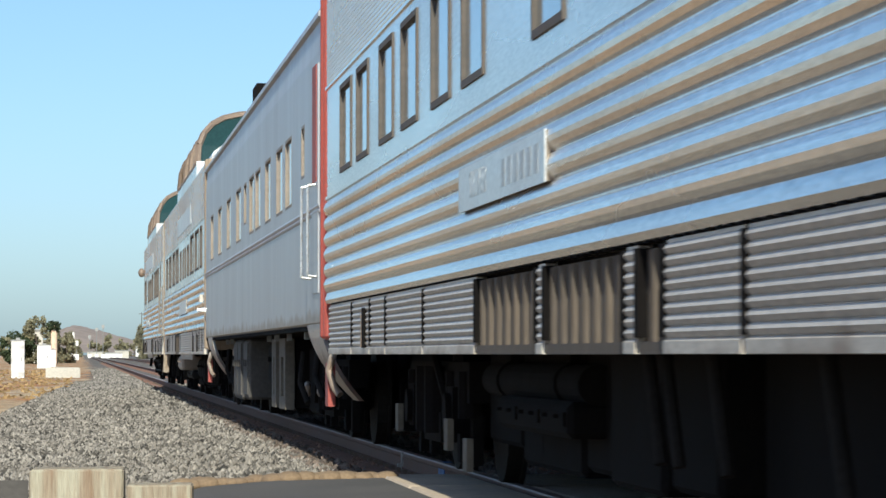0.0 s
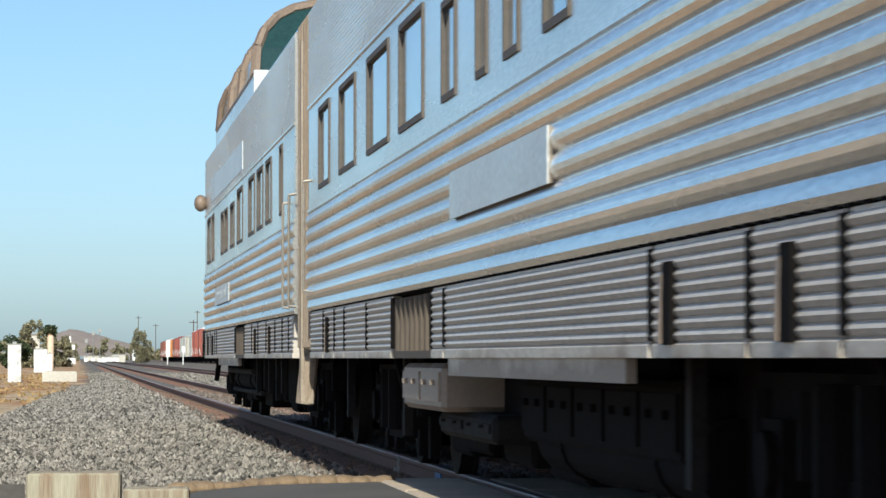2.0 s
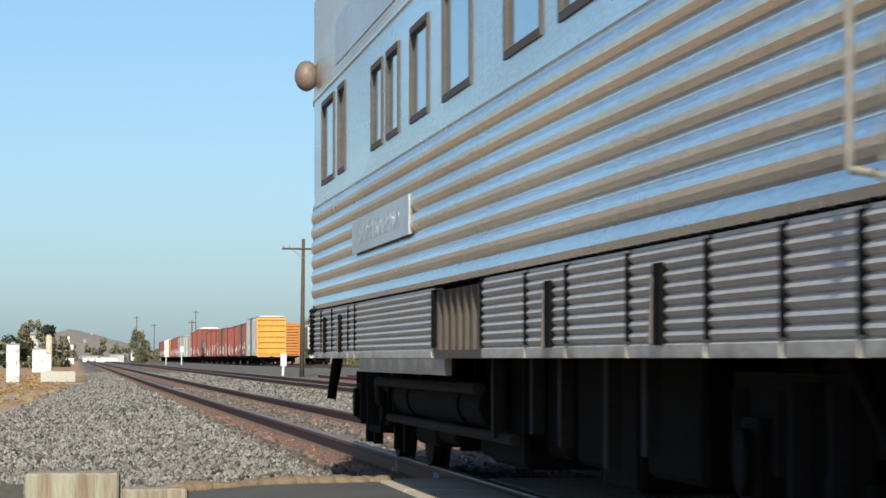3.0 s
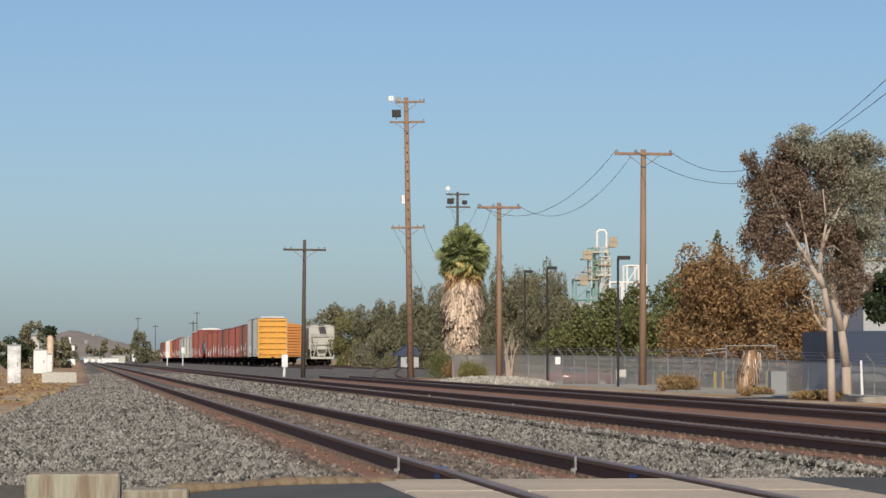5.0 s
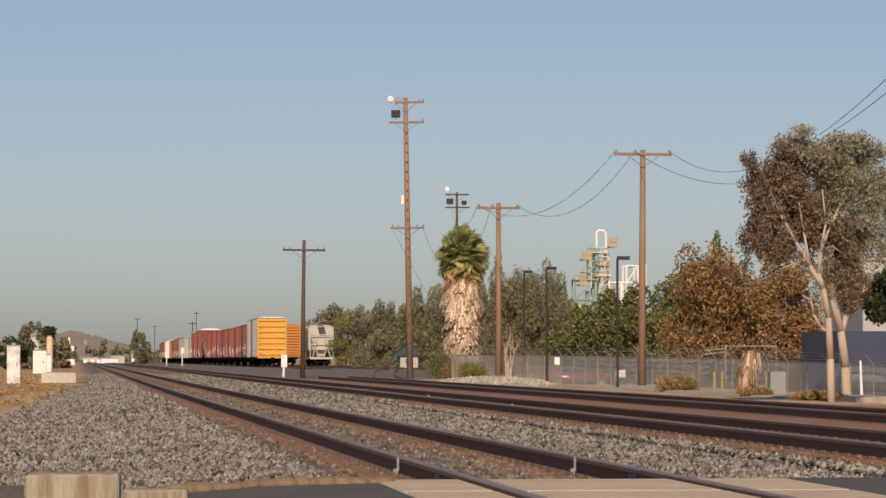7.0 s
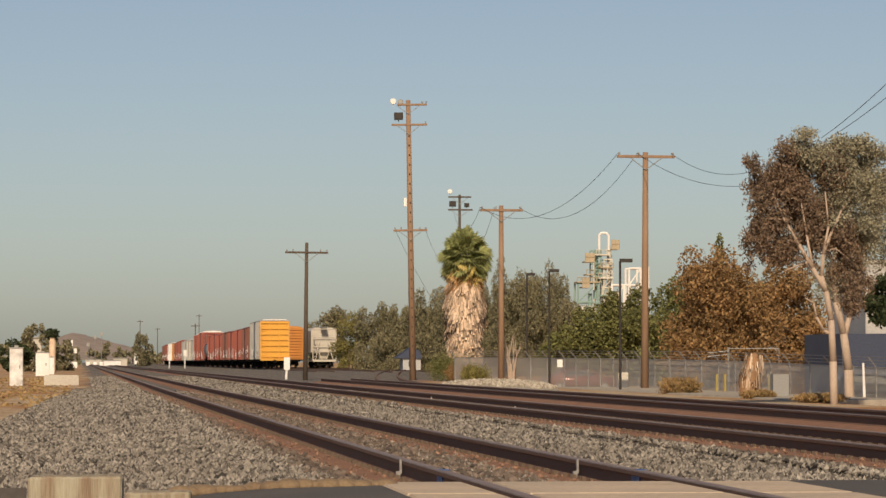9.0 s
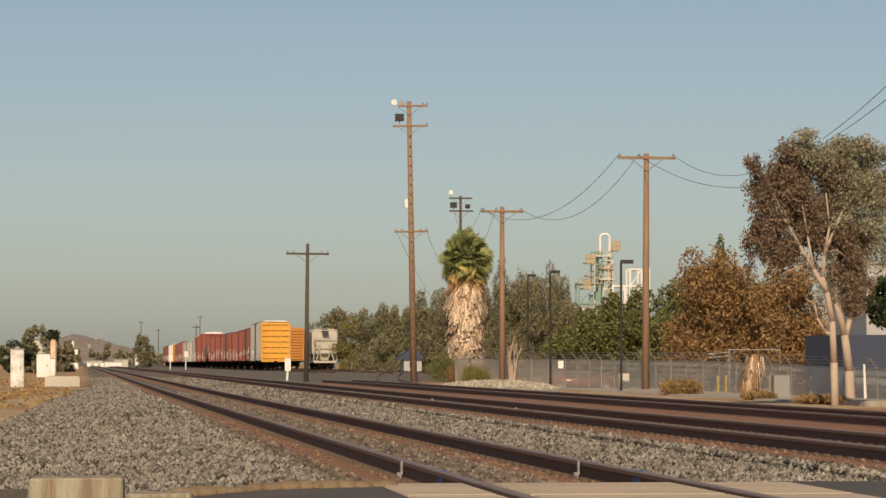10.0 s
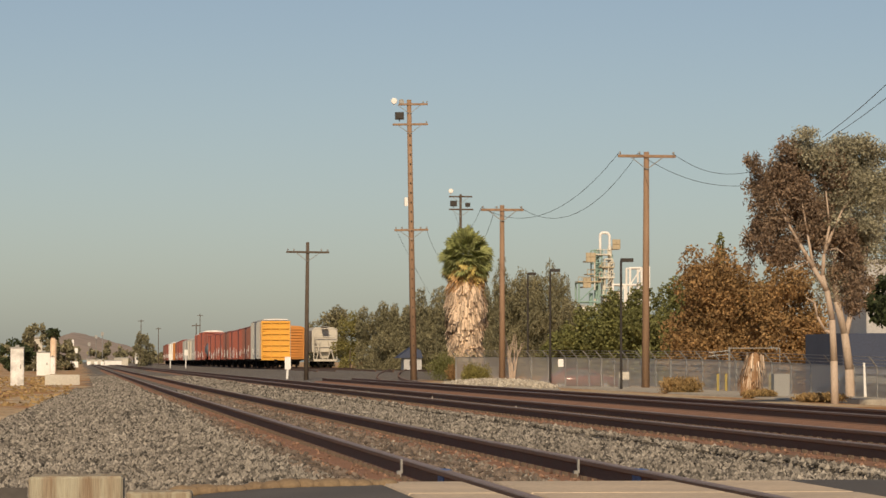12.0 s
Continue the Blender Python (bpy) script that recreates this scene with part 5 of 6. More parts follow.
# far trees that close the view along the line
for k in range(26):
    x = -60 + k * 5.5 + random.uniform(-1.5, 1.5)
    y = 1500 + random.uniform(-60, 60)
    h = random.uniform(5, 9) * (1.0 if x < 12 else 1.25)
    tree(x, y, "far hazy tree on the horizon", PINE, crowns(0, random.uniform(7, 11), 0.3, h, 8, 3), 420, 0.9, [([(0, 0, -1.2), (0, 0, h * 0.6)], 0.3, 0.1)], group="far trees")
# the hill on the horizon
bm = bmesh.new()
n, m = 60, 14
rows = []
for j in range(m + 1):
    v = j / m
    row = []
    for i in range(n + 1):
        u = i / n * 2 - 1
        x, y = 12 + u * 110, 3050 + v * 500
        z = 23 * math.exp(-((x + 9) / (30 if x < -9 else 40)) ** 2) + 8 * math.exp(-((x - 45) / 24) ** 2) + 8 * math.exp(-((x - 10) / 80) ** 2)
        z *= math.sin(math.pi * min(v * 0.5 + 0.04, 0.5))
        row.append(bm.verts.new((x, y, GROUND - 1 + z * (1 + 0.08 * noise.noise(Vector((x * 0.1, y * 0.02, 0)))))))
    rows.append(row)
for p, q in zip(rows, rows[1:]):
    for i in range(n):
        bm.faces.new((p[i], p[i + 1], q[i + 1], q[i]))
tagged(part("hill", bm, HILL, smooth=True), "low dry brown hill on the horizon", "hill", kind="structure")

# ---- the plant tower ----
tower = thing("plant_tower", "teal and pale steel process tower of a plant", "tower", pose(88.0, 592, GROUND))


def lattice(x0, x1, z0, z1, levels, mat, r, name, depth=4.0):
    bm = bmesh.new()
    for x in (x0, x1):
        for y in (0, depth):
            rod(bm, (x, y, z0), (x, y, z1), r, n=6)
    for k in range(levels + 1):
        z = z0 + (z1 - z0) * k / levels
        for y in (0, depth):
            rod(bm, (x0, y, z), (x1, y, z), r, n=6)
        if k < levels:
            zn = z0 + (z1 - z0) * (k + 1) / levels
            rod(bm, (x0, 0, z), (x1, 0, zn), r * 0.7, n=5)
    part(name, bm, mat, tower)


lattice(-2.9, 0.6, -2, 14.8, 5, TOWERTEAL, 0.17, "lower_frame")
lattice(-3.9, -2.3, 4, 10.2, 3, TOWERPALE, 0.1, "stair_frame")
lattice(-0.2, 1.1, 14.8, 20.4, 5, TOWERTEAL, 0.12, "upper_frame")
lattice(1.6, 3.0, 9.0, 18.8, 6, TOWERPALE, 0.12, "middle_frame")
for x, z0, z1, r, m in ((0.35, 12, 20.2, 0.36, TOWERTEAL), (2.7, 9, 21.2, 0.36, TOWERPALE), (3.1, 12, 19.6, 0.16, TOWERTEAL), (-1.9, 5, 11, 0.55, TOWERPALE), (-0.6, 4, 13, 0.35, TOWERTEAL),
                        (1.7, 6, 15.8, 0.3, TOWERPALE), (-2.7, 8, 10, 0.55, TOWERTAN), (1.2, 15, 18.2, 0.42, TOWERTAN), (0.1, 6, 12, 0.2, TOWERPALE)):
    bm = bmesh.new()
    rod(bm, (x, 1.5, z0), (x, 1.5, z1), r, n=12)
    part("vessel", bm, m, tower)
for x0, x1, z, tall, m in ((-3.1, 0.9, 14.9, 0.5, TOWERTAN), (-1.7, -0.1, 18.4, 1.5, TOWERTAN), (-1.5, -0.2, 16.2, 0.8, TOWERTAN), (2.9, 4.2, 20.6, 1.6, TOWERTAN), (0.2, 2.6, 19.6, 0.9, TOWERPALE),
                           (-4.2, 0.6, 9.9, 0.5, TOWERPALE), (-3.0, 0.9, 7.4, 0.4, TOWERTEAL), (0.6, 3.2, 15.6, 0.4, TOWERPALE), (0.8, 3.0, 12.6, 0.4, TOWERTEAL), (1.0, 3.2, 17.4, 0.4, TOWERTAN), (1.9, 3.0, 9.6, 3.6, TOWERTAN), (-2.2, -0.9, 14.0, 1.6, TOWERTAN)):
    part("platform", boxes((x0, x1, -0.5, 3.5, z - 0.1, z + 0.1)), m, tower)
    bm = bmesh.new()
    rails = max(int((x1 - x0) / 0.6), 1)
    for k in range(rails + 1):
        rod(bm, (x0 + (x1 - x0) * k / rails, -0.5, z), (x0 + (x1 - x0) * k / rails, -0.5, z + max(tall, 0.8)), 0.05, n=4)
    rod(bm, (x0, -0.5, z + 0.8), (x1, -0.5, z + 0.8), 0.06, n=4)
    if tall > 1.2:
        box(bm, x0, x1, -0.45, -0.35, z, z + tall)
    part("railing", bm, m, tower)
bm = bmesh.new()
limb(bm, [(0.95, 1, 19.5), (0.95, 1, 23.0), (1.3, 1, 23.4), (2.2, 1, 23.4), (2.6, 1, 22.9), (2.6, 1, 20.5)], 0.22, 0.22, 8)
part("vent_pipe", bm, WHITE, tower)
for x, z0, z1 in ((-0.2, 13.5, 19.6), (-2.4, 6, 9.5), (2.2, 15.2, 18.0)):
    bm = bmesh.new()
    limb(bm, [(x, -0.3, z0), (x, -0.3, z1), (x + 0.7, -0.3, z1)], 0.13, 0.13, 8)
    part("pipe", bm, TOWERPALE, tower)
frame2 = thing("steel_building", "pale open steel plant building frame", "tower", pose(91.0, 592, GROUND))
bm = bmesh.new()
for x, top in ((0, 14.6), (2.1, 14.6), (3.0, 17.4), (5.0, 17.4)):
    for y in (0, 4):
        rod(bm, (x, y, 0), (x, y, top), 0.2, n=6)
for z, x0, x1 in ((8.5, 0, 5), (10.8, 0, 5), (14.4, 0, 5), (17.3, 3, 5), (12.6, 3, 5)):
    for y in (0, 4):
        rod(bm, (x0, y, z), (x1, y, z), 0.18, n=6)
for p, q in (((3.0, 14.4), (5.0, 17.3)), ((3.0, 12.6), (5.0, 14.4)), ((3.0, 14.4), (5.0, 10.8)), ((0, 10.8), (2.1, 14.4))):
    rod(bm, (p[0], 0, p[1]), (q[0], 0, q[1]), 0.12, n=5)
part("frame", bm, WHITE, frame2)
part("inner_plant", boxes((0.3, 1.9, 2, 4, 4, 11.4), (0.6, 1.5, 1.5, 3, 11.4, 13.4)), TOWERTAN, frame2)
part("stack_wall", boxes((5.9, 6.4, -0.5, 4.5, 8, 17.6)), WHITE, frame2)
# ---- the passenger train ----
CENTRE = 3.5425
HALF = 1.52


def flutes(z0, z1, n, depth, points=4):
    """(outward, z) points of n rounded ribs between two heights."""
    out = []
    for k in range(n):
        a = z0 + (z1 - z0) * k / n
        h = (z1 - z0) / n
        out.append((0.0, a + 0.03 * h))
        for i in range(points + 1):
            u = i / points
            out.append((depth * (0.25 + 0.75 * math.sin(math.pi * (0.08 + 0.84 * u))), a + h * (0.14 + 0.78 * u)))
        out.append((0.0, a + 0.99 * h))
    return out


WIN0, WIN1, RECESS = 2.20, 2.95, 0.055
ROOF = [(0.0, 3.30), (-0.02, 3.60), (-0.05, 3.86), (-0.13, 4.03), (-0.32, 4.17), (-0.75, 4.26), (-1.52, 4.30)]


def side_profile(kind):
    """Outward offset and height of the visible side, from the bottom up to the ridge."""
    if kind == "grey":
        low = [(-0.02, 1.08), (0.0, 1.10), (0.0, 2.02), (0.010, 2.03), (0.014, 2.045), (0.006, 2.06), (0.010, 2.065), (0.018, 2.085), (0.010, 2.105), (0.0, 2.11)]
        high = [(0.0, 3.40), (-0.02, 3.67), (0.02, 3.68), (0.02, 3.72), (-0.05, 3.77), (-0.16, 3.98), (-0.42, 4.15), (-1.0, 4.26), (-1.52, 4.28)]
    else:
        low = [(-0.03, 1.235), (0.004, 1.24), (0.016, 1.27), (0.006, 1.31)] + flutes(1.325, 2.075, 6, 0.028) + [(0.0, 2.08), (0.014, 2.09), (0.014, 2.115), (0.0, 2.125)]
        high = [(0.0, 2.985), (0.016, 2.99), (0.016, 3.015), (0.0, 3.02)] + flutes(3.03, 3.84, 24, 0.006, 2) + ROOF[2:]
    return low + [(0.0, WIN0), (-RECESS, WIN0 + 0.002), (-RECESS, WIN1 - 0.002), (0.0, WIN1)] + high


def body_mesh(kind, length, round_end=0.0, openings=()):
    """The shell of a car from y = 0 to length, its end rounded where asked, with pillars between the openings."""
    bm = bmesh.new()
    prof = side_profile(kind)
    bottom = prof[0][1]
    plan = [(0.0, 0.0, 1.0), (0.0, length - round_end, 1.0)]
    far = [(-o, z) for o, z in ROOF[::-1][1:]] + [(0.0, bottom)]
    rows = []
    for _, y, _ in plan:
        ring = [bm.verts.new((-(HALF + o), y, z)) for o, z in prof]
        ring += [bm.verts.new((HALF - o, y, z)) for o, z in far]
        rows.append(ring)
    if round_end:
        ring = rows.pop()
        bmesh.ops.delete(bm, geom=rows.pop(), context="VERTS")
        bmesh.ops.delete(bm, geom=ring, context="VERTS")
        turns = [k * 12 for k in range(16)]
        columns = [[bm.verts.new((-(HALF + o), 0, z)) for o, z in prof]]
        for d in turns:
            c, s = math.cos(radians(d)), math.sin(radians(d))
            columns.append([bm.verts.new((-(HALF + o) * c, length - round_end + (HALF + o) * round_end / HALF * s, z)) for o, z in prof])
        columns.append([bm.verts.new(((HALF + o), 0, z)) for o, z in prof])
        for p, q in zip(columns, columns[1:]):
            for i in range(len(prof) - 1):
                if (p[i + 1].co - q[i + 1].co).length > 1e-6 or (p[i].co - q[i].co).length > 1e-6:
                    bm.faces.new((p[i], q[i], q[i + 1], p[i + 1]))
        bm.faces.new(columns[0] + columns[-1][::-1])
    else:
        p, q = rows
        m = len(p)
        for i in range(m):
            bm.faces.new((p[i], q[i], q[(i + 1) % m], p[(i + 1) % m]))
        bm.faces.new(p[::-1])
        bm.faces.new(q)
    # pillars that fill the window recess where there is no opening
    pillars, edge = [], 0.0
    stops = sorted(openings)
    end = length - round_end * 0.98
    for y0, y1, z0, z1 in stops + [(end, end, WIN0, WIN1)]:
        if y0 > edge:
            pillars.append((edge, y0, WIN0, WIN1))
        if y1 > y0:
            if z0 > WIN0 + 0.01:
                pillars.append((y0, y1, WIN0, z0))
            if z1 < WIN1 - 0.01:
                pillars.append((y0, y1, z1, WIN1))
        edge = max(edge, y1)
    bmesh.ops.recalc_face_normals(bm, faces=bm.faces)
    return bm, pillars


def shell(car, kind, mat, length, round_end, openings):
    bm, pillars = body_mesh(kind, length, round_end, openings)
    body = part("body", bm, mat, car)
    for y0, y1, z0, z1 in pillars:
        part("window_pillar", boxes((-HALF, -HALF + RECESS + 0.02, y0, y1, z0, z1)), mat, body)


def window(parent, y0, y1, z0, z1, frame_mat, deep):
    """A pane in a frame; the frame stands slightly proud of the side, or deep inside it."""
    bm = bmesh.new()
    w = 0.040 if deep < 0.03 else 0.028
    x0, x1 = (-HALF - 0.012, -HALF + 0.045) if deep < 0.03 else (-HALF - 0.002, -HALF + 0.05)
    for d in ((y0, y0 + w, z0, z1), (y1 - w, y1, z0, z1), (y0 + w, y1 - w, z0, z0 + w), (y0 + w, y1 - w, z1 - w, z1)):
        box(bm, x0, x1, *d)
    win = part("window", bm, frame_mat, parent)
    inset = 0.012 if deep < 0.03 else 0.020
    pane = boxes((-HALF + inset, -HALF + inset + 0.006, y0 + 0.01, y1 - 0.01, z0 + 0.01, z1 - 0.01))
    part("pane", pane, GLASS, win, "dark reflecting window pane")
    return win


RIBS = [(0.0, 0.83), (0.016, 0.832), (0.016, 0.875)] + flutes(0.885, 1.215, 8, 0.016, 2) + [(0.0, 1.228)]


def skirt_panel(parent, y0, y1, drop=0.0):
    bm = bmesh.new()
    out = [(-(HALF - 0.008 + o), z) for o, z in RIBS]
    out = ([(-(HALF - 0.075), 0.83 - drop), (-(HALF - 0.055), 0.83 - drop)] if drop else []) + out + [(-(HALF - 0.06), 1.228), (-(HALF - 0.06), 0.83)]
    prism(bm, out, y0 + 0.035, y1 - 0.035)
    bmesh.ops.recalc_face_normals(bm, faces=bm.faces)
    return part("skirt_panel", bm, SKIRT, parent)


def grille(parent, y0, y1):
    bm = boxes((-HALF + 0.030, -HALF + 0.06, y0, y1, 0.86, 1.21))
    n = max(int((y1 - y0) / 0.3), 1)
    for k in range(n):
        y = y0 + (y1 - y0) * (k + 0.5) / n
        rod(bm, (-HALF + 0.030, y, 0.865), (-HALF + 0.030, y, 1.205), 0.026, n=8)
    box(bm, -HALF + 0.005, -HALF + 0.05, y0, y1, 0.83, 0.875)
    return part("grille", bm, GRILLE, parent, "rust-brown air intake grille")


def truck(parent, y):
    """A four-wheel truck: frame, journals, springs and wheels."""
    bm = bmesh.new()
    for x in (-1.0, 1.0):
        prism(bm, [(x - 0.09, 0.52), (x + 0.09, 0.52), (x + 0.09, 0.78), (x - 0.09, 0.78)], y - 1.9, y + 1.9)
        for d in (-1.3, 1.3):
            box(bm, x - 0.15, x + 0.15, y + d - 0.17, y + d + 0.17, 0.32, 0.62)
            rod(bm, (x - 0.19, y + d, 0.46), (x - 0.14, y + d, 0.46), 0.12, n=12)
            for e in (-0.38, 0.38):
                rod(bm, (x - 0.05, y + d + e, 0.42), (x - 0.05, y + d + e, 0.72), 0.09, n=10)
                box(bm, x - 0.05, x + 0.02, y + d + e - 0.08, y + d + e + 0.08, 0.12, 0.44)
        box(bm, x - 0.13, x + 0.10, y - 0.55, y + 0.55, 0.24, 0.44)
        rod(bm, (x - 0.1, y - 0.3, 0.3), (x - 0.1, y - 0.3, 0.75), 0.12, n=10)
        rod(bm, (x - 0.1, y + 0.3, 0.3), (x - 0.1, y + 0.3, 0.75), 0.12, n=10)
        rod(bm, (x - 0.12, y - 0.9, 0.5), (x - 0.16, y - 0.2, 0.92), 0.03, n=6)
    box(bm, -0.95, 0.95, y - 0.3, y + 0.3, 0.45, 0.95)
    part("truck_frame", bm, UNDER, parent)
    # Black fillers added so no lit ground shows through the truck.
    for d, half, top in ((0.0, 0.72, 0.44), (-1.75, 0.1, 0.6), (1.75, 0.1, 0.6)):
        part("truck_dark_filler", boxes((-0.62, 0.62, y + d - half, y + d + half, 0.13, top)), UNDER, parent)
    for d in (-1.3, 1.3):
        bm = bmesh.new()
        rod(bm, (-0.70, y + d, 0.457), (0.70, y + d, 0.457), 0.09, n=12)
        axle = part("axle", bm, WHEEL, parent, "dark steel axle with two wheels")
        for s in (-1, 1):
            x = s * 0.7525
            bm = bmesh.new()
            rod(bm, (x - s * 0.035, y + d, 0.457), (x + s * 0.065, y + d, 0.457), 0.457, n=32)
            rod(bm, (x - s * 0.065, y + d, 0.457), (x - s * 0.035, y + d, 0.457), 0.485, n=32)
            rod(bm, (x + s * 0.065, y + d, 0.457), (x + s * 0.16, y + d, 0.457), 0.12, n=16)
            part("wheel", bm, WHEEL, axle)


def gear_box(parent, y0, y1, z0, z1, x0=-1.2, x1=-0.3, name="equipment_box", mat=None):
    bm = boxes((x0, x1, y0, y1, z0, z1))
    bmesh.ops.bevel(bm, geom=bm.edges[:], offset=0.03, segments=1, affect="EDGES")
    n = max(int((y1 - y0) / 0.9), 1)
    for k in range(n):
        a, b = y0 + (y1 - y0) * (k + 0.06) / n, y0 + (y1 - y0) * (k + 0.94) / n
        box(bm, x0 - 0.015, x0, a, b, z0 + 0.06, z1 - 0.05)
        for e in (0.25, 0.75):
            yy = a + (b - a) * e
            box(bm, x0 - 0.04, x0 - 0.015, yy - 0.04, yy + 0.04, z0 + 0.55 * (z1 - z0), z0 + 0.66 * (z1 - z0))
    return part(name, bm, mat or UNDER, parent)


def tank(parent, y0, y1, x, z, r):
    bm = bmesh.new()
    rod(bm, (x, y0, z), (x, y1, z), r, n=18)
    for k in (0.2, 0.8):
        y = y0 + (y1 - y0) * k
        rod(bm, (x, y - 0.03, z), (x, y + 0.03, z), r + 0.015, n=18)
        box(bm, x - 0.03, x + 0.03, y - 0.03, y + 0.03, z, 1.0)
    return part("air_tank", bm, UNDER, parent)


def pipe_run(parent, pts, r=0.03, mat=None, name="pipe"):
    bm = bmesh.new()
    for p, q in zip(pts, pts[1:]):
        rod(bm, p, q, r, n=8)
    return part(name, bm, mat or UNDER, parent)


def grab(parent, y, z0, z1, out=0.09, mat=None):
    x = -HALF
    return pipe_run(parent, [(x, y, z1), (x - out, y, z1 - 0.01), (x - out, y, z0 + 0.01), (x, y, z0)], 0.012, mat or CHROME, "grab_iron")


def name_board(parent, y0, y1, z0, z1, letters, bars=0):
    """A flat plate over the flutes, lettered so that it reads from outside."""
    board = part("name_board", boxes((-HALF - 0.038, -HALF - 0.030, y0, y1, z0, z1)), PANEL, parent, "flat pale name plate on the fluted side")
    # Brown filler puts shade in the open gap behind the plate.
    part("board_gap_filler", boxes((-HALF - 0.0295, -HALF, y0 + 0.01, y1 - 0.01, z0 + 0.004, z1 - 0.004)), REVEAL, board, "brown filler for the shaded gap behind the plate")
    size = (z1 - z0) * 0.62
    if letters:
        font = bpy.data.curves.new("lettering", "FONT")
        font.body, font.size, font.extrude = letters, size, 0.0006
        font.align_x, font.align_y = "CENTER", "CENTER"
        font.space_character = 1.5 if len(letters) > 8 else 1.25
        ob = new("lettering", font)
        font.materials.append(LETTER)
        ob.parent = board
        shift = 0.0 if not bars else (y1 - y0) * 0.24
        ob.matrix_basis = Matrix.Translation((-HALF - 0.0388, (y0 + y1) / 2 + shift, (z0 + z1) / 2)) @ pose(0, 0, 0, 90, 0, -90)
        ob.scale = (1.75 if len(letters) > 8 else 1.5, 1.35, 1.0)
    if bars:
        bm = bmesh.new()
        for k in range(bars):
            y = y0 + (y1 - y0) * (0.06 + 0.42 * k / bars)
            box(bm, -HALF - 0.0392, -HALF - 0.038, y, y + 0.14, z0 + 0.05, z1 - 0.05)
        part("lettering_bars", bm, LETTER, board)
    return board


def dome(parent, y0, y1):
    """A glazed observation dome on the roof: frame, panes and end glass."""
    def arch(y, a, w, base, top, lean):
        c, s = math.cos(radians(a)), max(math.sin(radians(a)), 0.0)
        return Vector((-w * math.copysign(abs(c) ** 0.55, c), y + lean * s, base + (top - base) * s ** 0.75))

    n = 12
    frame_bm, base = bmesh.new(), 4.10
    stations = [(y0, 0.55), (y0 + 0.35, 0.5), (y0 + (y1 - y0) * 0.36, 0.0), (y0 + (y1 - y0) * 0.64, 0.0), (y1 - 0.35, -0.5), (y1, -0.55)]
    for y, lean in stations:
        for k in range(n):
            p, q = arch(y, 180 * k / n, 1.46, base, 5.02, lean), arch(y, 180 * (k + 1) / n, 1.46, base, 5.02, lean)
            rod(frame_bm, p, q, 0.055, n=6)
    for a in (0, 38, 75, 105, 142, 180):
        for (ya, la), (yb, lb) in zip(stations, stations[1:]):
            rod(frame_bm, arch(ya, a, 1.46, base, 5.02, la), arch(yb, a, 1.46, base, 5.02, lb), 0.045, n=6)
    d = part("dome", frame_bm, DOMEFRAME, parent, "brown framed glazed observation dome")
    glass = bmesh.new()
    rings = [[glass.verts.new(arch(y, 180 * k / n, 1.44, base, 5.00, lean)) for k in range(n + 1)] for y, lean in stations]
    for p, q in zip(rings, rings[1:]):
        for k in range(n):
            glass.faces.new((p[k], q[k], q[k + 1], p[k + 1]))
    glass.faces.new(rings[0])
    glass.faces.new(rings[-1][::-1])
    part("dome_glass", glass, TEAL, d, "dark green tinted dome glass", smooth=False)
    lower = bmesh.new()
    prism(lower, [(-1.50, 3.60), (-1.49, 4.14), (1.49, 4.14), (1.50, 3.60)], y0 - 0.2, y1 + 0.2)
    part("dome_base", lower, STEEL, d)
    return d


def letter_panel(parent, y0, y1, z0, z1):
    bm = boxes((-HALF - 0.012, -HALF + 0.02, y0, y1, z0, z1))
    return part("letter_board", bm, PANEL, parent, "smooth pale panel above the windows")


def diaphragm(parent, y0, y1, mat, words, half=1.44, low=0.95, high=3.85):
    bm = boxes((-half, half, y0, y1, low, high))
    bmesh.ops.bevel(bm, geom=bm.edges[:], offset=0.02, segments=1, affect="EDGES")
    whole = part("diaphragm", bm, mat, parent, words)
    n = max(int((y1 - y0) / 0.3), 2)
    for k in range(n):
        y = y0 + (y1 - y0) * (k + 0.5) / n
        bm = boxes((-half - 0.035, half + 0.035, y - 0.06, y + 0.06, low + 0.01, high - 0.01))
        bmesh.ops.bevel(bm, geom=bm.edges[:], offset=0.02, segments=1, affect="EDGES")
        part("fold", bm, mat, whole)
    return whole


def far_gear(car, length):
    """Black cases added low on the side away from the platform hide lit ballast."""
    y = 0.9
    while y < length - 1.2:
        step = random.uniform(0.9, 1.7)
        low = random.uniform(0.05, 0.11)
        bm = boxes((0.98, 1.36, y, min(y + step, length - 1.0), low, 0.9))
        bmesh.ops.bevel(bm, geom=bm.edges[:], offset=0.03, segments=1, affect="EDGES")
        part("far_screen_case", bm, UNDER, car)
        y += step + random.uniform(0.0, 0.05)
    # black cases added low on the near side between the trucks, hiding lit ground
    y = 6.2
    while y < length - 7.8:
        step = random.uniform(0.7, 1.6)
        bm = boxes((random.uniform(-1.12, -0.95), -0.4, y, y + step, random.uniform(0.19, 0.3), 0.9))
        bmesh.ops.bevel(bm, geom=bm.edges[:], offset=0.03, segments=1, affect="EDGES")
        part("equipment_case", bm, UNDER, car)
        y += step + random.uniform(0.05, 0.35)


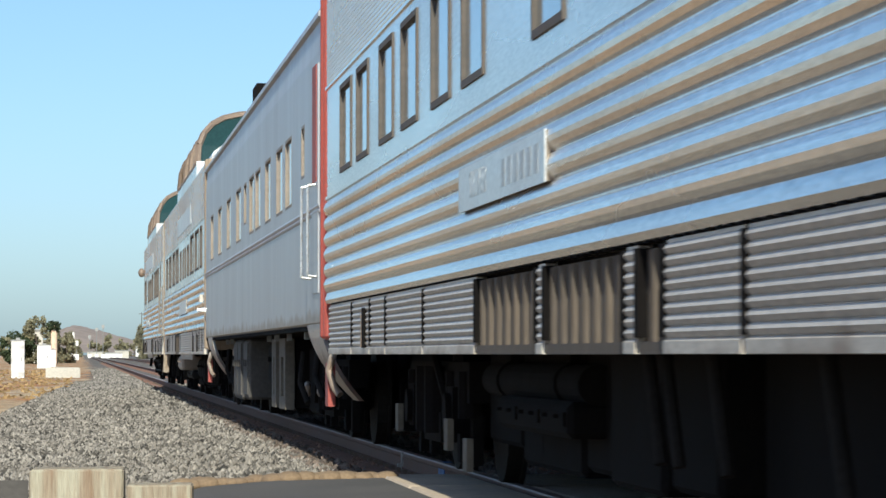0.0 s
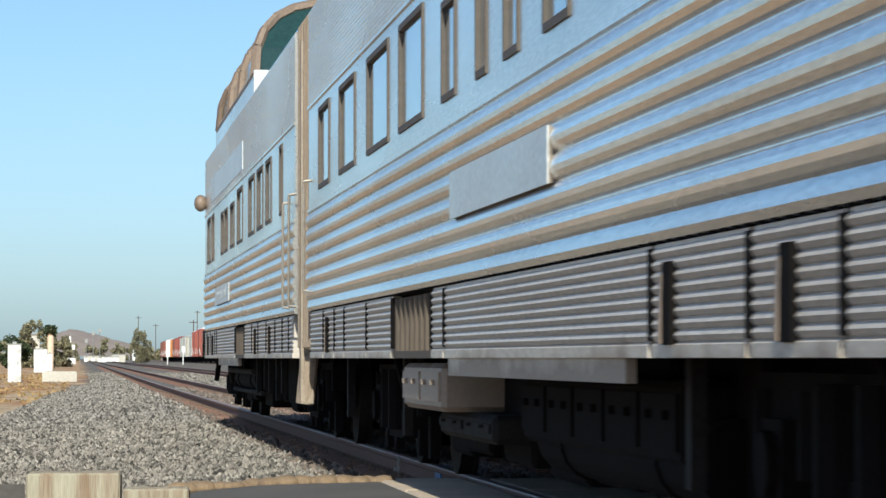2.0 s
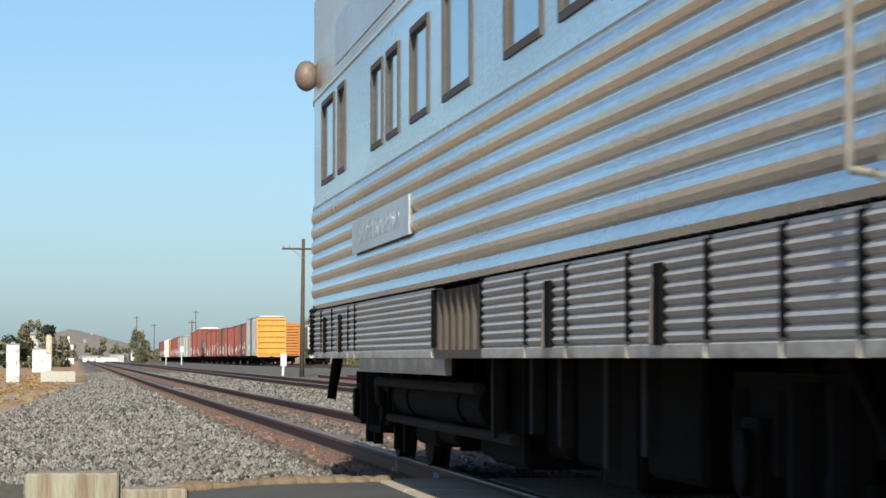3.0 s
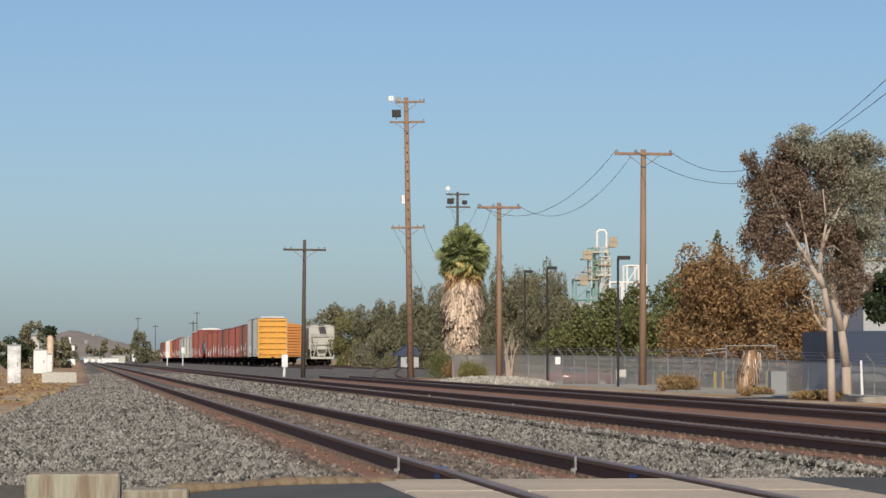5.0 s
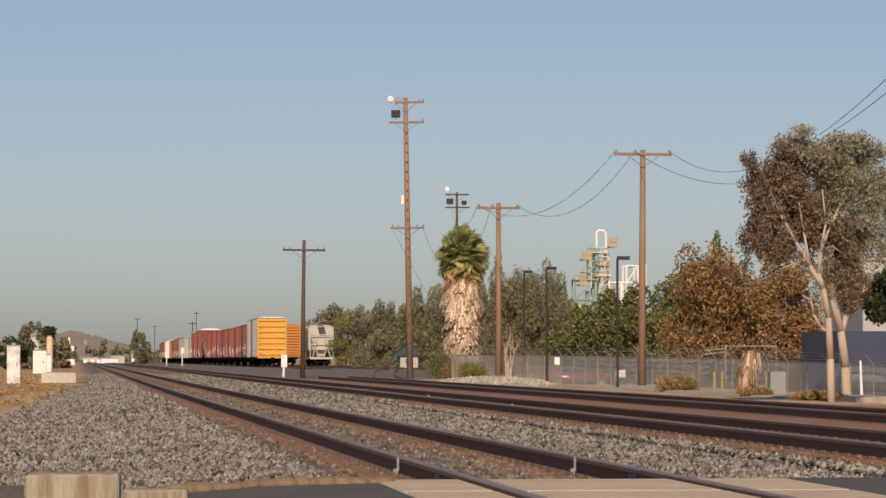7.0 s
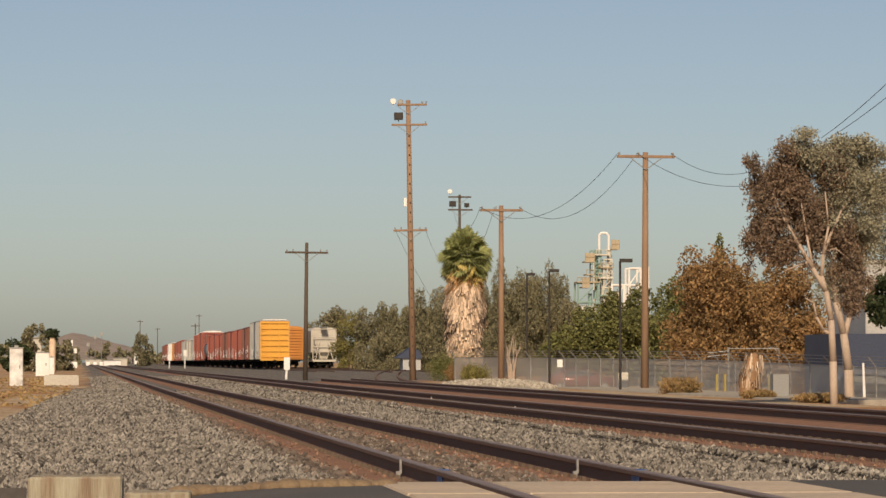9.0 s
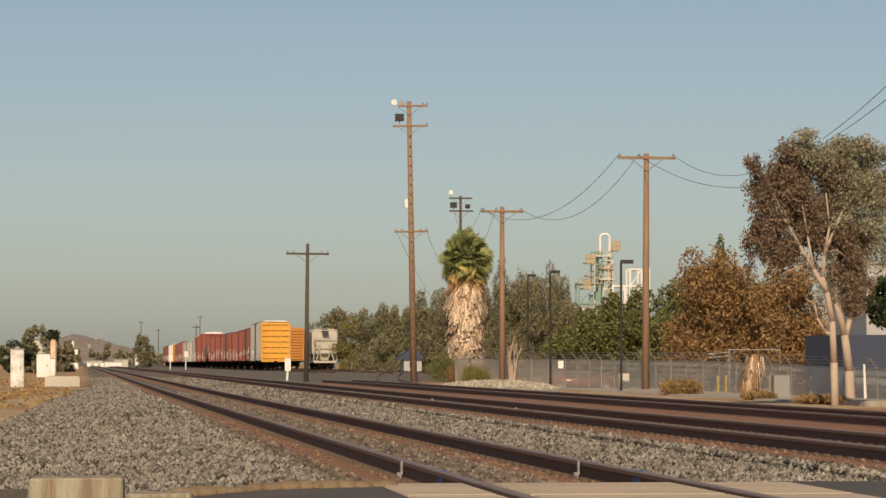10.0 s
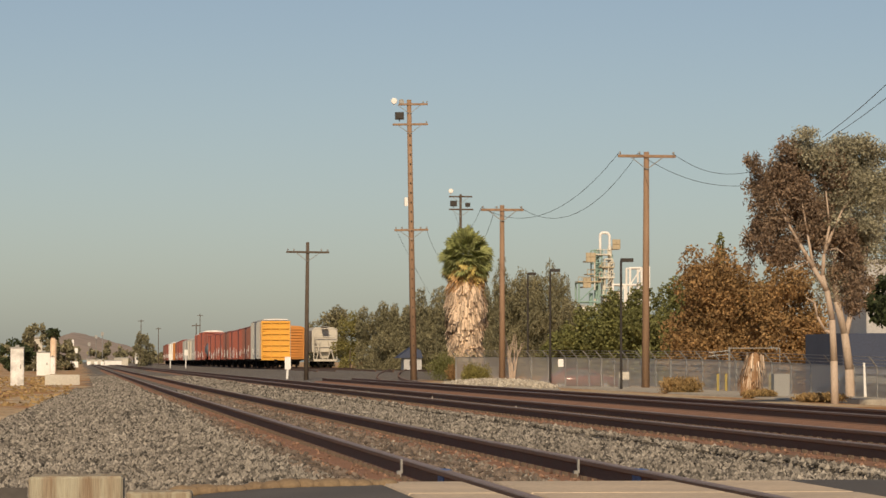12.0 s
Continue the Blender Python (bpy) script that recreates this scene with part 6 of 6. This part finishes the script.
def fluted_car(start, length, label, windows, panels, grilles, round_end=0.0):
    """A stainless car; windows, skirt joints and grilles are given in metres from its leading end."""
    car = thing("passenger_car", label, "railway car", pose(CENTRE, start, 0), "passenger cars of the train")
    ops = [(a, b, c, d) for a, b, c, d in windows]
    shell(car, "steel", STEEL, length, round_end, ops)
    for w in ops:
        window(car, *w, RUBBER, 0.02)
    # skirt panels fill all that the grilles leave
    cuts = sorted(set([0.25] + panels + [v for g in grilles for v in g] + [length - max(round_end, 0.25)]))
    for a, b in zip(cuts, cuts[1:]):
        if any(abs(a - g[0]) < 1e-6 and abs(b - g[1]) < 1e-6 for g in grilles):
            grille(car, a, b)
        elif b - a > 0.08:
            skirt_panel(car, a, b)
    # Black strips added over the seams put shade where panel ends catch sun.
    for c in cuts[1:-1]:
        part("seam_shade_strip", boxes((-HALF - 0.010, -HALF + 0.05, c - 0.045, c + 0.030, 0.89, 1.215)), UNDER, car)
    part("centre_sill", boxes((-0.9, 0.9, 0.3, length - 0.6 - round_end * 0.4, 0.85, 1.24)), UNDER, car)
    # Added black sheet gives the slots between skirt panels their shade.
    part("slot_shade_sheet", boxes((-HALF + 0.09, -HALF + 0.11, 0.3, length - max(round_end, 0.3), 0.86, 1.235)), UNDER, car)
    # Unseen far skirt and boxes, added to keep light from beneath the car.
    part("far_skirt_screen", boxes((HALF - 0.06, HALF - 0.03, 0.3, length - max(round_end, 0.3), 0.62, 1.235)), SKIRT, car)
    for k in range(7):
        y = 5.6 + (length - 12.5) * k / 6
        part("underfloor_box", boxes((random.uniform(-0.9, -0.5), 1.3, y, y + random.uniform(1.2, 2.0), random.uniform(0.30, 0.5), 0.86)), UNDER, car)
    far_gear(car, length)
    # rivet heads along the foot of the side
    bm = bmesh.new()
    y = 0.4
    while y < length - max(round_end, 0.4):
        box(bm, -HALF - 0.004, -HALF + 0.03, y - 0.04, y + 0.04, 1.2295, 1.2385)
        y += 0.2
    tagged(part("drip_slot_row", bm, UNDER, car), kind="stuff")
    return car


def W(start, *spans):
    """Window openings from (near, far) marks along the train; a third and fourth number give sill and head."""
    return [(s[0] - start, s[1] - start, *(s[2:] if len(s) > 2 else (2.235, 2.915))) for s in spans]


def marks(start, *at):
    return [m - start for m in at]


# the leading stainless car
C1 = 2.9
car_a = fluted_car(C1, 25.5, "stainless steel fluted passenger car with a name board", W(
    C1, (8.4, 9.5), (10.4, 11.5), (12.4, 13.5), (14.4, 15.42), (17.3, 18.3), (18.9, 19.9), (20.74, 21.78), (22.35, 23.38), (24.3, 25.3), (25.82, 26.9)),
    marks(C1, 8.2, 10.46, 20.4, 22.93, 24.17, 25.77), [(v[0] - C1, v[1] - C1) for v in ((11.95, 12.51), (12.84, 15.05), (15.33, 17.7))])
name_board(car_a, 14.77 - C1, 18.15 - C1, 1.57, 1.80, "SILVER", 6)
truck(car_a, 23.7 - C1)
truck(car_a, 6.2 - C1)
gear_box(car_a, 16.6 - C1, 19.4 - C1, 0.42, 0.60, name="battery_shelf")
tank(car_a, 16.6 - C1, 20.6 - C1, -1.05, 0.68, 0.10)
tank(car_a, 14.6 - C1, 19.8 - C1, -0.55, 0.42, 0.22)
for y in (12.2, 13.2, 13.6, 10.3):
    pipe_run(car_a, [(-1.32, y - C1, 1.0), (-1.28, y - C1 - 0.18, 0.40)], 0.028, WHEEL, "hanger")
gear_box(car_a, 9.0 - C1, 9.7 - C1, 0.2, 0.75, -1.25, -0.7)
for y, z in ((22.0, 0.3), (20.9, 0.2), (25.4, 0.35)):
    part("brake_hanger", boxes((-1.22, -1.18, y - C1 - 0.11, y - C1 + 0.11, z - 0.08, z + 0.12)), PILLAR, car_a)

# the grey smooth-sided car
C2 = 29.15
car_b = thing("passenger_car", "smooth grey painted passenger car with open underframe", "railway car", pose(CENTRE, C2, 0), "passenger cars of the train")
spans = W(C2, (31.2, 31.65, 2.42, 2.90), (33.05, 34.05), (34.5, 35.55), (36.6, 37.65), (38.6, 39.7), (40.0, 41.05), (41.75, 42.35, 2.40, 2.90),
          (43.1, 44.35), (45.9, 47.1), (48.7, 49.9), (51.6, 52.6))
shell(car_b, "grey", GREY, 25.5, 0.0, spans)
for w in spans:
    window(car_b, *w, REVEAL, 0.031)
part("centre_sill", boxes((-0.5, 0.5, 0.3, 25.2, 0.60, 1.15), (-1.505, 1.505, 0.1, 25.4, 1.04, 1.078)), UNDER, car_b)
# Unseen sheet and boxes added to block light from the far side.
part("far_skirt_screen", boxes((HALF - 0.06, HALF - 0.03, 0.3, 25.2, 0.62, 1.085)), GREY, car_b)
for k in range(7):
    y = 5.6 + 12.8 * k / 6
    part("underfloor_box", boxes((random.uniform(-0.6, -0.2), 1.3, y, y + random.uniform(1.2, 2.0), random.uniform(0.25, 0.4), 1.0)), UNDER, car_b)
part("roof_vent", boxes((-1.15, -0.75, 17.3, 18.4, 4.05, 4.46)), UNDER, car_b, "dark roof vent hood")
far_gear(car_b, 25.5)
diaphragm(car_b, -0.78, 0.0, REDP, "red painted gangway diaphragm", 1.50, 0.95, 3.9)
# curved step wells at both ends
for y0, y1 in ((0.15, 1.85), (23.1, 24.8)):
    bm = bmesh.new()
    rows = []
    for k in range(11):
        u = k / 10
        x, z = -HALF + 0.01 + 0.30 * u * u, 1.10 - 0.66 * u
        a, b = y0 - 0.9 * u ** 1.3, y1 - 1.35 * u ** 1.1 - 0.15 * u
        if y0 < 1:
            a = max(a, 0.02 - 0.25 * u)
        rows.append([bm.verts.new((x, a, z)), bm.verts.new((x, b, z)), bm.verts.new((x + 0.04, b, z)), bm.verts.new((x + 0.04, a, z))])
    for p, q in zip(rows, rows[1:]):
        for i in range(4):
            bm.faces.new((p[i], p[(i + 1) % 4], q[(i + 1) % 4], q[i]))
    bm.faces.new(rows[0])
    bm.faces.new(rows[-1][::-1])
    bmesh.ops.recalc_face_normals(bm, faces=bm.faces)
    part("step_well", bm, SKIRT, car_b, "worn curved metal step well")
part("vestibule_door", boxes((-HALF - 0.012, -HALF, 0.15, 0.95, 1.35, 3.3)), GREY, car_b)
part("vestibule_sash", boxes((-HALF - 0.018, -HALF - 0.012, 0.3, 0.8, 2.3, 3.3)), REDP, car_b, "dark red vestibule panel")
grab(car_b, 1.25, 1.49, 2.30, 0.08)
grab(car_b, 0.45, 1.49, 2.28, 0.08)
grab(car_b, 25.2, 1.5, 1.54, 0.14)
for y in (-0.45, 24.9):
    part("buffer_flag", boxes((-1.50, -1.44, y - 0.15, y + 0.15, 0.40, 0.76)), REDP, car_b, "faded red hanging marker board")
    pipe_run(car_b, [(-1.46, y - 0.3, 0.86), (-1.5, y - 0.25, 0.7), (-1.46, y - 0.35, 0.55), (-1.42, y - 0.4, 0.5)], 0.03, SKIRT, "hose")
truck(car_b, 33.4 - C2)
truck(car_b, 50.4 - C2)
gear_box(car_b, 45.2 - C2, 47.25 - C2, 0.24, 1.02, -1.40, -0.3, mat=CASE)
gear_box(car_b, 43.9 - C2, 45.1 - C2, 0.26, 1.02, -1.38, -0.3, mat=CASE)
gear_box(car_b, 40.2 - C2, 42.4 - C2, 0.45, 0.98)
for y0, y1 in ((37.0, 38.05), (38.7, 39.5)):
    part("equipment_frame", boxes((-1.34, -1.24, y0 - C2, y0 - C2 + 0.3, 0.24, 1.0), (-1.34, -1.24, y1 - C2 - 0.3, y1 - C2, 0.24, 1.0),
                                  (-1.34, -1.24, y0 - C2 + 0.3, y1 - C2 - 0.3, 0.24, 0.38), (-1.34, -1.24, y0 - C2 + 0.3, y1 - C2 - 0.3, 0.80, 1.0)), PILLAR, car_b, "worn tan steel equipment frame")
    part("equipment_case", boxes((-1.22, -0.4, y0 - C2 + 0.05, y1 - C2 - 0.05, 0.26, 1.0)), UNDER, car_b)
for y, z, h in ((50.7, 0.78, 0.30), (51.1, 0.50, 0.13), (49.6, 0.50, 0.13), (48.9, 0.46, 0.14), (31.9, 0.75, 0.28), (33.1, 0.5, 0.13), (34.9, 0.48, 0.14)):
    bm = boxes((-0.03, 0.03, -0.07, 0.07, -h / 2, h / 2))
    bmesh.ops.bevel(bm, geom=bm.edges[:], offset=0.02, segments=1, affect="EDGES")
    part("brake_shoe", bm, SKIRT, car_b, "", at=pose(-1.24, y - C2, z, 14, 0, 0))
tank(car_b, 39.2 - C2, 43.2 - C2, -0.7, 0.62, 0.2)
for y in (31.2, 33.0, 35.7, 37.9, 39.4, 48.6, 50.0):
    part("hanger", boxes((-1.40, -1.35, y - C2 - 0.03, y - C2 + 0.03, 0.97, 1.09)), GALV, car_b)
for y, z in ((32.4, 0.62), (34.6, 0.55), (49.6, 0.5), (51.2, 0.6), (48.9, 0.35)):
    pipe_run(car_b, [(-1.30, y - C2, z + 0.3), (-1.34, y - C2 - 0.1, z), (-1.28, y - C2 - 0.35, z - 0.2)], 0.03, WHEEL, "brake_rod")

# the stainless dome car
C3 = 54.85
car_c = fluted_car(C3, 23.6, "stainless steel fluted dome car with a blank name board", W(
    C3, (56.1, 56.9), (57.5, 59.25), (59.9, 61.6), (62.4, 63.2, 2.24, 2.80), (64.05, 64.6, 2.24, 2.80), (65.3, 65.75, 2.24, 2.80), (66.7, 67.4, 2.24, 2.80),
    (68.45, 69.95), (70.7, 72.35), (73.4, 74.9), (75.95, 77.15)),
    marks(C3, 56.0, 57.3, 58.6, 60.4, 67.3, 72.4, 74.4, 75.4, 76.6), [(68.0 - C3, 70.45 - C3)])
name_board(car_c, 62.85 - C3, 66.7 - C3, 1.57, 1.82, "")
letter_panel(car_c, 61.35 - C3, 68.9 - C3, 3.13, 3.46)
dome(car_c, 59.8 - C3, 70.0 - C3)
part("apron", boxes((-HALF + 0.02, -HALF + 0.06, 61.1 - C3, 67.3 - C3, 0.735, 0.86)), SKIRT, car_c, "flat dull steel apron below the skirt")
diaphragm(car_c, -0.35, 0.0, TAN, "tan weathered gangway diaphragm", 1.50, 0.9, 3.9)
part("lamp_bracket", boxes((-HALF - 0.07, -HALF, 0.45, 0.7, 1.66, 1.78)), SKIRT, car_c)
truck(car_c, 58.8 - C3)
truck(car_c, 74.4 - C3)
gear_box(car_c, 68.1 - C3, 70.4 - C3, 0.52, 0.80, -1.45, -0.5, mat=SKIRT)
gear_box(car_c, 66.9 - C3, 69.6 - C3, 0.36, 0.52, -1.3, -0.5, mat=WHEEL)
gear_box(car_c, 61.6 - C3, 66.4 - C3, 0.40, 0.74, -1.2, -0.3)
tank(car_c, 61.4 - C3, 66.0 - C3, -1.0, 0.42, 0.18)
for y in (56.6, 57.4, 60.9, 72.0, 76.9):
    part("brake_hanger", boxes((-1.30, -1.24, y - C3 - 0.06, y - C3 + 0.06, 0.3 + 0.05 * (y % 2), 0.85)), WHEEL, car_c)
grab(car_c, 23.25, 1.40, 2.36, 0.07, GRABDULL)

# the round-ended observation dome car
C4 = 80.3
car_d = fluted_car(C4, 23.65, "stainless steel round-ended dome observation car", W(
    C4, (82.2, 82.65, 2.235, 2.93), (84.1, 85.1), (85.65, 86.8), (87.35, 88.65), (90.05, 91.4), (92.2, 93.25, 2.24, 2.82), (94.0, 94.85, 2.24, 2.82),
    (95.15, 96.0, 2.24, 2.82), (98.3, 98.98), (99.4, 100.7)),
    marks(C4, 81.2, 82.2, 83.4, 85.0, 86.6, 87.9, 97.4, 98.0, 99.6, 100.8), [(89.6 - C4, 91.95 - C4)], round_end=2.3)
name_board(car_d, 93.0 - C4, 97.2 - C4, 1.57, 1.81, "SILVER SOLARIUM")
letter_panel(car_d, 90.0 - C4, 99.2 - C4, 3.10, 3.44)
dome(car_d, 88.3 - C4, 98.3 - C4)
part("apron", boxes((-HALF + 0.02, -HALF + 0.06, 91.55 - C4, 97.3 - C4, 0.735, 0.86)), SKIRT, car_d, "flat dull steel apron below the skirt")
diaphragm(car_d, -1.75, 0.0, TAN, "tan weathered gangway diaphragm", 1.47, 0.9, 3.9)
grab(car_d, -0.15, 1.30, 2.34, 0.07, GRABDULL)
grab(car_d, 0.75, 1.30, 2.30, 0.07, GRABDULL)
part("end_post", boxes((-1.515, -1.40, -0.72, -0.52, 0.42, 3.7)), ENDPOST, car_d, "tan riveted end post")
# rounded skirt at the tail
bm = bmesh.new()
cols = []
for k in range(16):
    c, s = math.cos(radians(k * 12)), math.sin(radians(k * 12))
    cols.append([bm.verts.new((-(HALF + 0.03 + o) * c, 21.35 + (HALF + 0.03 + o) * 1.62 * s, z + 0.03)) for o, z in RIBS])
for p, q in zip(cols, cols[1:]):
    for i in range(len(RIBS) - 1):
        bm.faces.new((p[i], q[i], q[i + 1], p[i + 1]))
part("tail_skirt", bm, SKIRT, car_d, "rounded ribbed tail skirt")
bm = bmesh.new()
bmesh.ops.create_uvsphere(bm, u_segments=16, v_segments=10, radius=1, matrix=Matrix.LocRotScale((-1.60, 21.2, 3.2), None, (0.10, 0.12, 0.13)))
rod(bm, (-1.45, 21.2, 3.2), (-1.68, 21.2, 3.2), 0.05)
part("marker_lamp", bm, DOMEFRAME, car_d, "round weathered marker lamp", smooth=True)
truck(car_d, 83.3 - C4)
truck(car_d, 100.3 - C4)
gear_box(car_d, 92.2 - C4, 96.8 - C4, 0.46, 0.72, -0.95, -0.3)
tank(car_d, 91.8 - C4, 97.0 - C4, -1.15, 0.56, 0.13)
pipe_run(car_d, [(-1.3, 91.6 - C4, 0.66), (-1.3, 98.0 - C4, 0.66), (-1.25, 98.4 - C4, 0.5)], 0.035, EQUIP)
pipe_run(car_d, [(-1.25, 90.4 - C4, 0.40), (-1.25, 97.6 - C4, 0.40)], 0.03, EQUIP)
for y in (86.0, 87.0, 88.4, 89.4, 91.0):
    part("hanger", boxes((-1.30, -1.24, y - C4 - 0.06, y - C4 + 0.06, 0.36 + 0.04 * (y % 3), 0.85)), WHEEL, car_d)
for y in (79.6, 80.0):
    pipe_run(car_d, [(-1.42, y - C4, 0.85), (-1.46, y - C4 + 0.05, 0.42)], 0.07, TAN, "hose")
for y in (102.3, 102.6):
    pipe_run(car_d, [(-1.25, y - C4, 0.9), (-1.3, y - C4 + 0.05, 0.62 if y < 102.4 else 0.48)], 0.04, UNDER, "coupling_hose")
def step_hole_shade(car, y):
    # A black block on the skirt stands in for the hole's shade.
    part("step_hole_shade", boxes((-HALF - 0.022, -HALF + 0.03, y, y + 0.16, 0.875, 1.16)), UNDER, car)
    bm = boxes((-0.01, 0.02, -0.02, 0.02, -0.12, 0.12))
    part("step_lip", bm, SKIRT, car, at=pose(-HALF - 0.015, y + 0.19, 1.0, 10, 0, 0))


for car, start, ys in ((car_a, C1, (24.5,)), (car_c, C3, (59.9, 57.9, 76.0)), (car_d, C4, (84.2, 87.0, 98.6, 100.2))):
    for y in ys:
        step_hole_shade(car, y - start)
TRAIN = [(car_a, C1), (car_b, C2), (car_c, C3), (car_d, C4)]


def motions():
    for car, start in TRAIN:
        rows = []
        for k in range(25):
            t = k * 0.5
            a = start - SPEED * t
            b = a + 25.0
            yaw = -math.degrees(math.atan2(bend(b) - bend(a), 25.0))
            rows.append((t, pose(CENTRE + bend(a), a, 0, 0, 0, yaw)))
        walk(car, rows)


motions()
